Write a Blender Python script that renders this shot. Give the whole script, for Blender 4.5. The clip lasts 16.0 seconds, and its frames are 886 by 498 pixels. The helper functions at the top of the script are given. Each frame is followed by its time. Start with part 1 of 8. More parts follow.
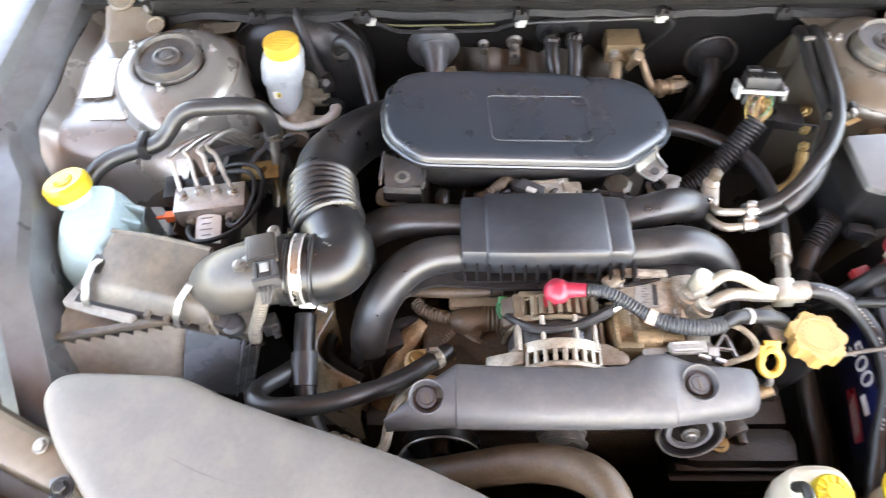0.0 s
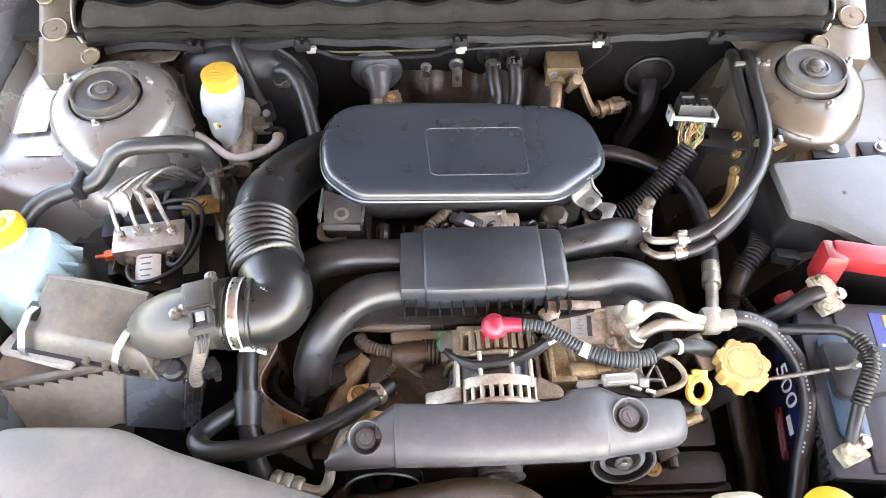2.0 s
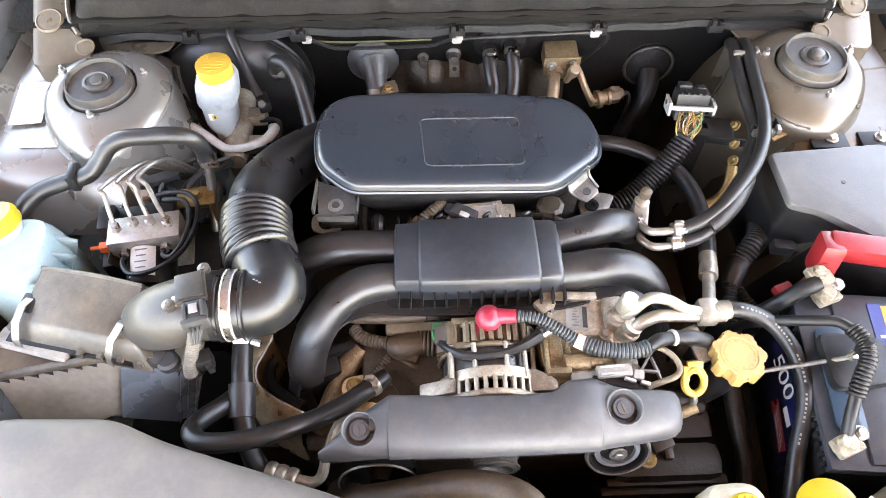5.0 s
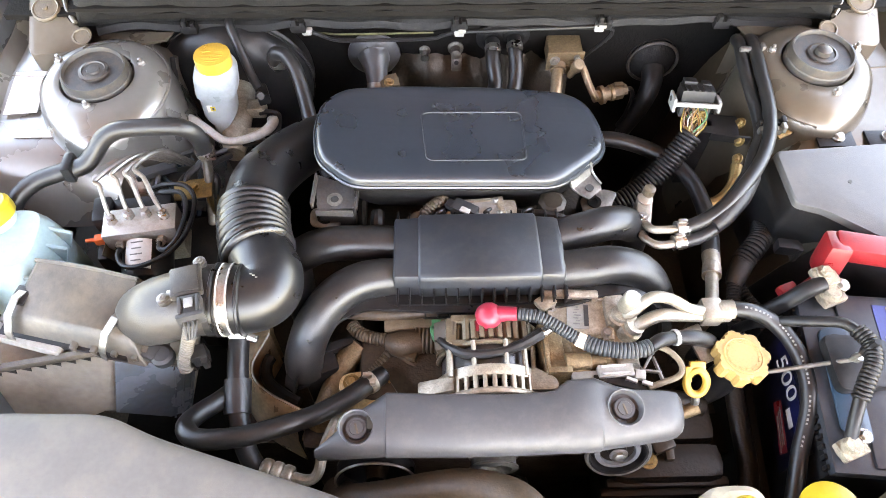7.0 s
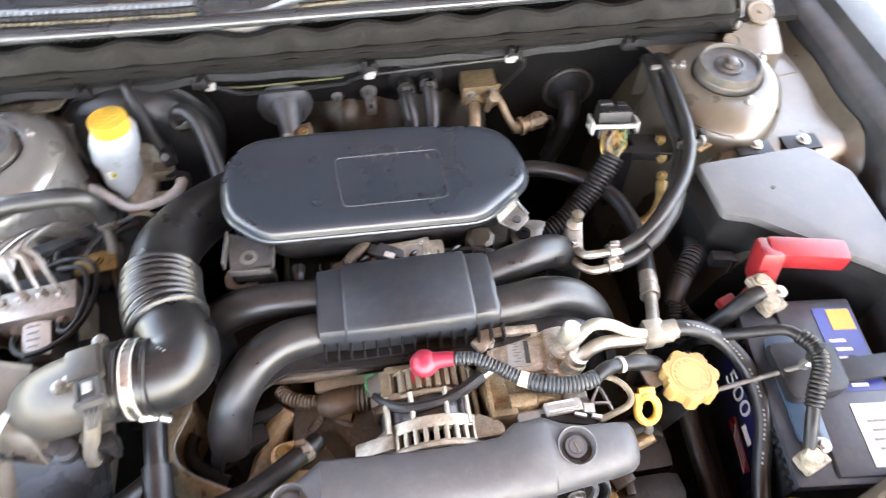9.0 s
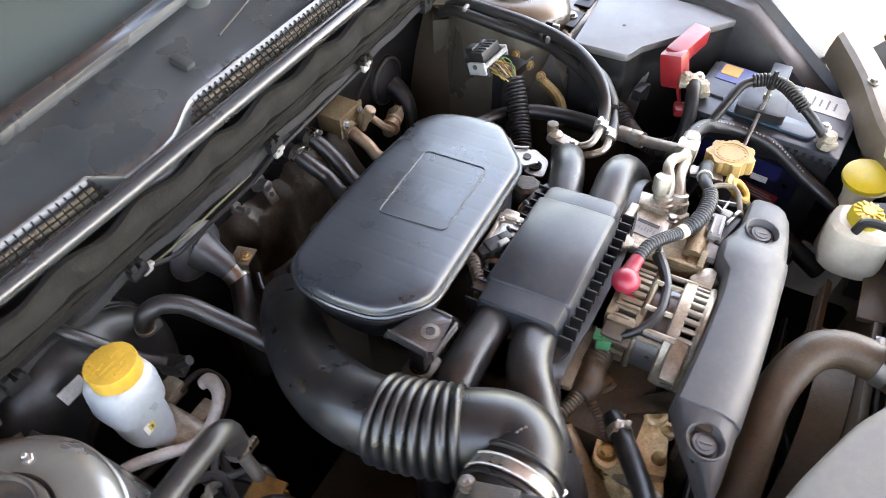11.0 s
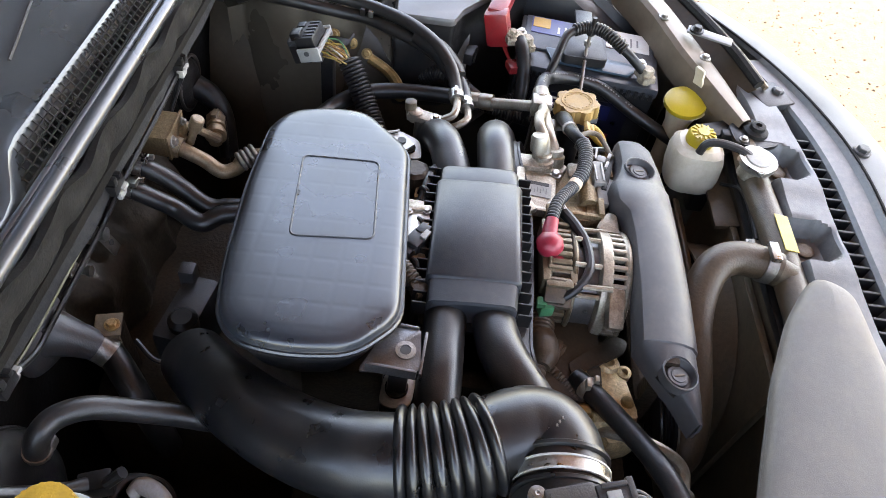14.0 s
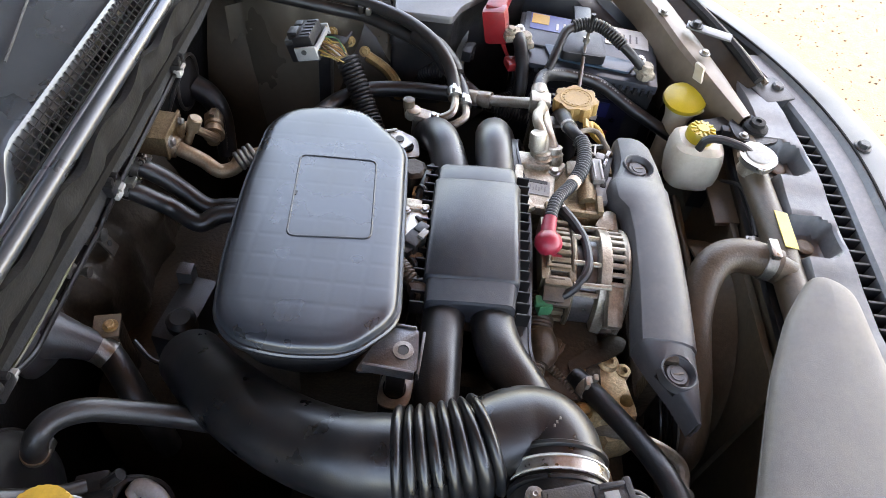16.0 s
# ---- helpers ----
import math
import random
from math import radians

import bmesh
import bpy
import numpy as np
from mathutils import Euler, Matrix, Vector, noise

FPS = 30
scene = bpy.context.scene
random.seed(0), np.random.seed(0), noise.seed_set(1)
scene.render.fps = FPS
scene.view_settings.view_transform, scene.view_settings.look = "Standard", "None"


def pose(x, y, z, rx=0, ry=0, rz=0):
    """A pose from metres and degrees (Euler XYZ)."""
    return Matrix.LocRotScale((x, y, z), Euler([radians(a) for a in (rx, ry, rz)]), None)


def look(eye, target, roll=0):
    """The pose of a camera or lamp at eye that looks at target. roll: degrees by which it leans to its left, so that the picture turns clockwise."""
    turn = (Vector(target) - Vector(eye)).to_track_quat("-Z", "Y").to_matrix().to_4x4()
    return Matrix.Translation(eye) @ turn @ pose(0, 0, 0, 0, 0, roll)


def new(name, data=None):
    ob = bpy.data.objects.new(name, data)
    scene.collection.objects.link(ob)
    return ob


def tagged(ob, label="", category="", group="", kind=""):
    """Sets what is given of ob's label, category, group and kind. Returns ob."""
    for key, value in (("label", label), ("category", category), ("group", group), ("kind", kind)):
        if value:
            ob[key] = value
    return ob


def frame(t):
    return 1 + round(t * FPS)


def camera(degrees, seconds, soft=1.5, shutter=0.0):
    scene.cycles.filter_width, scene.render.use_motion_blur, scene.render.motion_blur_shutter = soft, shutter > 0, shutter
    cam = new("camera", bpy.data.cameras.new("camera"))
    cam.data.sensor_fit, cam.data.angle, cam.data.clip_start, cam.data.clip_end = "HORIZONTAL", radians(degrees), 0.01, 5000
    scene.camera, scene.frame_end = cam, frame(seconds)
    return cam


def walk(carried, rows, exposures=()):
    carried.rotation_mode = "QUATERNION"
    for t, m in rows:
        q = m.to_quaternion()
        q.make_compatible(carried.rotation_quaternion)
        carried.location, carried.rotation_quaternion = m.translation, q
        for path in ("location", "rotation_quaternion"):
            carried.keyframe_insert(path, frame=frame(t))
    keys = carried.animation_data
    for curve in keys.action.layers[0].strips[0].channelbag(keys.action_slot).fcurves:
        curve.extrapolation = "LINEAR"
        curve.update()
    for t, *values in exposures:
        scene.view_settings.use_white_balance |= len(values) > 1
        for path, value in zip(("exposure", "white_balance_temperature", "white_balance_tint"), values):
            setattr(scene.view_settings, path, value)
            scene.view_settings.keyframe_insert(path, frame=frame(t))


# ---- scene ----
cam = camera(65.2, 16.0, soft=0.6, shutter=0.5)
PATH = [
    (0, (-0.109, -0.845, 1.621), (-0.141, 0.286, -0.029), -1.5),
    (0.5, (-0.124, -0.834, 1.659), (0.008, 0.271, -0.004), 2.7),
    (1, (-0.086, -0.816, 1.666), (0.038, 0.262, -0.014), 3.4),
    (1.5, (-0.078, -0.798, 1.669), (-0.012, 0.268, -0.022), 1.7),
    (2, (-0.068, -0.797, 1.671), (-0.012, 0.295, -0.004), 1.0),
    (2.5, (-0.063, -0.795, 1.669), (0.008, 0.294, -0.007), 1.6),
    (3, (-0.056, -0.794, 1.67), (0.002, 0.29, -0.01), 0.8),
    (3.5, (-0.055, -0.793, 1.669), (-0.001, 0.284, -0.015), 0.6),
    (4, (-0.055, -0.794, 1.668), (-0.005, 0.28, -0.019), 0.5),
    (6.5, (-0.053, -0.796, 1.661), (-0.02, 0.272, -0.029), 0.3),
    (7, (-0.055, -0.788, 1.656), (-0.012, 0.273, -0.038), 1.0),
    (7.5, (-0.056, -0.787, 1.655), (-0.009, 0.274, -0.039), 1.0),
    (8, (-0.056, -0.786, 1.657), (-0.003, 0.27, -0.041), 1.3),
    (8.5, (-0.041, -0.787, 1.651), (0.042, 0.318, -0.014), 1.3),
    (9, (-0.023, -0.768, 1.614), (0.174, 0.394, -0.002), 1.1),
    (9.5, (-0.138, -0.789, 1.601), (0.337, 0.367, 0.039), -1.8),
    (10, (-0.298, -0.76, 1.583), (0.379, 0.275, 0.011), -5.8),
    (10.2, (-0.376, -0.698, 1.557), (0.452, 0.264, 0.011), -4.9),
    (12.3, (-0.596, -0.227, 1.495), (0.678, -0.215, -0.046), 8.4),
    (12.5, (-0.584, -0.203, 1.477), (0.686, -0.325, -0.063), 10.2),
    (13, (-0.566, -0.212, 1.494), (0.742, -0.314, -0.016), 9.3),
    (13.5, (-0.548, -0.236, 1.494), (0.752, -0.317, -0.024), 10.0),
    (14, (-0.545, -0.237, 1.496), (0.758, -0.314, -0.02), 10.2),
    (14.5, (-0.544, -0.239, 1.495), (0.753, -0.317, -0.026), 10.1),
    (15, (-0.54, -0.242, 1.496), (0.749, -0.315, -0.031), 9.7),
    (15.5, (-0.54, -0.241, 1.495), (0.757, -0.317, -0.025), 9.9),
    (16, (-0.54, -0.242, 1.498), (0.752, -0.313, -0.027), 9.7),
]
walk(cam, [(t, look(eye, target, roll)) for t, eye, target, roll in PATH],
     [(0, 4.99, 10250, 17), (9.0, 4.99, 10250, 17), (10.0, 4.82, 10250, 17), (12.5, 4.03, 9400, 17), (16, 3.96, 9400, 17)])

# ---- world and light ----
world = bpy.data.worlds.new("sky")
scene.world = world
world.use_nodes = True
wn = world.node_tree.nodes
sky = wn.new("ShaderNodeTexSky")
sky.sky_type, sky.sun_disc, sky.ozone_density = "NISHITA", False, 2.5
sky.sun_elevation, sky.sun_rotation = radians(58), radians(152)
wn["Background"].inputs["Strength"].default_value = 0.15
world.node_tree.links.new(sky.outputs["Color"], wn["Background"].inputs["Color"])
sun = new("sun", bpy.data.lights.new("sun", "SUN"))
sun.data.energy, sun.data.angle, sun.data.color = 3.2, radians(1), (1.0, 0.8, 0.6)
SUN_DIR = Vector((math.cos(radians(58)) * math.sin(radians(152)), math.cos(radians(58)) * math.cos(radians(152)), math.sin(radians(58))))
sun.matrix_world = look(SUN_DIR * 10, (0, 0, 0))

# ---- materials ----


def mat(name, base, rough=0.5, metal=0.0, vary=0.25, scale=40.0, bump=0.15, fine=600.0, dirt=None, dirt_amount=0.0, dirt_scale=9.0, coat=0.0, trans=0.0, sss=0.0, island=0.0, spec=0.5, speck=0.035):
    m = bpy.data.materials.new(name)
    m.use_nodes = True
    n, l = m.node_tree.nodes, m.node_tree.links
    b = n["Principled BSDF"]
    tc = n.new("ShaderNodeTexCoord")

    def noise_at(s, detail=4.0):
        t = n.new("ShaderNodeTexNoise")
        t.inputs["Scale"].default_value, t.inputs["Detail"].default_value = s, detail
        l.new(tc.outputs["Object"], t.inputs["Vector"])
        return t

    def ramp(src, lo, hi, a, c):
        r = n.new("ShaderNodeMapRange")
        r.inputs[1].default_value, r.inputs[2].default_value, r.inputs[3].default_value, r.inputs[4].default_value = lo, hi, a, c
        l.new(src, r.inputs[0])
        return r.outputs[0]

    big, small = noise_at(scale), noise_at(fine, 2.0)
    v = n.new("ShaderNodeMix")
    v.data_type, v.blend_type = "RGBA", "MULTIPLY"
    v.inputs[0].default_value = 1.0
    v.inputs[6].default_value = (*base, 1)
    shade = n.new("ShaderNodeCombineColor")
    mid = noise_at(scale * 7, 3.0)
    k1, k2 = ramp(big.outputs["Fac"], 0.3, 0.7, 1 - vary, 1 + vary), ramp(mid.outputs["Fac"], 0.3, 0.7, 1 - vary * 0.7, 1 + vary * 0.7)
    kk = n.new("ShaderNodeMath")
    kk.operation = "MULTIPLY"
    l.new(k1, kk.inputs[0])
    l.new(k2, kk.inputs[1])
    k = kk.outputs[0]
    for i in range(3):
        l.new(k, shade.inputs[i])
    l.new(shade.outputs[0], v.inputs[7])
    col = v.outputs[2]
    if dirt:
        d = n.new("ShaderNodeMix")
        d.data_type = "RGBA"
        dn = noise_at(dirt_scale * 2.2, 9.0)
        dn.inputs["Roughness"].default_value = 0.72
        l.new(ramp(dn.outputs["Fac"], 0.5 - 0.3 * dirt_amount, 0.86 - 0.2 * dirt_amount, 0, 0.7), d.inputs[0])
        l.new(col, d.inputs[6])
        d.inputs[7].default_value = (*dirt, 1)
        col = d.outputs[2]
    if speck:
        ds, dm = noise_at(420.0, 9.0), n.new("ShaderNodeMix")
        ds.inputs["Roughness"].default_value = 0.8
        dm.data_type = "RGBA"
        l.new(ramp(ds.outputs["Fac"], 0.54, 0.7, 0, speck), dm.inputs[0])
        l.new(col, dm.inputs[6])
        dm.inputs[7].default_value = (0.26, 0.21, 0.15, 1)
        col = dm.outputs[2]
    if island:
        oi, hs = n.new("ShaderNodeObjectInfo"), n.new("ShaderNodeHueSaturation")
        l.new(ramp(oi.outputs["Random"], 0, 1, 1 - island, 1 + island), hs.inputs["Value"])
        l.new(col, hs.inputs["Color"])
        col = hs.outputs["Color"]
    l.new(col, b.inputs["Base Color"])
    b.inputs["Metallic"].default_value = metal
    b.inputs["Specular IOR Level"].default_value = spec
    l.new(ramp(big.outputs["Fac"], 0.3, 0.7, max(0.02, rough - 0.08), min(1, rough + 0.1)), b.inputs["Roughness"])
    b.inputs["Coat Weight"].default_value = coat
    b.inputs["Coat Roughness"].default_value = 0.15
    b.inputs["Transmission Weight"].default_value = trans
    if sss:
        b.inputs["Subsurface Weight"].default_value = sss
        b.inputs["Subsurface Radius"].default_value = (0.01, 0.01, 0.01)
        b.inputs["Subsurface Scale"].default_value = 0.5
    if bump:
        bp = n.new("ShaderNodeBump")
        bp.inputs["Strength"].default_value, bp.inputs["Distance"].default_value = bump, 0.0015
        l.new(small.outputs["Fac"], bp.inputs["Height"])
        l.new(bp.outputs[0], b.inputs["Normal"])
    return m


M_COVER = mat("satin_black_plastic", (0.017, 0.0195, 0.024), 0.42, vary=0.15, scale=14, bump=0.15, fine=900, dirt=(0.04, 0.034, 0.029), dirt_amount=0.12, dirt_scale=22, spec=0.5)
M_BLACK = mat("black_plastic", (0.0085, 0.0085, 0.0095), 0.38, vary=0.25, bump=0.15, dirt=(0.03, 0.025, 0.02), dirt_amount=0.15, dirt_scale=25, spec=0.3)
M_RUNNER = mat("moulded_black_plastic", (0.01, 0.0102, 0.0115), 0.35, vary=0.2, bump=0.15, dirt=(0.045, 0.035, 0.026), dirt_amount=0.18, dirt_scale=18, spec=0.5)
M_GREY = mat("grey_plastic", (0.098, 0.089, 0.083), 0.56, vary=0.08, scale=20, bump=0.2, fine=1200, dirt=(0.15, 0.128, 0.105), dirt_amount=0.14, dirt_scale=9)
M_BELT = mat("belt_cover_plastic", (0.044, 0.0425, 0.045), 0.5, vary=0.06, scale=20, bump=0.15, fine=1200, dirt=(0.09, 0.08, 0.07), dirt_amount=0.1, dirt_scale=20)
M_OUT = mat("moulded_grey_outlet", (0.028, 0.025, 0.023), 0.42, vary=0.15, scale=20, bump=0.2, dirt=(0.075, 0.06, 0.044), dirt_amount=0.2, dirt_scale=14)
M_BOX = mat("dusty_grey_plastic", (0.06, 0.051, 0.042), 0.46, vary=0.12, scale=20, bump=0.2, dirt=(0.15, 0.118, 0.08), dirt_amount=0.35, dirt_scale=14)
M_RUBBER = mat("black_rubber", (0.0085, 0.0085, 0.0092), 0.38, vary=0.2, bump=0.12, dirt=(0.03, 0.024, 0.019), dirt_amount=0.2, dirt_scale=30, spec=0.45)
M_HOSE = mat("satin_black_rubber", (0.006, 0.0066, 0.008), 0.33, vary=0.15, bump=0.08, dirt=(0.03, 0.024, 0.019), dirt_amount=0.1, dirt_scale=20, spec=0.5, speck=0.01)
M_MATT = mat("matt_rubber", (0.0062, 0.0062, 0.0066), 0.65, vary=0.35, scale=60, bump=0.5, fine=300, dirt=(0.024, 0.021, 0.018), dirt_amount=0.2, dirt_scale=45, spec=0.22)
# near-black base colour carries the deep shade of firewall, trough and underside
M_DARK = mat("deep_shade_insulation", (0.0035, 0.0031, 0.0028), 0.9, vary=0.35, scale=18, bump=0.5, fine=250, dirt=(0.0085, 0.0065, 0.005), dirt_amount=0.35, dirt_scale=12, spec=0.15)
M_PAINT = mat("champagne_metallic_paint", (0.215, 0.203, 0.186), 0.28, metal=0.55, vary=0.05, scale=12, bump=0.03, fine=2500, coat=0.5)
# champagne paint darkened and browned: shade in its colour, with some dust
M_PAINT2 = mat("shaded_dusty_champagne_paint", (0.11, 0.09, 0.068), 0.32, metal=0.45, vary=0.1, scale=12, bump=0.05, fine=2500, coat=0.35, dirt=(0.1, 0.078, 0.055), dirt_amount=0.08, dirt_scale=7)
M_RAIL = mat("dusty_tan_paint", (0.125, 0.094, 0.066), 0.42, metal=0.3, vary=0.12, scale=12, bump=0.06, coat=0.1, dirt=(0.09, 0.065, 0.045), dirt_amount=0.25, dirt_scale=8)
M_PANEL = mat("bluish_black_panel", (0.095, 0.098, 0.1), 0.38, vary=0.12, scale=20, bump=0.15, dirt=(0.17, 0.15, 0.13), dirt_amount=0.15, dirt_scale=16)
# body paint with the channel's shade and blue sky light in its base colour
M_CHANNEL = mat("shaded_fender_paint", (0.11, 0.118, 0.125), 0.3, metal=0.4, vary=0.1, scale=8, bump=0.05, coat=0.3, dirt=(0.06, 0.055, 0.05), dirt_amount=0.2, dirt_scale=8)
M_ALT = mat("brownish_alternator_casting", (0.33, 0.285, 0.225), 0.38, metal=0.6, vary=0.25, scale=60, bump=0.4, fine=400, dirt=(0.09, 0.066, 0.042), dirt_amount=0.35, dirt_scale=25)
M_CAST = mat("tan_oily_casting", (0.62, 0.46, 0.26), 0.38, metal=0.4, vary=0.3, scale=50, bump=0.5, fine=350, dirt=(0.16, 0.1, 0.05), dirt_amount=0.35, dirt_scale=24)
M_BRIGHT = mat("clean_aluminium", (0.46, 0.445, 0.41), 0.36, metal=0.75, vary=0.1, scale=60, bump=0.2, dirt=(0.24, 0.19, 0.13), dirt_amount=0.18, dirt_scale=40)
# wing paint taken down to dark brown for dust and for low-lying shade
M_DUSTY = mat("shaded_dusty_brown_paint", (0.04, 0.027, 0.016), 0.36, metal=0.25, vary=0.25, scale=14, bump=0.15, fine=500, dirt=(0.04, 0.028, 0.018), dirt_amount=0.45, dirt_scale=9)
M_COWL = mat("satin_grey_cowl", (0.025, 0.029, 0.033), 0.28, vary=0.06, scale=9, bump=0.04, coat=0.4, dirt=(0.045, 0.044, 0.042), dirt_amount=0.08)
M_CAP = mat("worn_black_cap", (0.026, 0.024, 0.023), 0.42, vary=0.2, scale=40, bump=0.2, dirt=(0.12, 0.08, 0.05), dirt_amount=0.2, dirt_scale=30)
M_PAD = mat("quilted_lining", (0.02, 0.02, 0.021), 0.85, vary=0.1, scale=30, bump=0.2, spec=0.2)
M_FUSE = mat("fuse_lid_plastic", (0.07, 0.069, 0.07), 0.4, vary=0.06, scale=20, bump=0.15, dirt=(0.11, 0.1, 0.09), dirt_amount=0.15, dirt_scale=10)
M_FENDER = mat("dark_fender_plastic", (0.018, 0.02, 0.023), 0.45, vary=0.2, scale=10, bump=0.2, dirt=(0.06, 0.05, 0.042), dirt_amount=0.25)
M_ALU = mat("cast_aluminium", (0.42, 0.37, 0.3), 0.42, metal=0.7, vary=0.25, scale=60, bump=0.5, fine=400, dirt=(0.12, 0.088, 0.056), dirt_amount=0.35, dirt_scale=25)
M_ALUD = mat("dirty_cast_aluminium", (0.24, 0.165, 0.09), 0.5, metal=0.5, vary=0.35, scale=50, bump=0.6, fine=350, dirt=(0.055, 0.037, 0.02), dirt_amount=0.5, dirt_scale=22)
M_ALUM = mat("dull_aluminium", (0.34, 0.305, 0.255), 0.42, metal=0.7, vary=0.15, scale=60, bump=0.25, dirt=(0.17, 0.125, 0.075), dirt_amount=0.35, dirt_scale=40)
M_STEEL = mat("bright_steel", (0.4, 0.385, 0.36), 0.3, metal=0.95, vary=0.12, scale=80, bump=0.15, dirt=(0.18, 0.145, 0.1), dirt_amount=0.12, dirt_scale=60)
M_PIPE = mat("dull_metal_pipe", (0.24, 0.228, 0.21), 0.36, metal=0.8, vary=0.2, scale=50, bump=0.2, dirt=(0.13, 0.105, 0.075), dirt_amount=0.2, dirt_scale=30)
M_ZINC = mat("yellow_zinc_steel", (0.26, 0.17, 0.07), 0.42, metal=0.7, vary=0.3, scale=60, bump=0.2)
M_BRASS = mat("tarnished_brass", (0.42, 0.27, 0.13), 0.42, metal=0.8, vary=0.3, scale=60, bump=0.25)
M_BLOCK = mat("grimy_engine_metal", (0.032, 0.021, 0.0115), 0.55, metal=0.3, vary=0.4, scale=30, bump=0.8, fine=200, dirt=(0.02, 0.013, 0.008), dirt_amount=0.35, dirt_scale=14)
M_SHIELD = mat("tan_steel_shield", (0.46, 0.34, 0.21), 0.32, metal=0.45, vary=0.25, scale=25, bump=0.15, fine=200, dirt=(0.14, 0.09, 0.05), dirt_amount=0.25, dirt_scale=16)
M_OILY = mat("oily_black_casting", (0.009, 0.0065, 0.0045), 0.5, vary=0.4, scale=30, bump=0.5, fine=200, dirt=(0.018, 0.012, 0.007), dirt_amount=0.25, dirt_scale=14, spec=0.3)
M_BLUES = mat("blue_print", (0.007, 0.011, 0.06), 0.4, vary=0.15, bump=0.05)
M_NAVY = mat("navy_label", (0.003, 0.004, 0.012), 0.35, vary=0.15, bump=0.05)
M_HEAT = mat("crumpled_heat_shield", (0.034, 0.027, 0.02), 0.4, metal=0.5, vary=0.4, scale=25, bump=0.4, fine=200, dirt=(0.03, 0.018, 0.01), dirt_amount=0.25, dirt_scale=18)
M_YELLOW = mat("yellow_plastic", (0.4, 0.225, 0.03), 0.42, vary=0.1, scale=60, bump=0.2, dirt=(0.24, 0.135, 0.03), dirt_amount=0.1, dirt_scale=50)
M_TAN = mat("faded_yellow_plastic", (0.37, 0.225, 0.075), 0.48, vary=0.1, scale=60, bump=0.25, dirt=(0.22, 0.14, 0.06), dirt_amount=0.15, dirt_scale=40)
M_LEMON = mat("bright_yellow_plastic", (0.42, 0.3, 0.02), 0.38, vary=0.06, scale=60, bump=0.1, sss=0.1)
M_MILK = mat("translucent_white_plastic", (0.52, 0.46, 0.36), 0.4, vary=0.06, scale=20, bump=0.08, sss=0.3, dirt=(0.33, 0.26, 0.17), dirt_amount=0.2, dirt_scale=12)
M_RESV = mat("milky_grey_plastic", (0.24, 0.26, 0.27), 0.35, vary=0.05, scale=20, bump=0.05, sss=0.1, dirt=(0.11, 0.107, 0.1), dirt_amount=0.12, dirt_scale=14)
M_CYAN = mat("bluish_white_plastic", (0.27, 0.4, 0.41), 0.35, vary=0.08, scale=20, bump=0.08, sss=0.3, dirt=(0.32, 0.31, 0.23), dirt_amount=0.1)
M_RED = mat("red_plastic", (0.2, 0.009, 0.012), 0.35, vary=0.12, scale=50, bump=0.15, dirt=(0.1, 0.02, 0.02), dirt_amount=0.15, dirt_scale=40)
M_CRIMSON = mat("red_rubber", (0.27, 0.014, 0.03), 0.38, vary=0.1, scale=50, bump=0.1)
M_GREEN = mat("green_plastic", (0.025, 0.16, 0.07), 0.45, vary=0.2, scale=70, bump=0.2)
M_ORANGE = mat("orange_plastic", (0.75, 0.13, 0.03), 0.45, vary=0.1, scale=70, bump=0.1)
M_WHITE = mat("white_paper_label", (0.55, 0.53, 0.49), 0.6, vary=0.06, scale=30, bump=0.05, dirt=(0.38, 0.32, 0.25), dirt_amount=0.15, dirt_scale=30)
M_WPLAST = mat("white_plastic", (0.27, 0.26, 0.24), 0.5, vary=0.08, scale=60, bump=0.1, dirt=(0.15, 0.12, 0.085), dirt_amount=0.3, dirt_scale=60)
M_OLIVE = mat("olive_wire", (0.06, 0.055, 0.018), 0.5, bump=0)
M_INK = mat("dark_ink", (0.03, 0.03, 0.03), 0.6, bump=0)
M_GREYINK = mat("grey_ink", (0.16, 0.155, 0.145), 0.6, bump=0)
M_BLUE = mat("blue_label", (0.012, 0.022, 0.13), 0.35, vary=0.15, bump=0.05)
M_BATT = mat("battery_case_grey", (0.02, 0.024, 0.031), 0.38, vary=0.12, scale=25, bump=0.15, dirt=(0.055, 0.048, 0.04), dirt_amount=0.2, dirt_scale=30)
M_BATTB = mat("battery_vent_blue", (0.016, 0.037, 0.058), 0.35, vary=0.1, scale=25, bump=0.1)
M_TAPE = mat("beige_tape", (0.55, 0.42, 0.3), 0.6, vary=0.1, bump=0.2)
M_BROWN = mat("dusty_brown_conduit", (0.05, 0.031, 0.017), 0.5, vary=0.3, scale=40, bump=0.3, fine=300, dirt=(0.08, 0.052, 0.03), dirt_amount=0.35, dirt_scale=25)
M_TAPE2 = mat("pale_brown_tape", (0.13, 0.095, 0.06), 0.6, vary=0.2, bump=0.3, dirt=(0.06, 0.042, 0.025), dirt_amount=0.3, dirt_scale=30)
M_STATOR = mat("blued_stator_steel", (0.1, 0.1, 0.105), 0.35, metal=0.7, vary=0.2, scale=50, bump=0.2, dirt=(0.12, 0.08, 0.045), dirt_amount=0.3, dirt_scale=20)
M_TINPLATE = mat("greyed_label_plate", (0.25, 0.24, 0.22), 0.45, vary=0.1, scale=40, bump=0.1, dirt=(0.15, 0.12, 0.08), dirt_amount=0.2, dirt_scale=40)
M_BRASS2 = mat("dull_tan_pipe", (0.27, 0.2, 0.13), 0.42, metal=0.55, vary=0.2, scale=60, bump=0.25, dirt=(0.12, 0.08, 0.045), dirt_amount=0.3, dirt_scale=30)
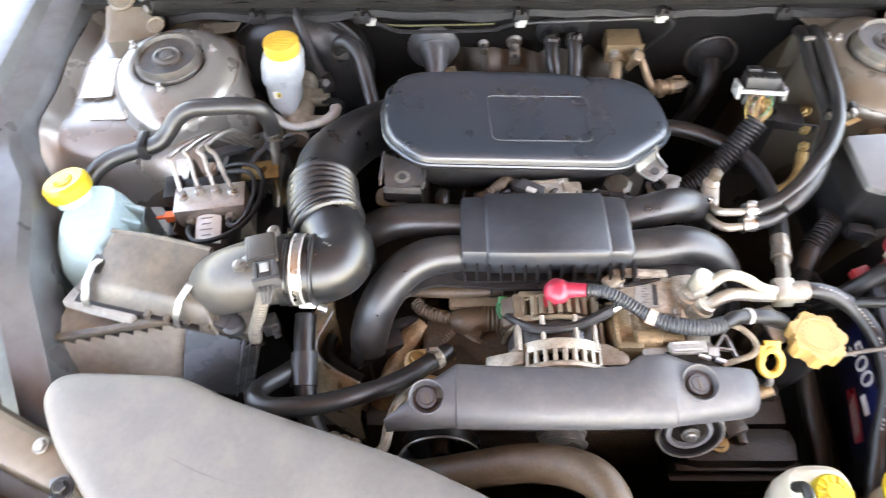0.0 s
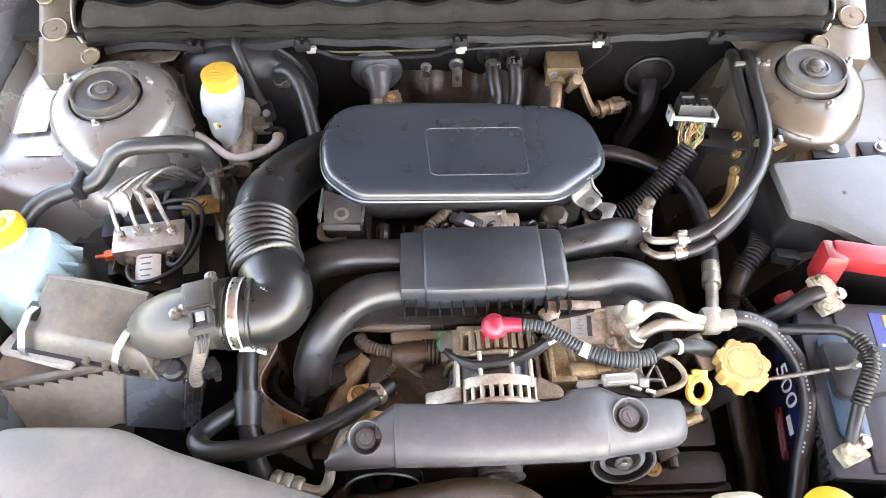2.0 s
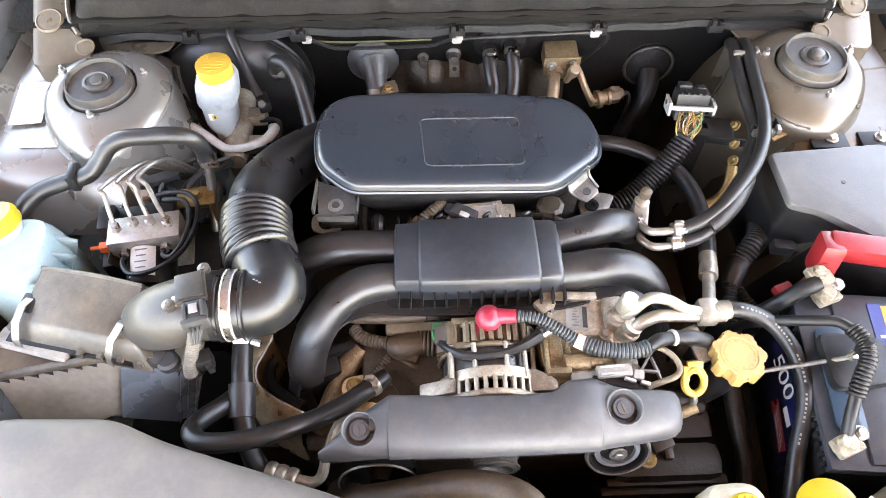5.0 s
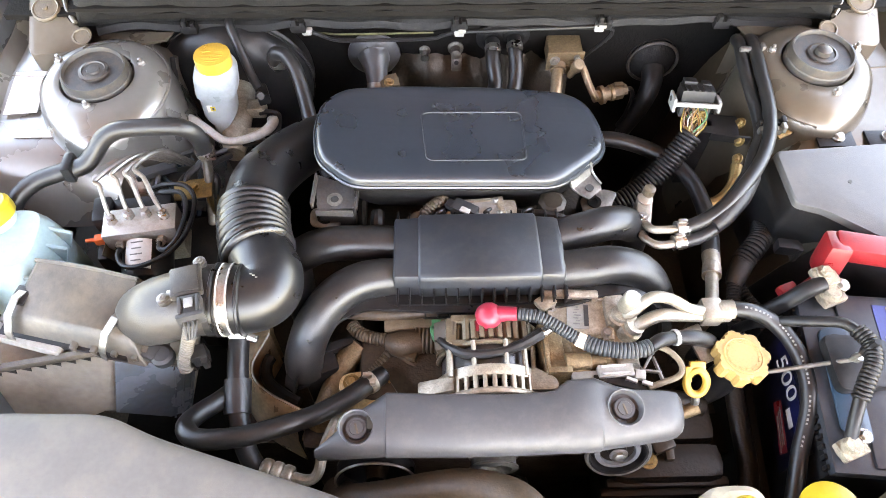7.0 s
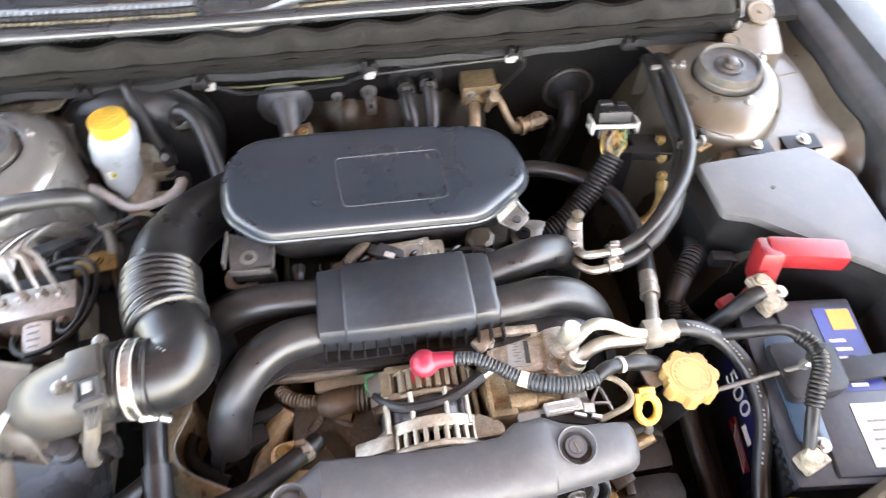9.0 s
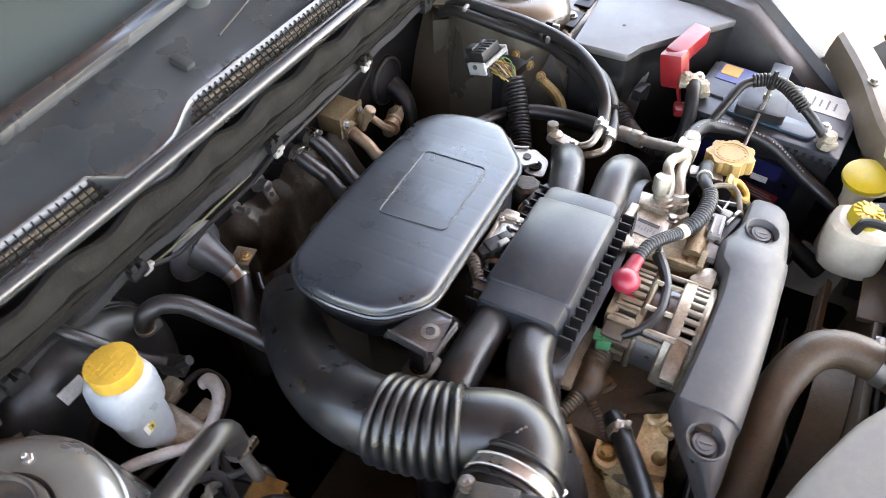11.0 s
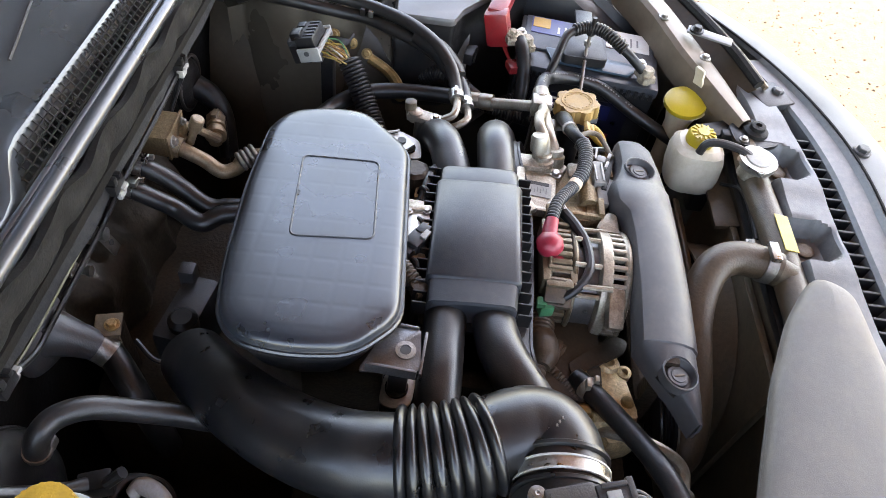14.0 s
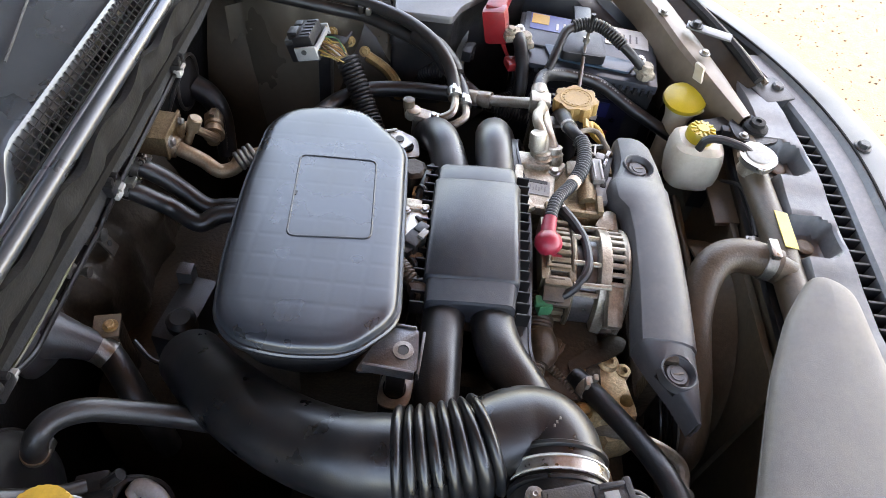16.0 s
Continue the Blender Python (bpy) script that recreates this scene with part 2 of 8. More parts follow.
# dusty dark plastic, base colour lifted to stand in for front sky light
M_BOXL = mat("brightened_dusty_box_base", (0.3, 0.272, 0.236), 0.42, vary=0.2, scale=12, bump=0.25, dirt=(0.4, 0.33, 0.24), dirt_amount=0.35, dirt_scale=12)
# black plastic raised to pale blue: the sky's reflection is in the colour
M_ENDP = mat("sky_tinted_black_plastic", (0.17, 0.2, 0.235), 0.25, vary=0.12, scale=14, bump=0.1, coat=0.3, dirt=(0.2, 0.19, 0.17), dirt_amount=0.02, dirt_scale=20)
M_PALE = mat("pale_coated_pipe", (0.38, 0.37, 0.35), 0.4, vary=0.1, scale=60, bump=0.1, dirt=(0.2, 0.17, 0.13), dirt_amount=0.15, dirt_scale=40)
M_ALTR = mat("oily_rear_housing", (0.17, 0.135, 0.09), 0.4, metal=0.55, vary=0.25, scale=60, bump=0.4, fine=400, dirt=(0.06, 0.04, 0.022), dirt_amount=0.4, dirt_scale=25)
M_LEVER = mat("pale_grey_plastic", (0.2, 0.195, 0.185), 0.45, vary=0.1, scale=60, bump=0.1)
M_DUCT = mat("blue_grey_duct_plastic", (0.045, 0.046, 0.05), 0.45, vary=0.12, scale=20, bump=0.15, dirt=(0.07, 0.06, 0.05), dirt_amount=0.2, dirt_scale=14)
M_CONC = mat("sunlit_concrete", (0.062, 0.053, 0.046), 0.9, vary=0.5, scale=22, bump=0.8, fine=90, dirt=(0.022, 0.018, 0.015), dirt_amount=0.5, dirt_scale=45)
M_STONES = mat("loose_grit", (0.066, 0.056, 0.048), 0.9, vary=0.5, scale=60, bump=0.4, fine=300, dirt=(0.03, 0.025, 0.021), dirt_amount=0.3, dirt_scale=50)
M_BUMPER = mat("silver_bumper_paint", (0.05, 0.055, 0.06), 0.5, metal=0.15, vary=0.06, scale=9, bump=0.04, fine=2500, coat=0.05, dirt=(0.08, 0.075, 0.065), dirt_amount=0.12, dirt_scale=8)
M_ROOF = mat("warm_timber_roof", (0.46, 0.26, 0.12), 0.8, vary=0.2, scale=3, bump=0.3, dirt=(0.25, 0.14, 0.065), dirt_amount=0.3, dirt_scale=2)
M_WALL = mat("plain_plaster", (0.4, 0.35, 0.29), 0.9, vary=0.1, scale=3, bump=0.3, dirt=(0.25, 0.21, 0.17), dirt_amount=0.25, dirt_scale=2)
M_CORRODE = mat("corroded_lead", (0.24, 0.2, 0.15), 0.6, metal=0.5, vary=0.4, scale=120, bump=1.0, fine=300, dirt=(0.4, 0.35, 0.27), dirt_amount=0.2, dirt_scale=90)
M_SHROUD = mat("dusty_brown_shroud", (0.075, 0.055, 0.035), 0.45, vary=0.3, scale=20, bump=0.3, dirt=(0.1, 0.068, 0.038), dirt_amount=0.4, dirt_scale=12)
WIRE = [mat("wire_" + k, c, 0.45, vary=0.1, bump=0) for k, c in (("yellow", (0.26, 0.175, 0.045)), ("white", (0.33, 0.31, 0.26)), ("green", (0.04, 0.15, 0.07)), ("red", (0.28, 0.04, 0.03)), ("brown", (0.11, 0.06, 0.03)), ("orange", (0.3, 0.14, 0.04)))]
glass = bpy.data.materials.new("windscreen_glass")
glass.use_nodes = True
gb = glass.node_tree.nodes["Principled BSDF"]
gb.inputs["Base Color"].default_value = (0.04, 0.05, 0.05, 1)
gb.inputs["Roughness"].default_value = 0.03
M_GLASS = glass

M_LID = mat("ribbed_satin_plastic", (0.014, 0.018, 0.024), 0.31, vary=0.1, scale=14, bump=0.1, fine=900, spec=0.6)
ln, ll = M_LID.node_tree.nodes, M_LID.node_tree.links
ltc = ln.new("ShaderNodeTexCoord")
lsep = ln.new("ShaderNodeSeparateXYZ")
ll.new(ltc.outputs["Object"], lsep.inputs[0])
groove = None
for axis in (0, 1):
    pp = ln.new("ShaderNodeMath")
    pp.operation = "PINGPONG"
    pp.inputs[1].default_value = 0.0155
    ll.new(lsep.outputs[axis], pp.inputs[0])
    mr = ln.new("ShaderNodeMapRange")
    mr.interpolation_type = "SMOOTHSTEP"
    mr.inputs[1].default_value, mr.inputs[2].default_value = 0.0, 0.005
    ll.new(pp.outputs[0], mr.inputs[0])
    if groove is None:
        groove = mr.outputs[0]
    else:
        mul = ln.new("ShaderNodeMath")
        mul.operation = "MULTIPLY"
        ll.new(groove, mul.inputs[0])
        ll.new(mr.outputs[0], mul.inputs[1])
        groove = mul.outputs[0]
lb = ln.new("ShaderNodeBump")
lb.inputs["Strength"].default_value, lb.inputs["Distance"].default_value = 0.5, 0.00014
ll.new(groove, lb.inputs["Height"])
ll.new(lb.outputs[0], ln["Principled BSDF"].inputs["Normal"])

# ---- mesh helpers ----
ORIGIN = {}


def finish(name, bm, material, smooth=35):
    bmesh.ops.recalc_face_normals(bm, faces=bm.faces)
    me = bpy.data.meshes.new(name)
    bm.to_mesh(me)
    bm.free()
    me.materials.append(material)
    if smooth:
        me.shade_smooth()
        me.set_sharp_from_angle(angle=radians(smooth))
    return me


def thing(name, at, label, category, group="", kind=""):
    ob = new(name)
    ob.empty_display_size = 0.02
    ob.location = at
    ORIGIN[ob.name] = Vector(at)
    return tagged(ob, label, category, group, kind)


def part(name, bm, material, parent, label="", smooth=35):
    o = ORIGIN[parent.name]
    bm.transform(Matrix.Translation(-o))
    ob = new(name, finish(name, bm, material, smooth))
    ob.parent = parent
    ORIGIN[ob.name] = o
    return tagged(ob, label)


def single(name, bm, material, label, category, group="", kind="", smooth=35):
    ob = new(name, finish(name, bm, material, smooth))
    ORIGIN[ob.name] = Vector((0, 0, 0))
    return tagged(ob, label, category, group, kind)


def join(*bms):
    out = bmesh.new()
    for b in bms:
        me = bpy.data.meshes.new("tmp")
        b.to_mesh(me)
        b.free()
        out.from_mesh(me)
        bpy.data.meshes.remove(me)
    return out


def box(c, s, bevel=0.0, rz=0.0, rx=0.0, ry=0.0, seg=2):
    bm = bmesh.new()
    bmesh.ops.create_cube(bm, size=1)
    bm.transform(Matrix.Diagonal((*s, 1)))
    if bevel:
        bmesh.ops.bevel(bm, geom=bm.edges[:], offset=min(bevel, min(s) * 0.45), segments=seg, affect="EDGES", profile=0.6)
    bm.transform(pose(*c, rx, ry, rz))
    return bm


def prism(outline, z0, z1, bevel=0.0, seg=2, m=None, top_only=True):
    """An upright slab with that plan outline, with a rounded top edge."""
    bm = bmesh.new()
    lo = [bm.verts.new((x, y, z0)) for x, y in outline]
    hi = [bm.verts.new((x, y, z1)) for x, y in outline]
    k = len(outline)
    bm.faces.new(lo[::-1])
    top = bm.faces.new(hi)
    for i in range(k):
        bm.faces.new((lo[i], lo[(i + 1) % k], hi[(i + 1) % k], hi[i]))
    if bevel:
        geom = list(top.edges) if top_only else bm.edges[:]
        bmesh.ops.bevel(bm, geom=geom, offset=bevel, segments=seg, affect="EDGES", profile=0.6)
    if m is not None:
        bm.transform(m)
    return bm


def rounded(points, r, n=5):
    """The outline with its corners rounded."""
    out, k = [], len(points)
    for i in range(k):
        p = Vector(points[i]).to_2d()
        a, b = (Vector(points[i - 1]).to_2d() - p), (Vector(points[(i + 1) % k]).to_2d() - p)
        q = min(r, a.length * 0.48, b.length * 0.48)
        s, e = p + a.normalized() * q, p + b.normalized() * q
        for j in range(n + 1):
            t = j / n
            out.append(tuple((1 - t) ** 2 * s + 2 * t * (1 - t) * p + t * t * e))
    return out


def spline(points, per=8):
    P = [Vector(p) for p in points]
    P = [2 * P[0] - P[1]] + P + [2 * P[-1] - P[-2]]
    out = []
    for i in range(1, len(P) - 2):
        a, b, c, d = P[i - 1], P[i], P[i + 1], P[i + 2]
        for j in range(per):
            t = j / per
            out.append(0.5 * (2 * b + (c - a) * t + (2 * a - 5 * b + 4 * c - d) * t * t + (3 * b - a - 3 * c + d) * t ** 3))
    out.append(P[-2])
    return out


def resample(path, step):
    out, carry = [path[0].copy()], 0.0
    for a, b in zip(path, path[1:]):
        d = (b - a).length
        while carry + d >= step and d > 1e-9:
            t = (step - carry) / d
            a = a.lerp(b, t)
            out.append(a.copy())
            d = (b - a).length
            carry = 0.0
        carry += d
    return out


def tube(points, r, seg=14, per=8, smooth_path=True, caps=True, hollow=0.0):
    """A pipe along the points. r: a radius, or radii at the points' even steps."""
    path = spline(points, per) if smooth_path else [Vector(p) for p in points]
    bm = bmesh.new()
    k = len(path)
    tang = [(path[min(i + 1, k - 1)] - path[max(i - 1, 0)]).normalized() for i in range(k)]
    n = tang[0].orthogonal().normalized()
    rings = []
    for i in range(k):
        n = (n - tang[i] * n.dot(tang[i])).normalized()
        b = tang[i].cross(n)
        if callable(r):
            rad = r(i / (k - 1))
        elif isinstance(r, (list, tuple)):
            u = i / (k - 1) * (len(r) - 1)
            j = min(int(u), len(r) - 2)
            rad = r[j] + (r[j + 1] - r[j]) * (u - j)
        else:
            rad = r
        rings.append([bm.verts.new(path[i] + rad * (math.cos(2 * math.pi * s / seg) * n + math.sin(2 * math.pi * s / seg) * b)) for s in range(seg)])
    for a, c in zip(rings, rings[1:]):
        for s in range(seg):
            bm.faces.new((a[s], a[(s + 1) % seg], c[(s + 1) % seg], c[s]))
    if caps:
        bm.faces.new(rings[0][::-1])
        bm.faces.new(rings[-1])
    return bm


def ribbed(points, r, depth, pitch, seg=16, flat=0.5):
    """A corrugated pipe with real ribs."""
    path = resample(spline(points, 16), pitch / 8)
    k = len(path)
    return tube(path, lambda u: r - depth * (1 - abs(math.sin(math.pi * u * (k - 1) / 8)) ** flat), seg, smooth_path=False)


def lathe(profile, at=(0, 0, 0), axis=(0, 0, 1), seg=24):
    """A turned solid. profile: (radius, height along the axis) from one end to the other; a ring where it ends as it began."""
    bm = bmesh.new()
    rings = []
    for r, h in profile:
        if r < 1e-5:
            rings.append([bm.verts.new((0, 0, h))])
        else:
            rings.append([bm.verts.new((r * math.cos(2 * math.pi * s / seg), r * math.sin(2 * math.pi * s / seg), h)) for s in range(seg)])
    for a, c in zip(rings, rings[1:]):
        for s in range(seg):
            t = (s + 1) % seg
            if len(a) == 1 and len(c) > 1:
                bm.faces.new((a[0], c[t], c[s]))
            elif len(c) == 1 and len(a) > 1:
                bm.faces.new((a[s], a[t], c[0]))
            elif len(a) > 1:
                bm.faces.new((a[s], a[t], c[t], c[s]))
    hollow = profile[0] == profile[-1]
    if hollow:
        bmesh.ops.remove_doubles(bm, verts=rings[0] + rings[-1], dist=1e-6)
    for ring, flip in ((rings[0], True), (rings[-1], False)):
        if len(ring) > 1 and not hollow:
            bm.faces.new(ring[::-1] if flip else ring)
    q = Vector((0, 0, 1)).rotation_difference(Vector(axis).normalized())
    bm.transform(Matrix.Translation(at) @ q.to_matrix().to_4x4())
    return bm


def loft(sections, closed=False, caps=False):
    """A skin over rows of points."""
    bm = bmesh.new()
    rows = [[bm.verts.new(p) for p in s] for s in sections]
    k = len(rows[0])
    for a, c in zip(rows, rows[1:]):
        for i in range(k if closed else k - 1):
            j = (i + 1) % k
            bm.faces.new((a[i], a[j], c[j], c[i]))
    if caps and closed:
        bm.faces.new(rows[0][::-1])
        bm.faces.new(rows[-1])
    return bm


def thicken(bm, t):
    bmesh.ops.recalc_face_normals(bm, faces=bm.faces)
    bmesh.ops.solidify(bm, geom=bm.faces[:], thickness=t)
    return bm


def bolt(at, axis=(0, 0, 1), r=0.006, h=0.005, washer=0.0):
    """A hexagon bolt head, with a washer where it has one."""
    w = washer or r * 1.5
    a = lathe([(w, 0), (w, h * 0.3), (w * 0.97, h * 0.35)], at, axis, 16)
    b = lathe([(r, h * 0.3), (r, h * 1.0), (r * 0.8, h * 1.15)], at, axis, 6)
    return join(a, b)


def writing(text, size, m, name, parent, material, depth=0.0003):
    """Raised letters, as a mesh, on the pose m."""
    cu = bpy.data.curves.new("letters", "FONT")
    cu.body, cu.size, cu.extrude, cu.align_x, cu.align_y = text, size, depth, "CENTER", "CENTER"
    tmp = new("letters", cu)
    me = bpy.data.meshes.new_from_object(tmp.evaluated_get(bpy.context.evaluated_depsgraph_get()))
    bpy.data.objects.remove(tmp)
    bpy.data.curves.remove(cu)
    bm = bmesh.new()
    bm.from_mesh(me)
    bpy.data.meshes.remove(me)
    bm.transform(m)
    return part(name, bm, material, parent, smooth=0)

# ---- the setting ----
bm = box((0, 0, -0.05), (400, 400, 0.1))
single("ground", bm, M_CONC, "pale sunlit concrete driveway around the car", "ground", kind="structure", smooth=0)
rng = random.Random(41)
verts, faces = [], []
for k in range(3600):
    x, y, r = rng.uniform(0.95, 3.8), rng.uniform(-3.2, -0.95), 0.002 + 0.006 * rng.random() ** 3
    base = len(verts)
    for i in range(6):
        a = i * math.pi / 3 + rng.uniform(-0.3, 0.3)
        verts.append((x + r * rng.uniform(0.7, 1.2) * math.cos(a), y + r * rng.uniform(0.7, 1.2) * math.sin(a), -0.001))
    for i in range(3):
        a = i * math.pi * 2 / 3 + rng.uniform(-0.4, 0.4)
        verts.append((x + 0.55 * r * math.cos(a), y + 0.55 * r * math.sin(a), r * rng.uniform(0.5, 0.9)))
    for i in range(3):
        a, b, c, t, u = base + 2 * i, base + 2 * i + 1, base + (2 * i + 2) % 6, base + 6 + i, base + 6 + (i + 1) % 3
        faces += [(a, b, t), (b, u, t), (b, c, u)]
    faces.append((base + 6, base + 7, base + 8))
grit = bpy.data.meshes.new("loose_grit")
grit.from_pydata(verts, [], faces)
grit.materials.append(M_STONES)
tagged(new("loose_grit", grit), "pale loose grit scattered over the sunlit driveway", "gravel", kind="stuff")
# carport roof on its rear wall, open at the front and on both sides
single("ceiling", box((-0.1, 1.75, 2.66), (3.4, 8.9, 0.12)), M_ROOF, "plain warm timber carport roof over the car", "ceiling", kind="structure", smooth=0)
single("wall_north", box((-0.1, 6.1, 1.3), (3.4, 0.2, 2.6)), M_WALL, "plain plastered carport rear wall", "wall", kind="structure", smooth=0)
# ---- car body ----
car = thing("car_body", (0, 0, 0), "champagne metallic car body with its bonnet open over the engine bay", "car")

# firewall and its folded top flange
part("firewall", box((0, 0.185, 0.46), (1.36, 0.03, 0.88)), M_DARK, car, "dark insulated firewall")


def flange_y(x):
    return 0.118 - 0.10 * max(0, abs(x) - 0.45) ** 1.2


xs = [i * 0.02 - 0.58 for i in range(59)]
wob = lambda x: 0.004 * math.sin(x * 21) + 0.003 * math.sin(x * 47 + 1)
rows = []
for x in xs:
    y = flange_y(x)
    rows.append([(x, 0.172, 0.872), (x, y + 0.03, 0.878 + wob(x)), (x, y + 0.006, 0.884 + wob(x)), (x, y, 0.89 + wob(x)), (x, y + 0.004, 0.9 + wob(x)), (x, y + 0.02, 0.905), (x, 0.172, 0.908)])
part("firewall_flange", loft(rows, closed=True, caps=True), M_MATT, car, "black folded metal flange")
for x in (-0.433, -0.259, 0.002, 0.238, 0.432):
    bm = join(box((x, flange_y(x) - 0.001, 0.895), (0.026, 0.014, 0.016), 0.003), box((x - 0.006, flange_y(x) - 0.002, 0.906), (0.008, 0.012, 0.012), 0.002), box((x + 0.007, flange_y(x) - 0.002, 0.904), (0.007, 0.012, 0.008), 0.002))
    part("seal_clip", bm, M_BLACK, car)

# rubber bonnet seal, pinched along its run
rows = []
for i in range(201):
    x = -0.6 + i * 0.006
    y = flange_y(x)
    u = ((x + 0.337) / 0.1115 + 0.5) % 1.0 - 0.5
    c = math.exp(-(u * 9) ** 2)
    scallop = 0.011 * (math.cos(2 * math.pi * u) - 1) * 0.5
    back = 0.12 * max(0, abs(x) - 0.42)
    end = math.sqrt(max(0.02, 1 - (max(0, abs(x) - 0.56) / 0.041) ** 2))
    prof = []
    for k in range(17):
        t = k / 16
        bulge = 0.016 * math.sin(math.pi * min(1, t * 1.1)) * (1 - 0.35 * c) + 0.0018 * math.sin(x * 90 + t * 7) * t - 0.005 * c * max(0, t - 0.7)
        prof.append((x, y + 0.01 - 0.03 * t - bulge * 0.6 + back * t, 0.9 + (0.094 + scallop) * t * end))
    prof.append((x, y - 0.012 + back, 0.9 + (0.094 + scallop) * end))
    prof.append((x, y - 0.004 + back, 0.9 + (0.085 + scallop) * end))
    rows.append(prof)
part("bonnet_seal", thicken(loft(rows), 0.003), M_MATT, car, "creased black rubber bonnet seal")
bend = lambda x: 0.06 * max(0, abs(x) - 0.25) ** 1.4
for dy, dz, r in ((0.0, 0.0, 0.0085), (0.011, 0.0015, 0.004)):
    part("cowl_rail", tube([(x, 0.103 + dy + bend(x), 1.008 + dz - 0.3 * bend(x)) for x in [-0.66 + 0.06 * k for k in range(23)]], r, 12), M_COWL, car, "smooth grey cowl edge")

# cowl with its air grille
rows = []
for i in range(67):
    x = -0.66 + i * 0.02
    b = bend(x)
    u = min(1, max(0, (x + 0.16) / 0.1)) if x > -0.2 else (1 if x < -0.24 else 0)
    e = 0.118 + (0.157 - 0.118) * (3 * u * u - 2 * u ** 3)
    rows.append([(x, e - 0.006 + b, 0.97), (x, e + b, 1.008), (x, e + 0.004 + b, 1.0125), (x, e + 0.012 + b, 1.011), (x, e + 0.03 + b, 1.014), (x, e + 0.06 + b, 1.02), (x, 0.255 + b, 1.03), (x, 0.3 + b, 1.045), (x, 0.306 + b, 1.03)])
part("cowl_panel", thicken(loft(rows), 0.003), M_COWL, car, "glossy grey cowl panel below the windscreen")
part("cowl_trough", box((0, 0.15, 0.945), (1.2, 0.1, 0.006)), M_DARK, car)
bars = []
for i in range(98):
    x = -0.55 + i * 0.0105
    if -0.21 < x < -0.135:
        continue
    b = bend(x)
    bars.append(tube([(x, 0.112 + b, 0.987), (x + 0.001, 0.134 + b, 0.986), (x + 0.002, 0.139 + b, 0.991), (x + 0.004, 0.157 + b, 1.01)], 0.0011, 4, smooth_path=False))
for y, z in ((0.1175, 0.9875), (0.1235, 0.987), (0.1295, 0.987), (0.1365, 0.989), (0.1415, 0.995), (0.1465, 1.0), (0.152, 1.005)):
    for a, c in ((-0.55, -0.21), (-0.135, 0.47)):
        bars.append(tube([(a + (c - a) * k / 10, y + bend(a + (c - a) * k / 10), z) for k in range(11)], 0.0009 if y != 0.1365 else 0.0014, 4, smooth_path=False))
tagged(part("cowl_grille", join(*bars), M_MATT, car, "black mesh air intake grille", smooth=0), kind="stuff")
part("cowl_joint", tube([(0.197, 0.27, 1.034), (0.178, 0.244, 1.028), (0.11, 0.225, 1.026), (0.041, 0.21, 1.022)], 0.0016, 6), M_INK, car)
for k in (0, 1):
    part("cowl_hole", lathe([(0.0035, 0), (0.0035, 0.0012), (0, 0.0012)], (-0.002 + 0.009 * k, 0.166 + 0.002 * k, 1.0135), (0, 0, 1), 10), M_INK, car)
part("windscreen", thicken(loft([[(x, 0.3 + 0.04 * (abs(x) / 0.66) ** 2, 1.035), (x, 0.62 + 0.03 * (abs(x) / 0.66) ** 2, 1.26), (x, 1.0, 1.5)] for x in [-0.68 + 0.085 * i for i in range(17)]]), 0.005), M_GLASS, car)
part("wiper_arm", join(box((-0.1, 0.262, 1.058), (0.36, 0.03, 0.016), 0.005, rz=9, ry=2), lathe([(0.022, 0), (0.022, 0.03), (0.016, 0.038), (0, 0.04)], (0.08, 0.285, 1.03), (0, -0.2, 1))), M_COWL, car)
part("washer_nozzle", box((-0.03, 0.21, 1.02), (0.016, 0.03, 0.014), 0.003, rx=15), M_FENDER, car)


# raised bonnet with its quilted lining
BON = Matrix.Translation((0, 0.36, 1.22)) @ Matrix.Rotation(radians(-70), 4, "X") @ Matrix.Rotation(radians(180), 4, "Z")
bm = prism(rounded([(-0.7, 0.0), (0.7, 0.0), (0.68, 0.7), (0.58, 0.98), (-0.58, 0.98), (-0.68, 0.7)], 0.08), 0.0, 0.03)
bm.transform(BON)
part("bonnet", bm, M_PAINT, car)
bm = prism(rounded([(-0.7, 0.0), (0.7, 0.0), (0.68, 0.7), (0.58, 0.98), (-0.58, 0.98), (-0.68, 0.7)], 0.08), -0.003, -0.0005)
bm.transform(BON)
part("bonnet_inner_panel", bm, M_FENDER, car, "dark inner bonnet panel")
rows = []
for j in range(61):
    v = 0.06 + 0.84 * j / 60
    row = []
    for i in range(81):
        u = -0.55 + 1.1 * i / 80
        q = min(abs(math.sin(math.pi * u / 0.055)), abs(math.sin(math.pi * v / 0.055)))
        row.append((u, v, -0.004 - 0.006 * min(1, q * 1.6)))
    rows.append(row)
bm = loft(rows)
bm.transform(BON)
part("bonnet_lining", bm, M_PAD, car, "grey quilted bonnet lining", smooth=60)

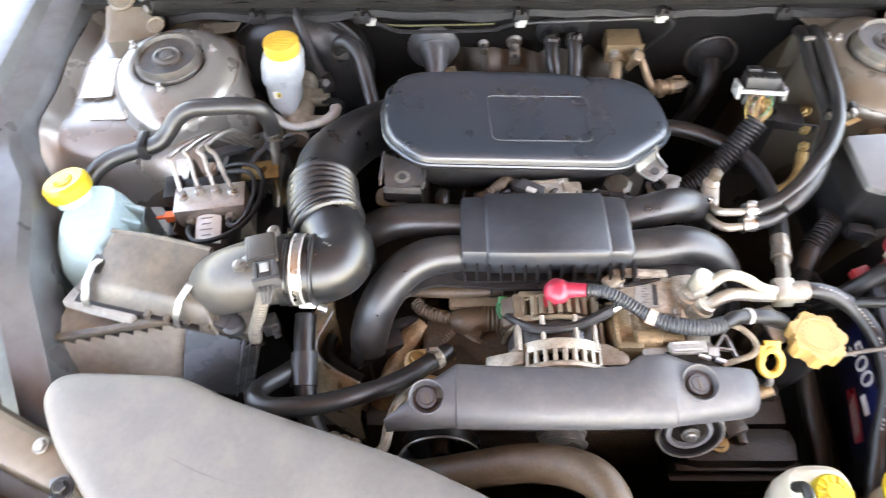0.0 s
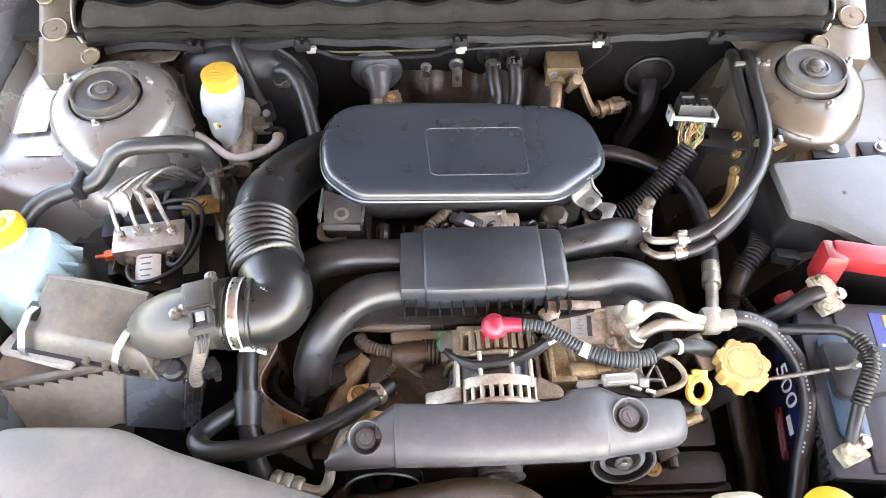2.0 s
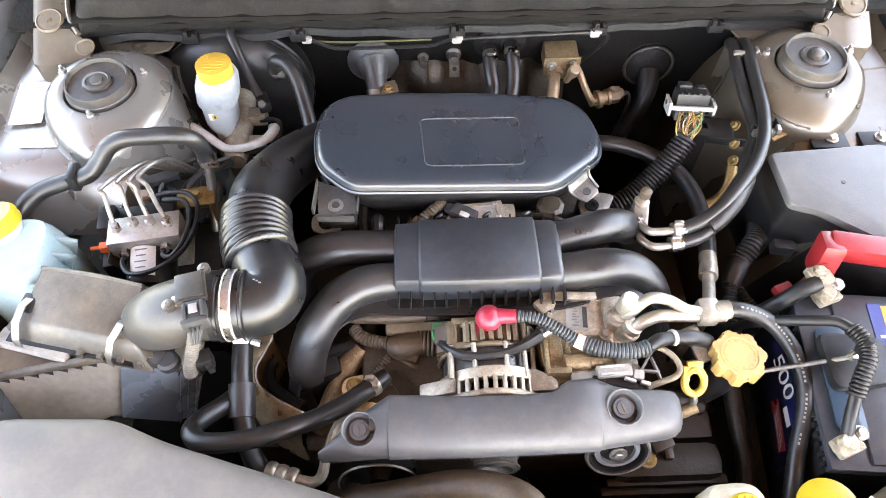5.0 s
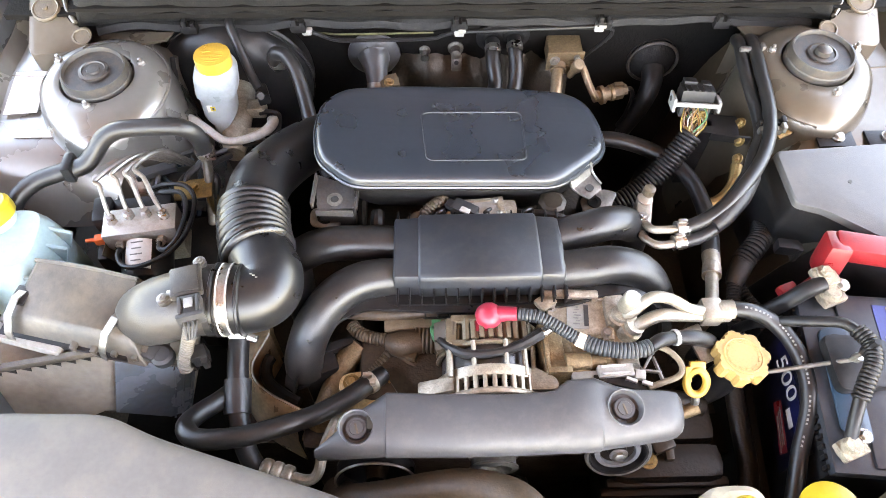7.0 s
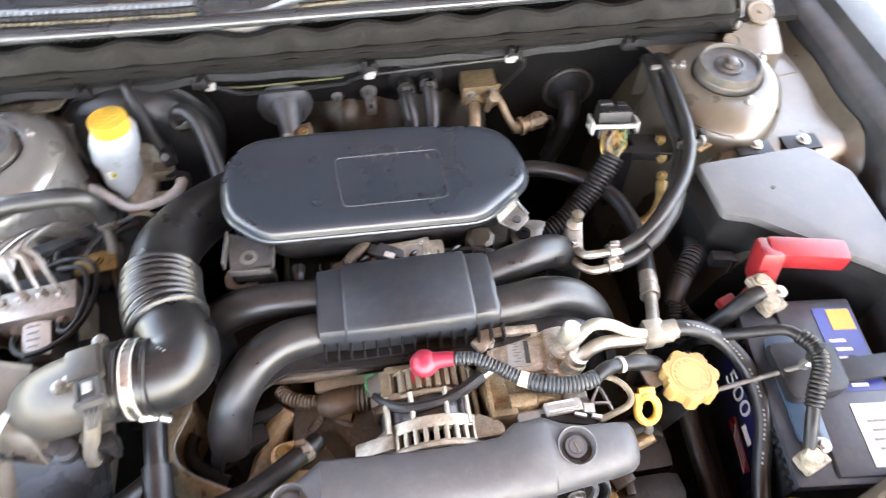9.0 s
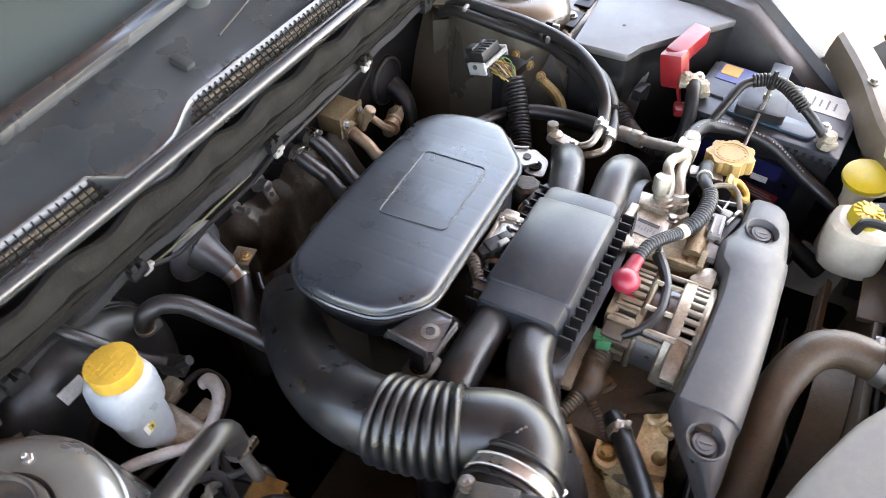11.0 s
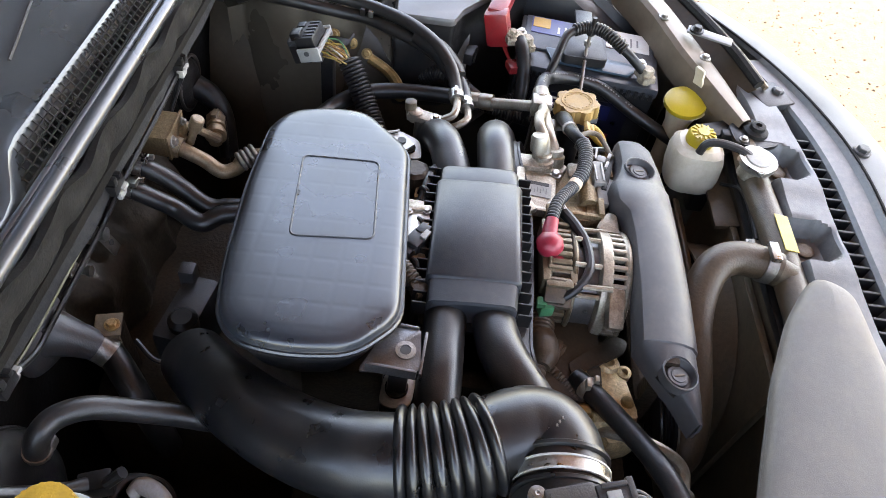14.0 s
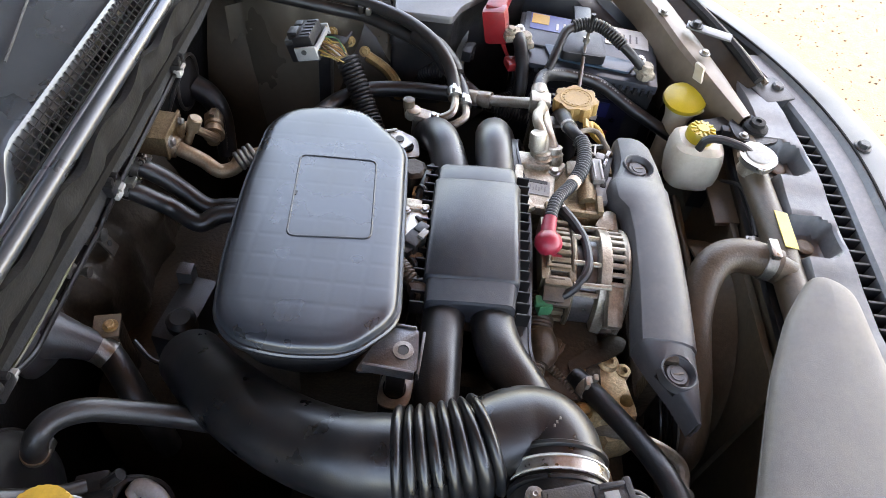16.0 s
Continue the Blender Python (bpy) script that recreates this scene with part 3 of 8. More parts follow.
# strut towers and inner wings
def tower(side, name_label):
    cx = 0.5475 * side if side < 0 else 0.552
    cy = -0.004 if side < 0 else 0.012
    seg = 56
    rows = []
    prof = [(0.05, 0.888), (0.0525, 0.903), (0.055, 0.9075), (0.062, 0.909), (0.078, 0.907), (0.092, 0.9), (0.1, 0.887), (0.104, 0.872), (0.108, 0.85), (0.116, 0.8), (0.13, 0.7), (0.14, 0.55)]
    for r, z in prof:
        row = []
        for s in range(seg):
            a = 2 * math.pi * s / seg
            out, up = math.cos(a) * side, math.sin(a)
            front = max(0, -up) ** 2
            rr = r * (1 + (-0.1 * max(0, out) + 0.22 * front * (1 - max(0, out))) * min(1, max(0, (r - 0.07) / 0.03)))
            zz = z
            if out > 0.15 or up > 0.75:
                zz = max(z, 0.85)
            row.append((cx + rr * math.cos(a), cy + rr * math.sin(a), zz))
        rows.append(row)
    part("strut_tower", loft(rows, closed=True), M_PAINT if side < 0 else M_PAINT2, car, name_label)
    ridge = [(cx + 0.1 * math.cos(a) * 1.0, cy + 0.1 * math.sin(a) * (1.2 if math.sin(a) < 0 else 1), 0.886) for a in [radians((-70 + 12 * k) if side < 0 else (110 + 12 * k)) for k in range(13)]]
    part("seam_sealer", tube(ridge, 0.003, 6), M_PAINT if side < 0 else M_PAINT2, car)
    # apron around the tower
    rows = []
    outer = 0.722 * side
    for j in range(17):
        y = 0.16 - j * 0.022
        row = []
        for i in range(14):
            t = i / 13
            x = outer - side * t * (0.225 if y > -0.1 else 0.225 + 0.05 * min(1, (-0.1 - y) * 20))
            z = 0.868 + 0.003 * math.sin(y * 40) * (1 - t)
            if t > 0.85:
                z -= (t - 0.85) ** 1.6 * 0.7
            if y < -0.115:
                z -= min(0.16, (-0.115 - y) ** 1.35 * 2.6)
            if t < 0.05:
                z += 0.02
            row.append((x, y, z))
        rows.append(row)
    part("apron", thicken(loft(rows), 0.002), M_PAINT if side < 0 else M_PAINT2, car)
    rows = []
    for j in range(12):
        y = 0.16 - j * 0.04
        rows.append([(side * x, y, z) for x, z in ((0.5, 0.845), (0.485, 0.82), (0.462, 0.78), (0.44, 0.72), (0.42, 0.6), (0.4, 0.4))])
    part("inner_wing", thicken(loft(rows), 0.002), M_DUSTY, car, "painted inner wing, brown with dust and painted-in shade")
    top = 0.93 if side > 0 else 0.925
    dish = [(0.05, 0.89), (0.051, top - 0.016), (0.0505, top - 0.014), (0.0495, top - 0.013), (0.048, top - 0.003), (0.047, top), (0.0445, top), (0.043, top - 0.004), (0.0425, top - 0.0065)]
    dish += [(0.023, top - 0.007), (0.0225, top - 0.004), (0.019, top - 0.003), (0.018, top - 0.005), (0.0125, top - 0.005), (0.0115, top + 0.002), (0.007, top + 0.0045), (0, top + 0.005)] if side > 0 else [(0.022, top - 0.007), (0.0215, top - 0.003), (0.017, top - 0.002), (0.0155, top - 0.004), (0.01, top - 0.004), (0.009, top - 0.001), (0, top)]
    part("strut_cap", lathe(dish, (cx, cy, 0), seg=56), M_CAP, car, "round black strut mount cap")
    for x, y in ((-0.612, 0.031), (-0.486, 0.022), (-0.547, -0.066)) if side < 0 else ((0.488, 0.036), (0.559, -0.056), (0.622, 0.04)):
        part("strut_nut", join(bolt((x, y, 0.905), r=0.006, h=0.007, washer=0.0085), lathe([(0.003, 0.91), (0.003, 0.919), (0.002, 0.92)], (x, y, 0), seg=8)), M_STEEL, car)


tower(-1, "champagne painted strut tower with seam sealer")
tower(1, "champagne painted strut tower, shade and dust in its colour")

# inner wing walls, fender lips and lower closing panels
for s in (-1, 1):
    x = 0.668 * s
    rows = []
    for j in range(24):
        y = 0.25 - j * 0.05
        d = max(0, -0.4 - y) * 0.6
        nar = -0.055 * min(1, max(0, (y + 0.25) / 0.08)) if y > -0.25 else min(0.2, (-0.25 - y) * 0.30)
        # sides carried unseen down to the ground to keep light out from below
        rows.append([(x - s * nar, y, 0.55), (x - s * nar, y, 0.87 - d), (x + s * (0.008 - nar), y, 0.905 - d), (x + s * (0.02 - nar), y, 0.915 - d), (x + s * (0.05 - nar), y, 0.918 - d), (x + s * (0.06 - nar), y, 0.935 - d), (x + s * (0.105 - nar), y, 0.942 - d), (x + s * (0.13 - nar), y, 0.93 - d), (x + s * (0.16 - nar * 0.8), y, 0.88 - d), (x + s * (0.19 - nar * 0.6), y, 0.7), (x + s * (0.2 - nar * 0.5), y, 0.0)])
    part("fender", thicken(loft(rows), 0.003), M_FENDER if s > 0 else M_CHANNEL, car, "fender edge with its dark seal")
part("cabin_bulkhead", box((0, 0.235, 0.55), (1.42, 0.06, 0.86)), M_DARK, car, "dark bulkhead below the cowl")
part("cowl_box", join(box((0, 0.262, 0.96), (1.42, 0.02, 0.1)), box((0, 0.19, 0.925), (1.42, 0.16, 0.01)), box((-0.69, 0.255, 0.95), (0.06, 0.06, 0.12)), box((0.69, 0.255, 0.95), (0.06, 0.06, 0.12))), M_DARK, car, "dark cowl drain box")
# solid block added to give the cabin's gloom behind the windscreen base
part("cabin_floor", box((0, 1.3, 0.55), (1.5, 2.1, 0.86)), M_DARK, car, "solid dark block standing in for the unlit cabin")
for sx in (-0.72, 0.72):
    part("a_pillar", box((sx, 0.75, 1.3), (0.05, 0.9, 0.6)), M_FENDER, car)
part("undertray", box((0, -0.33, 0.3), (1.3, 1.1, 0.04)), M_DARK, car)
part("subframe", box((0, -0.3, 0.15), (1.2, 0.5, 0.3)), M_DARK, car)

# painted cowl corners with their plugs and pressed edges
for s in (-1, 1):
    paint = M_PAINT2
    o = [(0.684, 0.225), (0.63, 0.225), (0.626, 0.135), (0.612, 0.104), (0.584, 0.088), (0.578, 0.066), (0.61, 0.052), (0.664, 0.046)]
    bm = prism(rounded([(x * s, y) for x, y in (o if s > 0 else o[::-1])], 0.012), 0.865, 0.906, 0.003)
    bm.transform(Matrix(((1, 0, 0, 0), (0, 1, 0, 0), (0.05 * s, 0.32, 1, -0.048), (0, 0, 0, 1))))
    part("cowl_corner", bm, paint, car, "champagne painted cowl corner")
    rise = lambda x, y: 0.9065 + 0.05 * abs(x) + 0.32 * y - 0.048
    for x, y, r in ((0.646, 0.122, 0.022), (0.668, 0.178, 0.014)):
        part("body_plug", lathe([(r, 0), (r * 1.02, 0.003), (r * 0.9, 0.005), (r * 0.8, 0.0035), (r * 0.2, 0.004), (r * 0.16, 0.0065), (0, 0.007)], (x * s, y, rise(x, y)), (0, -0.3, 1), 28), M_SHROUD, car, "grimy round rubber body plug")
    part("pressed_hole", lathe([(0.015, 0), (0.0155, 0.0012), (0.0125, 0.002), (0.0105, -0.001), (0, -0.001)], (0.588 * s, 0.079, rise(0.588, 0.079)), (0, -0.3, 1), 24), M_SHROUD, car)
    ridge = [(0.628, 0.215), (0.624, 0.16), (0.616, 0.125), (0.6, 0.1)]
    part("corner_ridge", tube([(x * s, y, rise(x, y)) for x, y in ridge], 0.004, 8), paint, car)
    ledge = [(0.575, 0.062), (0.53, 0.085), (0.47, 0.098), (0.462, 0.118), (0.575, 0.115)]
    part("tower_ledge", prism([(x * s, y) for x, y in (ledge if s > 0 else ledge[::-1])], 0.884, 0.888, 0.001), paint, car)
    part("corner_seam", tube([(0.705 * s, 0.04, 0.8695), (0.66 * s, 0.036, 0.8695), (0.625 * s, 0.044, 0.8695), (0.6 * s, 0.056, 0.872)], 0.0022, 6), M_SHROUD, car)

# ---- engine block, below everything ----
engine = thing("engine_block", (0, -0.3, 0.32), "grimy flat-four engine with brown oily castings", "engine")
part("crankcase", box((0.02, -0.3, 0.56), (0.34, 0.36, 0.48), 0.02), M_BLOCK, engine)
for s in (-1, 1):
    part("cylinder_head", box((0.02 + 0.27 * s, -0.3, 0.52), (0.2, 0.36, 0.2), 0.02), M_BLOCK, engine)
part("block_top", join(box((0.0, -0.33, 0.765), (0.3, 0.16, 0.07), 0.02), box((-0.06, -0.405, 0.75), (0.1, 0.03, 0.05), 0.012, rz=8), box((0.08, -0.41, 0.74), (0.12, 0.04, 0.05), 0.012, rz=-6), lathe([(0.03, 0), (0.03, 0.04), (0.024, 0.046)], (-0.06, -0.44, 0.72), (0, 0, 1), 20)), M_BLOCK, engine)
part("timing_cover", box((0.02, -0.5, 0.55), (0.5, 0.04, 0.36), 0.015), M_BLOCK, engine)
part("gearbox", box((0.0, 0.0, 0.5), (0.36, 0.3, 0.36), 0.05), M_BLOCK, engine)

# ---- intake resonator on top of the engine ----
TILT = Matrix(((1, 0, 0, 0), (0, 1, 0, 0), (-0.115, -0.05, 1, 0), (0, 0, 0, 1)))  # leans: higher at one end
RIM = [(0.128, -0.214), (0.206, -0.146), (0.207, -0.095), (0.193, -0.045), (0.158, -0.024), (0.03, -0.026), (-0.1, -0.038), (-0.176, -0.052), (-0.204, -0.08), (-0.212, -0.13), (-0.205, -0.192), (-0.158, -0.234)]


def ring_in(pts, d):
    c = Vector((0.0, -0.13))
    out = []
    for p in pts:
        v = Vector(p) - c
        q = Vector((v.x * (1 - d / 0.21), v.y * (1 - d / 0.1)))
        out.append(tuple(c + q))
    return out


def cover_mesh(levels, outline):
    bm = bmesh.new()
    rings = []
    for d, z in levels:
        rings.append([bm.verts.new((x, y, z)) for x, y in ring_in(outline, d)])
    k = len(outline)
    for a, b in zip(rings, rings[1:]):
        for i in range(k):
            bm.faces.new((a[i], a[(i + 1) % k], b[(i + 1) % k], b[i]))
    bm.faces.new(rings[0][::-1])
    bm.faces.new(rings[-1])
    bm.transform(Matrix.Translation((0, 0, 0.8935)) @ TILT)
    return bm


rim = rounded(RIM, 0.022, 5)
resonator = thing("intake_resonator", (0, -0.13, 0.82), "satin black plastic intake resonator box with a blank label recess", "engine cover")
part("lid", cover_mesh([(0.0, 0.0), (-0.0006, 0.0025), (0.0008, 0.0045), (0.0028, 0.0048), (0.0034, 0.006), (0.0045, 0.0105), (0.0068, 0.0138), (0.0105, 0.0158), (0.016, 0.0168), (0.03, 0.0174), (0.06, 0.0178)], rim), M_LID, resonator)
part("body", cover_mesh([(0.03, -0.075), (0.022, -0.06), (0.012, -0.03), (0.006, -0.012), (0.006, -0.0045), (0.0, -0.0035), (0.0, -0.0008)], rim), M_BLACK, resonator)
# recessed label outline
lab = rounded([(-0.062, -0.1), (0.083, -0.085), (0.084, -0.178), (-0.055, -0.19)], 0.01, 5)
lz = lambda x, y: 0.8935 - 0.115 * x - 0.05 * y + 0.0179
pts = [(x, y, lz(x, y) + 0.0002) for x, y in lab]
part("label_groove", tube(pts + [pts[0]], 0.0011, 8, smooth_path=False), M_COVER, resonator)
part("label_notch", box((0.01, -0.0945, lz(0.01, -0.0945)), (0.007, 0.003, 0.0016), ry=6.5), M_INK, resonator)


part("bracket", join(prism(rounded([(-0.207, -0.196), (-0.153, -0.22), (-0.15, -0.253), (-0.2, -0.257)], 0.006), 0.906, 0.909, 0.0008), box((-0.2055, -0.228, 0.914), (0.003, 0.05, 0.014), 0.001, rz=-4), box((-0.1495, -0.238, 0.904), (0.003, 0.026, 0.014), 0.001, rz=-4), box((-0.178, -0.258, 0.904), (0.05, 0.003, 0.012), 0.001, rz=-3)), M_STATOR, resonator, "pressed steel bracket with turned-up sides")
part("bolt_hole", lathe([(0.0105, 0), (0.0105, 0.0015), (0.0058, 0.0018), (0.0058, 0.0004), (0, 0.0003)], (-0.178, -0.24, 0.909), seg=20), M_PIPE, resonator)
part("bolt_eye", lathe([(0.0055, 0), (0.0055, 0.0011), (0, 0.0011)], (-0.178, -0.24, 0.909), seg=16), M_INK, resonator)
part("bracket_leg", box((-0.178, -0.236, 0.875), (0.05, 0.02, 0.062), 0.004), M_BLACK, resonator)
E1, N1 = Vector((0.753, 0.657, 0)), Vector((0.657, -0.753, 0))
foot = Vector((0.163, -0.184, 0))
rows = [[tuple(foot + N1 * n + E1 * e + Vector((0, 0, z))) for e in (-w, -w * 0.5, w * 0.5, w)] for n, z, w in ((-0.006, 0.893, 0.022), (-0.002, 0.886, 0.022), (0.002, 0.876, 0.021), (0.005, 0.8715, 0.02), (0.01, 0.8705, 0.019), (0.026, 0.87, 0.016), (0.031, 0.8685, 0.013))]
part("bracket", thicken(loft(rows), 0.0025), M_PIPE, resonator, "bent bright steel foot with a bolt hole")
part("bolt_eye", lathe([(0.006, 0), (0.006, 0.0032), (0, 0.0032)], tuple(foot + N1 * 0.019 + Vector((0, 0, 0.869))), seg=16), M_INK, resonator)
for e in (-0.021, 0.021):
    part("bracket_edge", tube([tuple(foot + N1 * n + E1 * (e * k) + Vector((0, 0, z))) for n, z, k in ((-0.003, 0.891, 1.05), (0.004, 0.877, 1.02), (0.012, 0.8735, 0.95), (0.026, 0.8725, 0.8))], 0.0018, 6), M_PIPE, resonator)

# ---- intake manifold with its four runners ----
manifold = thing("intake_manifold", (0.01, -0.31, 0.8), "black moulded intake manifold with ribbed edge and curved runners", "manifold")
sec = lambda x, o: [(x, -0.2545 - o, 0.86), (x, -0.2545 - o, 0.8835), (x, -0.256 - o, 0.8885), (x, -0.2605 - o, 0.8915), (x, -0.308, 0.8965), (x, -0.3475 + o, 0.8985), (x, -0.3535 + o, 0.8965), (x, -0.3575 + o, 0.8905), (x, -0.3595 + o, 0.858)]
rows = []
for x, o in ((-0.1, 0.006), (-0.098, 0.002), (-0.068, 0.001), (-0.0665, -0.001), (-0.064, -0.0025), (0.0865, -0.0025), (0.089, -0.001), (0.0905, 0.001), (0.114, 0.002), (0.119, 0.004), (0.122, 0.009)):
    rows.append([(p[0], p[1], p[2] - o * 0.8) for p in sec(x, o)])
bm = loft(rows)
for e in (rows[0], rows[-1]):
    bm.faces.new([bm.verts.new(p) for p in e])
part("cover", bm, M_COVER, manifold)
# front flange, ribs and box below
part("flange", prism(rounded([(-0.112, -0.25), (-0.112, -0.372), (0.135, -0.372), (0.135, -0.25)], 0.012), 0.852, 0.858, 0.001), M_BLACK, manifold)
rib = box((0, 0, 0), (0.0022, 0.016, 0.022), 0.0005)
rib_me = finish("flange_rib", rib, M_BLACK, 0)
for i in range(15):
    ob = new("flange_rib", rib_me)
    ob.parent = manifold
    ob.location = Vector((-0.095 + i * 0.0155, -0.3665, 0.868)) - ORIGIN[manifold.name]
    ob = new("flange_rib", rib_me)
    ob.parent = manifold
    ob.location = Vector((-0.095 + i * 0.0155, -0.2475, 0.868)) - ORIGIN[manifold.name]
part("chamber", box((0.02, -0.318, 0.815), (0.175, 0.1, 0.08), 0.008), M_BLACK, manifold)
grid = [box((-0.06 + i * 0.0165, -0.37, 0.82), (0.002, 0.008, 0.06)) for i in range(11)] + [box((0.022, -0.37, 0.802 + j * 0.018), (0.17, 0.008, 0.002)) for j in range(3)]
part("chamber_ribs", join(*grid), M_BLACK, manifold, smooth=0)
R = 0.0255
part("runner", tube([(-0.085, -0.332, 0.862), (-0.12, -0.337, 0.867), (-0.15, -0.347, 0.87), (-0.178, -0.366, 0.866), (-0.204, -0.394, 0.845), (-0.219, -0.419, 0.812), (-0.222, -0.43, 0.785)], [0.024, R, R, R, R, R, 0.025], 20), M_RUNNER, manifold)
part("runner_base", join(box((-0.205, -0.418, 0.72), (0.05, 0.046, 0.15), 0.008, rz=20), box((-0.18, -0.4, 0.74), (0.05, 0.012, 0.12), 0.003, rz=20), box((-0.215, -0.44, 0.772), (0.05, 0.01, 0.012), 0.003, rz=20)), M_BLACK, manifold)
part("runner", tube([(-0.085, -0.28, 0.86), (-0.13, -0.279, 0.862), (-0.18, -0.279, 0.862), (-0.22, -0.28, 0.845), (-0.245, -0.282, 0.80), (-0.25, -0.285, 0.62)], R * 0.95, 18), M_RUNNER, manifold)
part("runner", tube([(0.1, -0.33, 0.864), (0.15, -0.329, 0.871), (0.19, -0.326, 0.872), (0.228, -0.328, 0.855), (0.254, -0.34, 0.82), (0.262, -0.352, 0.77), (0.262, -0.36, 0.62)], R, 18), M_RUNNER, manifold)
part("runner", tube([(0.1, -0.279, 0.862), (0.15, -0.268, 0.866), (0.19, -0.256, 0.865), (0.225, -0.243, 0.845), (0.245, -0.235, 0.8), (0.25, -0.235, 0.62)], R * 0.95, 18), M_RUNNER, manifold)
# moulded flange that follows the outer runners below the cover
LIP = spline([(-0.236, -0.456, 0.775), (-0.227, -0.446, 0.806), (-0.203, -0.419, 0.838), (-0.172, -0.392, 0.854), (-0.14, -0.379, 0.859), (-0.11, -0.376, 0.856), (-0.03, -0.379, 0.851), (0.06, -0.379, 0.851), (0.13, -0.373, 0.855), (0.17, -0.364, 0.859), (0.21, -0.36, 0.856), (0.243, -0.366, 0.838), (0.262, -0.38, 0.802), (0.266, -0.388, 0.77)], 6)
rows = []
for k, p in enumerate(LIP):
    d = (LIP[min(k + 1, len(LIP) - 1)] - LIP[max(k - 1, 0)]).normalized()
    w = Vector((d.y, -d.x, 0)).normalized()
    u = d.cross(w).normalized()
    u = -u if u.z < 0 else u
    rows.append([tuple(p - 0.016 * w - 0.002 * u), tuple(p - 0.016 * w + 0.002 * u), tuple(p + 0.001 * u), tuple(p + 0.003 * u), tuple(p + 0.003 * w + 0.003 * u), tuple(p + 0.003 * w - 0.003 * u)])
part("runner_flange", loft(rows, closed=True, caps=True), M_RUNNER, manifold)

for x in (-0.045, 0.02, 0.075):
    ip = thing("injector_plug", (x, -0.245, 0.835), "small black wiring plug beside the intake manifold", "connector", "injector plugs")
    part("body", join(box((x, -0.243, 0.852), (0.014, 0.012, 0.022), 0.002), box((x, -0.243, 0.866), (0.01, 0.009, 0.008), 0.0015)), M_BLACK, ip)
    part("latch", box((x + 0.004, -0.2365, 0.864), (0.006, 0.003, 0.012), 0.0008), M_INK, ip)
    part("lead", tube([(x, -0.243, 0.868), (x + 0.006, -0.24, 0.877), (x + 0.014, -0.234, 0.872), (x + 0.02, -0.23, 0.85)], 0.003, 8), M_RUBBER, ip)

# metal tab beside the manifold
tab = thing("lifting_tab", (-0.2, -0.236, 0.84), "grey metal lifting tab with a hole beside the resonator", "bracket")
part("plate", prism(rounded([(-0.218, -0.252), (-0.175, -0.256), (-0.175, -0.222), (-0.218, -0.219)], 0.014, 5), 0.861, 0.864, 0.0008), M_PIPE, tab)
part("boss", lathe([(0.012, 0), (0.012, 0.004), (0.006, 0.0045), (0.006, 0.001), (0, 0.001)], (-0.196, -0.236, 0.864), seg=20), M_DARK, tab)
part("leg", box((-0.19, -0.23, 0.82), (0.03, 0.02, 0.085), 0.004), M_BLACK, tab)

# throttle body between the covers
throttle = thing("throttle_body", (0.0, -0.24, 0.83), "cast aluminium throttle body with black connectors", "throttle body")
part("casting", join(box((0.02, -0.232, 0.858), (0.1, 0.035, 0.026), 0.006), lathe([(0.02, 0), (0.02, 0.04)], (0.0, -0.235, 0.82), seg=20)), M_ALU, throttle)
part("cover_plate", prism(rounded([(-0.012, -0.222), (0.05, -0.218), (0.055, -0.247), (0.005, -0.25)], 0.005), 0.868, 0.876, 0.0025), M_BRIGHT, throttle, "bright aluminium cover plate")
part("cover_ridge", join(box((0.047, -0.233, 0.874), (0.01, 0.034, 0.012), 0.003, rz=6), box((0.019, -0.221, 0.876), (0.06, 0.005, 0.004), 0.0015, rz=4)), M_ALU, throttle)
for x, y in ((0.04, -0.222), (0.044, -0.244), (-0.004, -0.228)):
    part("screw", bolt((x, y, 0.877), r=0.0035, h=0.004), M_STEEL, throttle)
part("connector", join(box((-0.008, -0.236, 0.878), (0.026, 0.02, 0.018), 0.003, rz=-30), box((0.006, -0.243, 0.882), (0.016, 0.014, 0.014), 0.002, rz=-30), box((-0.022, -0.228, 0.876), (0.014, 0.014, 0.012), 0.002, rz=-30)), M_FENDER, throttle)
part("connector_clip", box((-0.004, -0.246, 0.888), (0.014, 0.008, 0.004), 0.001, rz=-30), M_WPLAST, throttle)
part("conduit", ribbed([(-0.065, -0.245, 0.868), (-0.055, -0.235, 0.874), (-0.04, -0.222, 0.875), (-0.03, -0.205, 0.868)], 0.0085, 0.0016, 0.0045, 12), M_BROWN, throttle)
part("injector_plug", join(box((-0.07, -0.249, 0.866), (0.02, 0.022, 0.02), 0.004, rz=35), box((-0.075, -0.258, 0.862), (0.012, 0.012, 0.012), 0.002, rz=35)), M_BROWN, throttle)
part("gasket_plate", prism(rounded([(0.085, -0.225), (0.125, -0.228), (0.12, -0.245), (0.085, -0.242)], 0.004), 0.852, 0.858), M_CAST, throttle)
part("vacuum_hose", tube([(-0.05, -0.225, 0.86), (-0.065, -0.245, 0.862), (-0.075, -0.25, 0.85), (-0.08, -0.245, 0.8)], 0.009, 10), M_RUBBER, throttle)
part("vacuum_hose", tube([(-0.125, -0.225, 0.855), (-0.125, -0.24, 0.855), (-0.125, -0.25, 0.84), (-0.125, -0.25, 0.79)], 0.01, 10), M_RUBBER, throttle)
part("coolant_hose", tube([(0.07, -0.235, 0.865), (0.11, -0.242, 0.87), (0.14, -0.25, 0.86), (0.15, -0.255, 0.8)], 0.006, 10), M_RUBBER, throttle)
part("bolt_cover", lathe([(0.02, 0.83), (0.02, 0.872), (0.014, 0.876)], (0.12, -0.222, 0), seg=8), M_HEAT, throttle)

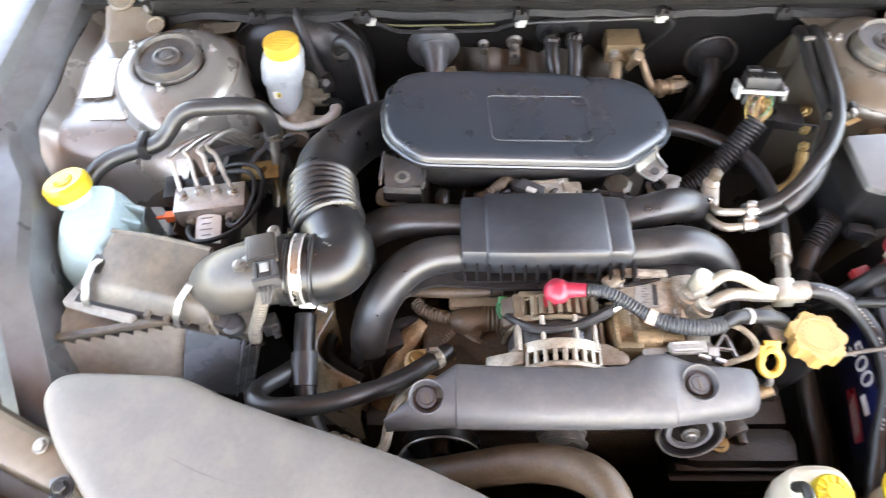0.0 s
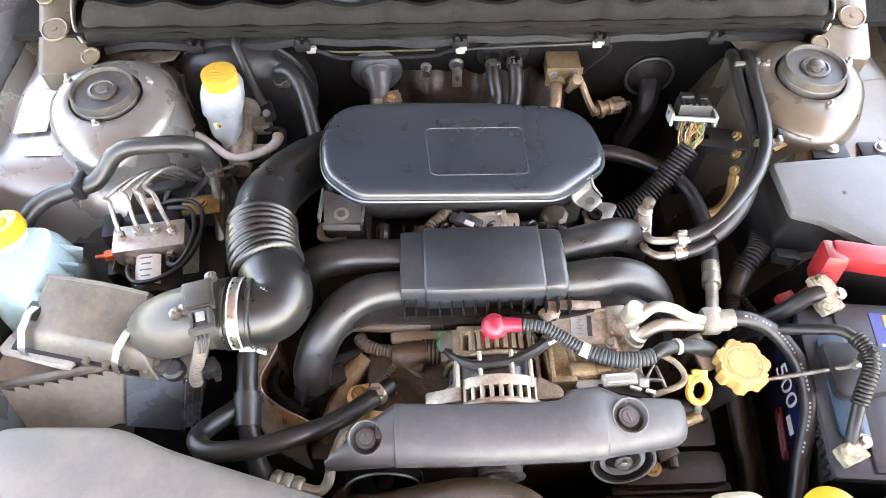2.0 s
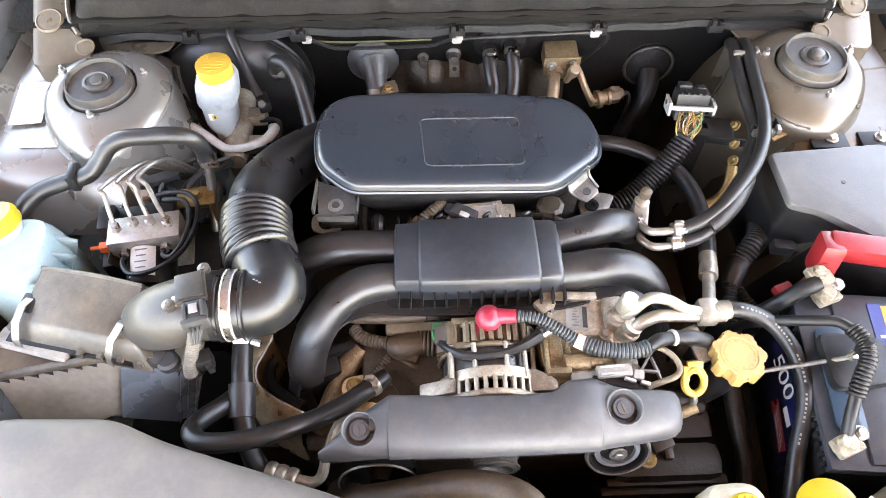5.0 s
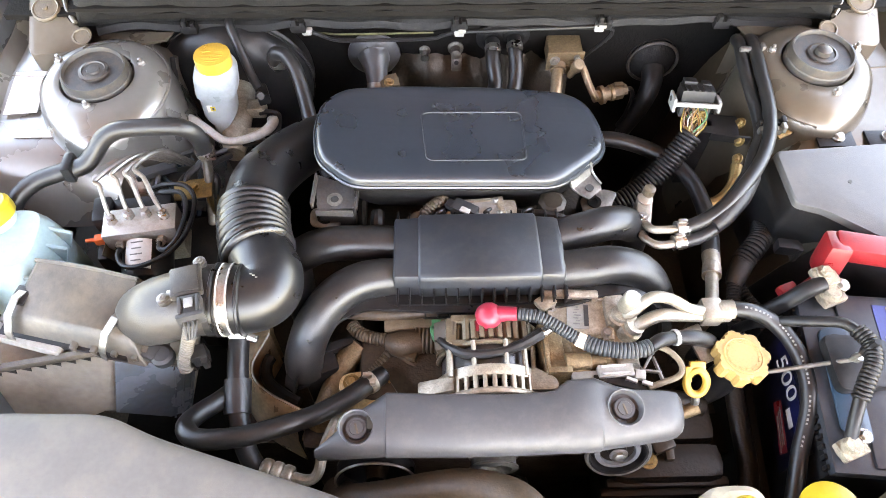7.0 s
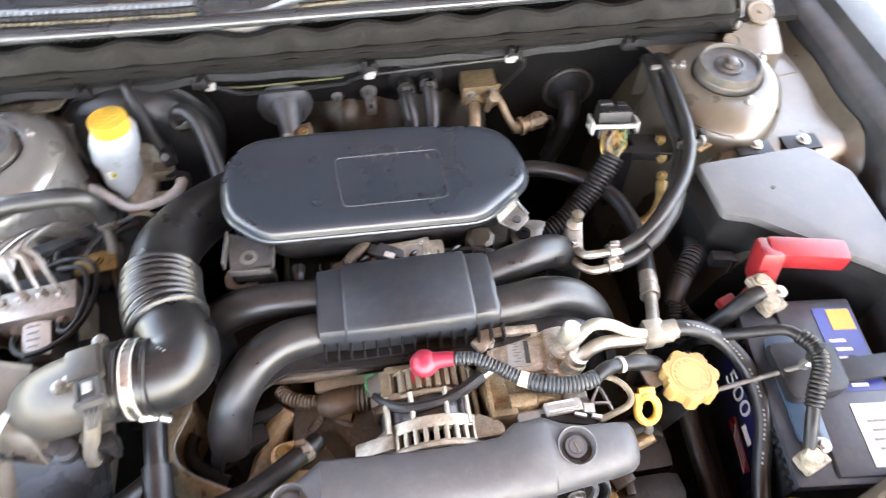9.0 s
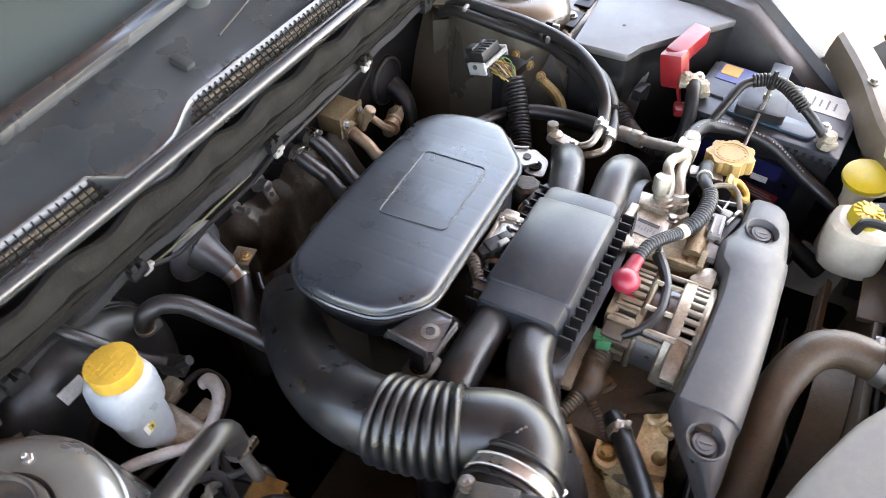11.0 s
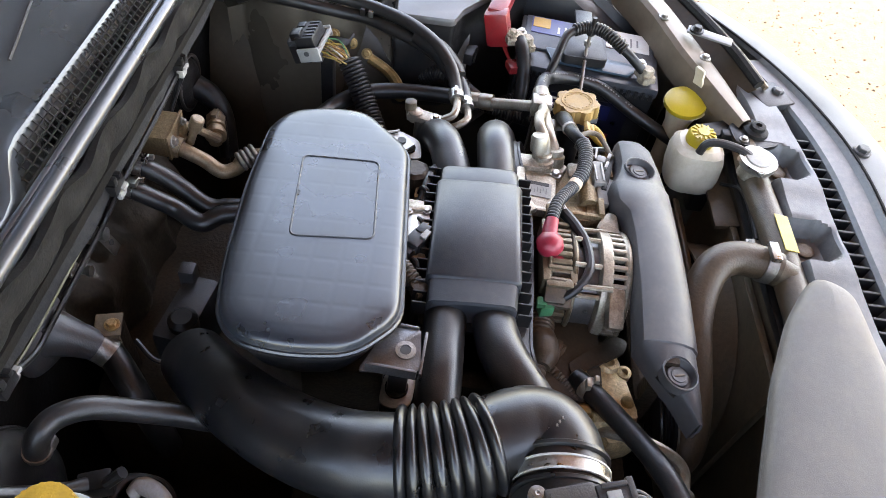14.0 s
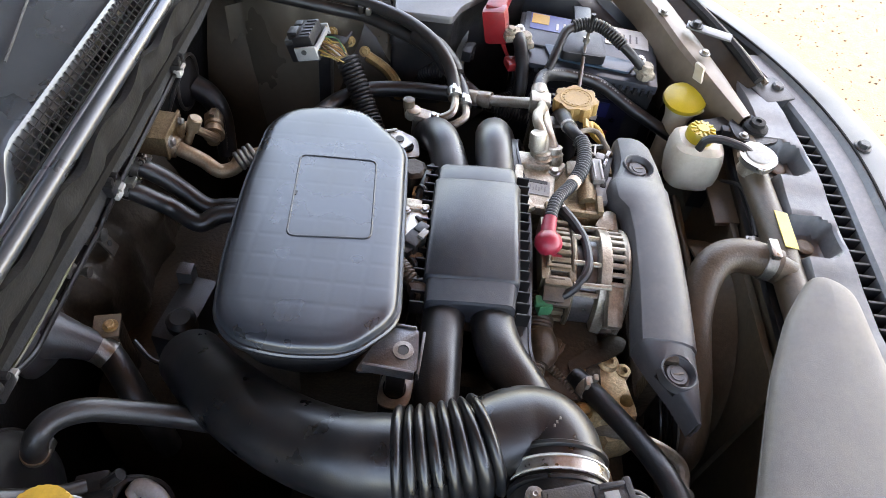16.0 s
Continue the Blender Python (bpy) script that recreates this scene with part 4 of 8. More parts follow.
# ---- intake hose with bellows ----
hose = thing("intake_hose", (-0.26, -0.25, 0.82), "black rubber intake hose with bellows and a moulded elbow", "hose")
p = [(-0.15, -0.005, 0.79), (-0.193, -0.046, 0.822), (-0.234, -0.097, 0.851), (-0.266, -0.15, 0.874), (-0.284, -0.2, 0.891), (-0.286, -0.252, 0.9015)]
part("inlet_pipe", tube(p, [0.037, 0.038, 0.039, 0.04, 0.041, 0.041], 28), M_HOSE, hose)
p = [(-0.285, -0.244, 0.9), (-0.283, -0.265, 0.903), (-0.279, -0.287, 0.907), (-0.273, -0.31, 0.911), (-0.265, -0.33, 0.914)]
part("bellows", ribbed(p, 0.0475, 0.0075, 0.0112, 40, 0.6), M_HOSE, hose, smooth=75)
p = [(-0.269, -0.32, 0.9125), (-0.258, -0.341, 0.915), (-0.25, -0.36, 0.9145), (-0.252, -0.377, 0.9135), (-0.266, -0.3875, 0.9135), (-0.288, -0.39, 0.914), (-0.3, -0.39, 0.914)]
part("elbow", tube(p, [0.041, 0.041, 0.041, 0.042, 0.042, 0.042, 0.042], 26), M_HOSE, hose)
for x in (-0.277, -0.307):
    part("bead", tube([(x + 0.003, -0.39, 0.914), (x + 0.0015, -0.39, 0.914), (x - 0.0015, -0.39, 0.914), (x - 0.003, -0.39, 0.914)], [0.043, 0.0452, 0.0452, 0.043], 30, smooth_path=False), M_HOSE, hose)
part("clamp_edge", join(*[thicken(tube([(x, -0.39, 0.914), (x - 0.0016, -0.39, 0.914)], 0.0448, 32, smooth_path=False, caps=False), 0.0012) for x in (-0.2875, -0.299)]), M_PALE, hose)
for k in range(9):
    a = radians(52 + 3.6 * k)
    part("moulded_mark", box((-0.262 + 0.0035 * (k % 3), -0.39 + 0.0425 * math.cos(a) * (1 if k % 2 else 0.97), 0.914 + 0.0425 * math.sin(a)), (0.003, 0.0018, 0.0012), 0.0004, rx=math.degrees(a) - 90), M_PIPE, hose, smooth=0)
band = tube([(-0.287, -0.39, 0.914), (-0.301, -0.39, 0.914)], 0.0437, 32, smooth_path=False, caps=False)
part("clamp_band", thicken(band, 0.0012), M_STEEL, hose, "bright steel hose clamp")
part("clamp_screw", join(box((-0.286, -0.424, 0.894), (0.02, 0.014, 0.012), 0.002, rx=40), lathe([(0.005, 0), (0.005, 0.012)], (-0.274, -0.428, 0.89), (1, -0.3, -0.2), 8)), M_STEEL, hose)

# ---- air filter box ----
airbox = thing("air_filter_box", (-0.45, -0.43, 0.62), "dusty dark grey plastic air filter box with sprung clips", "air box")


def skin(levels, material, name, corner=0.01, label=""):
    rows = [[(x, y, z) for (x, y), z in zip(rounded(o, corner, 3), [q for q in zs for _ in range(4)])] for o, zs in levels]
    bm = loft(rows, closed=True)
    bm.faces.new([bm.verts.new(p) for p in rows[0]])
    bm.faces.new([bm.verts.new(p) for p in rows[-1]])
    bmesh.ops.remove_doubles(bm, verts=bm.verts, dist=1e-6)
    return part(name, bm, material, airbox, label)


Q = lambda a, b, c, d: [a, b, c, d]
skin([(Q((-0.568, -0.308), (-0.4, -0.345), (-0.4, -0.452), (-0.592, -0.408)), (0.85, 0.85, 0.858, 0.858)),
      (Q((-0.562, -0.311), (-0.404, -0.349), (-0.404, -0.447), (-0.587, -0.404)), (0.872, 0.874, 0.868, 0.866)),
      (Q((-0.549, -0.318), (-0.41, -0.354), (-0.41, -0.436), (-0.571, -0.394)), (0.9, 0.906, 0.893, 0.888)),
      (Q((-0.543, -0.323), (-0.414, -0.358), (-0.414, -0.429), (-0.563, -0.389)), (0.905, 0.911, 0.898, 0.893))], M_BOX, "lid", 0.006)
part("outlet", tube([(-0.418, -0.394, 0.868), (-0.403, -0.395, 0.885), (-0.38, -0.397, 0.902), (-0.352, -0.395, 0.912), (-0.325, -0.392, 0.915), (-0.296, -0.39, 0.914)], [0.03, 0.038, 0.041, 0.0415, 0.041, 0.04], 28), M_OUT, airbox)
part("outlet_collar", tube([(-0.322, -0.3915, 0.9148), (-0.308, -0.39, 0.9143)], 0.0435, 28, smooth_path=False), M_BLACK, airbox)
LB_TOP = [(-0.625, -0.445, 0.836), (-0.455, -0.427, 0.857), (-0.396, -0.42, 0.8), (-0.377, -0.412, 0.765), (-0.377, -0.35, 0.765), (-0.605, -0.33, 0.838)]
LB_LOW = [(-0.625, -0.5, 0.7), (-0.484, -0.467, 0.755), (-0.437, -0.443, 0.66), (-0.415, -0.425, 0.64), (-0.415, -0.36, 0.64), (-0.605, -0.35, 0.62)]


def box_wall(k):
    # one ring of the tapering tub, with softened corners
    ring = [Vector(a).lerp(Vector(b), k) for a, b in zip(LB_TOP, LB_LOW)]
    out = []
    for q in range(len(ring)):
        a, b, c = ring[q - 1], ring[q], ring[(q + 1) % len(ring)]
        u, w = b + (a - b).normalized() * 0.007, b + (c - b).normalized() * 0.007
        out += [u.lerp(b, t).lerp(b.lerp(w, t), t) for t in (0, 0.33, 0.67, 1)]
    return out


rows = [box_wall(k) for k in (1.0, 0.66, 0.33, 0.0)]
bm = loft(rows, closed=True)
bm.faces.new([bm.verts.new(p) for p in rows[-1]])
bm.faces.new([bm.verts.new(p) for p in rows[0]])
bmesh.ops.remove_doubles(bm, verts=bm.verts, dist=1e-6)
part("lower_box", bm, M_BOXL, airbox, smooth=16)
rows = []
for k in (0.05, 0.3, 0.6, 1.0):
    a, b, c = [Vector(LB_TOP[q]).lerp(Vector(LB_LOW[q]), k) + Vector((0.002, -0.004, 0.001)) for q in (1, 2, 3)]
    rows.append([tuple(a.lerp(b, 0.1)), tuple(a.lerp(b, 0.5)), tuple(b), tuple(b.lerp(c, 0.15)), tuple(c)])
part("end_panel", thicken(loft(rows), 0.002), M_ENDP, airbox, "clean black end wall with blue sky reflection in its colour")
for q in (0.15, 0.5, 0.85):
    a, b = [Vector(P[2]).lerp(Vector(P[3]), q) + Vector((0.003, -0.006, 0)) for P in (LB_TOP, LB_LOW)]
    part("end_rib", tube([tuple(a), tuple(b)], 0.0016, 6, smooth_path=False), M_ENDP, airbox)
part("filter_core", prism([(-0.585, -0.4), (-0.45, -0.415), (-0.41, -0.4), (-0.41, -0.36), (-0.565, -0.32)], 0.78, 0.853), M_BLACK, airbox)
for a, b in zip(LB_TOP[:3], LB_TOP[1:4]):
    a, b = Vector(a), Vector(b)
    out = Vector((b.y - a.y, a.x - b.x, 0)).normalized()
    ring = [(0.0, 0.0), (0.0065, 0.0), (0.008, 0.003), (0.008, 0.009), (0.0065, 0.0115), (0.0, 0.0115)]
    bm = loft([[p + out * o + Vector((0, 0, h)) for o, h in ring] for p in (a, b + (b - a).normalized() * 0.003)], closed=True, caps=True)
    part("rim", bm, M_BOX, airbox)
tooth = bmesh.new()
tv = [tooth.verts.new(p) for p in ((-0.007, 0, 0.006), (0.007, 0, 0.006), (0.002, 0, -0.008), (-0.007, -0.005, 0.006), (0.007, -0.005, 0.006), (0.002, -0.005, -0.008))]
for f in ((0, 2, 1), (3, 4, 5), (0, 1, 4, 3), (1, 2, 5, 4), (2, 0, 3, 5)):
    tooth.faces.new([tv[k] for k in f])
tooth_me = finish("rim_tooth", tooth, M_BLACK, 0)
for n, a, b in ((9, LB_TOP[0], LB_TOP[1]), (3, LB_TOP[1], LB_TOP[2]), (4, LB_TOP[2], LB_TOP[3])):
    a, b = Vector(a), Vector(b)
    for i in range(n):
        ob = new("rim_tooth", tooth_me)
        ob.parent = airbox
        ob.location = a.lerp(b, (i + 0.5) / n) - Vector((0, 0.0005, 0.005)) - ORIGIN[airbox.name]
        ob.rotation_euler = (0, -math.atan2(b.z - a.z, (b - a).xy.length), math.atan2(b.y - a.y, b.x - a.x))
for x, y, z, rz in ((-0.564, -0.392, 0.884, -14), (-0.436, -0.424, 0.892, -28)):
    c = [(0, 0.034, 0.012), (0, 0.016, 0.02), (0, -0.006, 0.014), (0, -0.022, -0.004), (0, -0.026, -0.02)]
    strap = [[(-0.005, b, d), (0.005, b, d)] for _, b, d in c]
    bm = thicken(loft(strap), 0.0016)
    bm.transform(pose(x, y, z, 0, 0, rz))
    part("spring_clip", bm, M_PIPE, airbox)
    bm = box((0, 0.024, 0.006), (0.02, 0.026, 0.016), 0.003)
    bm.transform(pose(x, y, z, 0, 0, rz))
    part("clip_mount", bm, M_BLACK, airbox)
part("filter_edge", box((-0.555, -0.41, 0.86), (0.1, 0.026, 0.014), 0.004, rz=-16, rx=-10), M_WPLAST, airbox, "white plastic filter edge")
for dy, z, h in ((0.0, 0.8705, 0.008), (-0.006, 0.8595, 0.009)):
    part("lid_flange", prism(rounded([(-0.592, -0.392 + dy), (-0.585, -0.376), (-0.398, -0.42), (-0.398, -0.44 + dy)], 0.004, 3), z - h / 2, z + h / 2, 0.0015), M_BOX, airbox)
part("lid_ridge", tube([(-0.55, -0.3225, 0.9035), (-0.48, -0.338, 0.908), (-0.412, -0.358, 0.911)], 0.0028, 8), M_BOX, airbox)
part("joint_strip", box((-0.505, -0.417, 0.863), (0.17, 0.02, 0.012), 0.002, rz=-13), M_BLACK, airbox)
for i in range(4):
    part("joint_post", box((-0.49 + 0.026 * i, -0.4265 - 0.005 * i, 0.868), (0.008, 0.012, 0.012), 0.002, rz=-13), M_BOX, airbox)
part("front_bracket", join(box((-0.4, -0.433, 0.866), (0.03, 0.022, 0.014), 0.005, rz=-24), lathe([(0.014, 0), (0.014, 0.01), (0.01, 0.013)], (-0.382, -0.44, 0.858), (0, 0, 1), 20)), M_FENDER, airbox)

# ---- airflow sensor on the outlet ----
maf = thing("airflow_sensor", (-0.33, -0.4, 0.95), "grey plastic airflow sensor screwed to the air duct", "sensor")
mm = Matrix.Translation((-0.333, -0.393, 0.957)) @ Matrix.Rotation(radians(14), 4, "Z") @ Matrix.Rotation(radians(-6), 4, "X")


def at_maf(b):
    b.transform(mm)
    return b


part("body", at_maf(join(box((0, 0.004, 0), (0.036, 0.042, 0.01), 0.003), box((0, 0, -0.02), (0.03, 0.03, 0.04), 0.002), box((0, 0.004, 0.0055), (0.028, 0.034, 0.002), 0.0008))), M_OUT, maf)
part("plug", at_maf(join(box((0.002, -0.032, -0.003), (0.026, 0.03, 0.016), 0.003), box((0.002, -0.046, -0.003), (0.03, 0.006, 0.019), 0.0015), box((-0.008, -0.032, 0.006), (0.004, 0.022, 0.004), 0.001), box((0.012, -0.032, 0.006), (0.004, 0.022, 0.004), 0.001))), M_FENDER, maf)
part("plug_lock", at_maf(box((0.002, -0.03, 0.0065), (0.01, 0.012, 0.003), 0.0008)), M_LEVER, maf)
part("plug_wires", at_maf(join(*[tube([(x, -0.046, -0.003), (x * 0.8, -0.056, -0.006), (x * 0.5 - 0.003, -0.066, -0.014)], 0.0014, 6) for x in (-0.007, -0.002, 0.003, 0.008)])), M_INK, maf)
for x, y in ((0.016, 0.03), (-0.027, -0.012)):
    part("screw_lug", at_maf(join(lathe([(0.0075, -0.006), (0.0075, 0.001), (0.0048, 0.0015), (0.0048, 0.004), (0.002, 0.0045), (0, 0.003)], (x, y, 0), seg=14), box((x * 0.62, y * 0.62, -0.003), (0.014, 0.014, 0.006), 0.003))), M_PIPE, maf)
part("lead", ribbed([(-0.326, -0.426, 0.945), (-0.33, -0.437, 0.93), (-0.341, -0.443, 0.9), (-0.352, -0.45, 0.87), (-0.356, -0.452, 0.85)], 0.0085, 0.0018, 0.005, 12), M_BOX, maf)
part("lead_plug", join(box((-0.334, -0.443, 0.872), (0.02, 0.018, 0.026), 0.003, rz=20), box((-0.327, -0.45, 0.87), (0.008, 0.014, 0.018), 0.002, rz=20)), M_BLACK, maf)

# ---- grey air intake duct across the front ----
duct = thing("air_intake_duct", (-0.35, -0.62, 0.7), "smooth grey plastic air intake duct tapering across the front", "air duct")
D0 = rounded([(-0.001, -0.705), (-0.023, -0.748), (-0.149, -0.753), (-0.404, -0.746), (-0.478, -0.667), (-0.532, -0.608), (-0.564, -0.554), (-0.56, -0.529), (-0.537, -0.522), (-0.414, -0.526), (-0.356, -0.553), (-0.23, -0.5945), (-0.159, -0.618), (-0.072, -0.657)], 0.016, 5)
D0 = [Vector(p[:2]) for p in resample([Vector((*p, 0)) for p in D0 + D0[:1]], 0.007)][:-1]
for k in range(3):
    D0 = [D0[i - 1] * 0.25 + D0[i] * 0.5 + D0[(i + 1) % len(D0)] * 0.25 for i in range(len(D0))]


def duct_ring(d, z):
    """The outline drawn in by d, in small smoothed steps."""
    ring, n = D0, len(D0)
    for step in range(max(1, round(d / 0.002))):
        move = d / max(1, round(d / 0.002))
        out = []
        for i in range(n):
            t = (ring[(i + 1) % n] - ring[i - 1]).normalized()
            out.append(ring[i] + Vector((t.y, -t.x)) * TURN * move)
        ring = [out[i - 1] * 0.2 + out[i] * 0.6 + out[(i + 1) % n] * 0.2 for i in range(n)]
    return [(p.x, p.y, z) for p in ring]


area = sum(a.x * b.y - b.x * a.y for a, b in zip(D0, D0[1:] + D0[:1]))
TURN = -1 if area > 0 else 1
rows = [duct_ring(0.03, 0.823), duct_ring(0.018, 0.858), duct_ring(0.009, 0.883), duct_ring(0.003, 0.895), duct_ring(0.0, 0.903), duct_ring(0.0015, 0.9085), duct_ring(0.0045, 0.9125), duct_ring(0.009, 0.9155), duct_ring(0.015, 0.9175), duct_ring(0.022, 0.9188)]
spine = [Vector(p) for p in spline([(-0.06, -0.708, 0), (-0.2, -0.68, 0), (-0.36, -0.64, 0), (-0.46, -0.59, 0), (-0.51, -0.56, 0)], 24)]
mid = [min(spine, key=lambda q: (q.xy - Vector(p[:2])).length) for p in rows[-1]]
for k in range(6):
    mid = [mid[i - 1] * 0.25 + mid[i] * 0.5 + mid[(i + 1) % len(mid)] * 0.25 for i in range(len(mid))]
rows += [[(*Vector(p[:2]).lerp(q.xy, f), 0.9188 + 0.002 * f * (2 - f)) for p, q in zip(rows[-1], mid)] for f in (0.25, 0.5, 0.75, 1.0)]
bm = loft(rows, closed=True)
bmesh.ops.remove_doubles(bm, verts=bm.verts, dist=1e-6)
part("shell", bm, M_GREY, duct)
part("lower_lip", tube([(*p[:2], p[2]) for p in duct_ring(0.0015, 0.899)], 0.0013, 6, smooth_path=False), M_GREY, duct, "moulded joint line")

# ---- drive belt cover ----
belt = thing("belt_cover", (0.02, -0.53, 0.8), "smooth grey plastic drive belt cover with two turn clips", "cover")
S = [(-0.19, -0.556, -0.563, 0.857), (-0.165, -0.537, -0.566, 0.868), (-0.135, -0.512, -0.567, 0.8765), (-0.108, -0.495, -0.567, 0.8805), (-0.1065, -0.495, -0.569, 0.8825), (-0.03, -0.5, -0.571, 0.8855), (0.05, -0.502, -0.571, 0.8865), (0.09, -0.499, -0.57, 0.8865), (0.108, -0.486, -0.57, 0.8865), (0.14, -0.4835, -0.569, 0.887), (0.1425, -0.484, -0.567, 0.8855), (0.165, -0.494, -0.564, 0.885), (0.185, -0.4985, -0.5615, 0.884), (0.222, -0.499, -0.556, 0.8805), (0.236, -0.5, -0.551, 0.876), (0.242, -0.504, -0.546, 0.868), (0.2435, -0.507, -0.543, 0.852)]
rows = []
for x, yb, yf, z in S:
    w = yb - yf
    row = [(x, yb + 0.0, z - 0.035), (x, yb, z - 0.012), (x, yb - 0.06 * w, z - 0.004), (x, yb - 0.16 * w, z - 0.0008), (x, yb - 0.45 * w, z), (x, yb - 0.66 * w, z - 0.002), (x, yb - 0.84 * w, z - 0.0075), (x, yb - 0.95 * w, z - 0.017), (x, yf + 0.002, z - 0.024), (x, yf + 0.002, z - 0.032)]
    rows.append(row)
bm = loft(rows)
cover_shell = part("shell", thicken(bm, 0.003), M_BELT, belt)


def carve(ob, cutter):
    """Sink a real recess into the mesh of a part."""
    me = bpy.data.meshes.new("cutter")
    bmesh.ops.recalc_face_normals(cutter, faces=cutter.faces)
    cutter.to_mesh(me)
    cutter.free()
    tool = new("cutter", me)
    tool.location = -ORIGIN[ob.name]
    cut = ob.modifiers.new("cut", "BOOLEAN")
    cut.operation, cut.object, cut.solver = "DIFFERENCE", tool, "EXACT"
    spare = ob.parent.location.copy()
    ob.parent.location = (0, 0, 0)
    bpy.context.view_layer.update()
    out = bpy.data.meshes.new_from_object(ob.evaluated_get(bpy.context.evaluated_depsgraph_get()))
    ob.modifiers.remove(cut)
    ob.parent.location = spare
    ob.data = out
    bpy.data.objects.remove(tool)


for x, y, z, r in ((0.17, -0.524, 0.884, 0.0205), (-0.141, -0.537, 0.874, 0.0195)):
    ax = Vector((0.02, -0.12, 1))
    carve(cover_shell, lathe([(r, -0.02), (r, 0.02)], (x, y, z), ax, 32))
    part("clip_recess", lathe([(0, -0.0115), (r + 0.0012, -0.0115), (r + 0.0012, -0.0022), (r + 0.0016, 0.0008), (r + 0.0004, 0.0014), (r - 0.0008, 0.0004), (r - 0.0025, -0.0075), (r - 0.0035, -0.0085), (0.0128, -0.009), (0.0125, -0.0055), (0.0118, -0.0048), (0.0085, -0.0048), (0.008, -0.0038), (0.0, -0.0036)], (x, y, z), ax, 32), M_BELT, belt)
    part("clip_slot", box((x, y - 0.0005, z - 0.0034), (0.0026, 0.0125, 0.0012), 0.0004, rz=15), M_SHROUD, belt)
for x in (-0.12, 0.18):
    part("leg", box((x, -0.53, 0.79), (0.02, 0.02, 0.17), 0.004), M_BLOCK, belt)

# ---- alternator ----
alt = thing("alternator", (0.025, -0.44, 0.72), "cast aluminium alternator with slotted housings and a red boot", "alternator")
part("rear_housing", lathe([(0.05, 0), (0.062, 0.006), (0.064, 0.035)], (0.022, -0.395, 0.805), (0, -1, 0), 32), M_BLOCK, alt)
part("stator", lathe([(0.061, 0), (0.061, 0.04)], (0.022, -0.432, 0.805), (0, -1, 0), 40), M_STATOR, alt)
part("front_housing", lathe([(0.058, 0), (0.059, 0.006), (0.059, 0.022), (0.05, 0.03), (0.03, 0.032)], (0.022, -0.468, 0.805), (0, -1, 0), 40), M_DARK, alt)
fin = finish("fin", box((0, 0, 0), (0.0056, 0.02, 0.009), 0.0018), M_ALT, 35)
for i in range(21):
    a = radians(-95 + i * 9.5)
    ob = new("fin", fin)
    ob.parent = alt
    ob.matrix_local = Matrix.Translation(Vector((0.022, -0.485, 0.805)) - ORIGIN[alt.name]) @ Matrix.Rotation(a, 4, "Y") @ Matrix.Translation((0, 0, 0.068))
part("front_band", lathe([(0.062, 0), (0.0705, 0.0005), (0.0725, 0.002), (0.0728, 0.012), (0.0715, 0.015), (0.062, 0.0155)], (0.022, -0.462, 0.805), (0, -1, 0), 48), M_ALT, alt)
for y, r in ((-0.496, 0.069),):
    part("housing_ring", tube([(0.022 + r * math.cos(a), y, 0.805 + r * math.sin(a)) for a in [2 * math.pi * i / 48 for i in range(49)]], 0.0048, 8, smooth_path=False), M_ALT, alt)
part("ear", prism(rounded([(0.07, -0.462), (0.1, -0.478), (0.1, -0.492), (0.06, -0.492)], 0.006), 0.848, 0.862, 0.002), M_ALT, alt)
part("ear", box((-0.045, -0.482, 0.845), (0.05, 0.02, 0.02), 0.005, ry=-25), M_ALT, alt)
for x in (-0.03, 0.062):
    part("through_bolt", tube([(x, -0.43, 0.862), (x, -0.475, 0.864)], 0.0035, 8, smooth_path=False), M_ALT, alt)
rear_me = finish("rear_slot_fin", box((0, 0, 0), (0.0062, 0.02, 0.009), 0.0012), M_ALTR, 0)
for i in range(19):
    b = radians(-86 + i * 9.5)
    ob = new("rear_slot_fin", rear_me)
    ob.parent = alt
    ob.matrix_local = Matrix.Translation(Vector((0.022, -0.414, 0.805)) - ORIGIN[alt.name]) @ Matrix.Rotation(b, 4, "Y") @ Matrix.Translation((0, 0, 0.0645)) @ Matrix.Diagonal((1, 1.25, 1, 1))
for y in (-0.4, -0.4315):
    part("housing_ring", tube([(0.022 + 0.0655 * math.cos(b), y, 0.805 + 0.0655 * math.sin(b)) for b in [2 * math.pi * i / 48 for i in range(49)]], 0.0035, 8, smooth_path=False), M_ALTR, alt)
part("brush_holder", join(box((-0.03, -0.408, 0.845), (0.03, 0.026, 0.03), 0.003, ry=-30), box((-0.038, -0.415, 0.835), (0.012, 0.03, 0.02), 0.002, ry=-30)), M_BROWN, alt)
for b in (-52, -20, 14, 50):
    part("case_bolt", tube([(0.022 + 0.068 * math.sin(radians(b)), -0.43, 0.805 + 0.068 * math.cos(radians(b))), (0.022 + 0.068 * math.sin(radians(b)), -0.47, 0.805 + 0.068 * math.cos(radians(b)))], 0.0032, 8, smooth_path=False), M_ALT, alt)
rf = finish("rear_fin", box((0, 0, 0), (0.0055, 0.03, 0.012), 0.0015), M_ALTR, 0)
for k in range(7):
    ob = new("rear_fin", rf)
    ob.parent = alt
    ob.location = Vector((-0.008 + 0.012 * k, -0.412, 0.862)) - ORIGIN[alt.name]
part("rear_plate", join(box((0.022, -0.4295, 0.857), (0.1, 0.009, 0.014), 0.002), box((-0.028, -0.412, 0.856), (0.014, 0.034, 0.016), 0.003), box((0.022, -0.396, 0.85), (0.1, 0.01, 0.03), 0.003)), M_ALTR, alt)
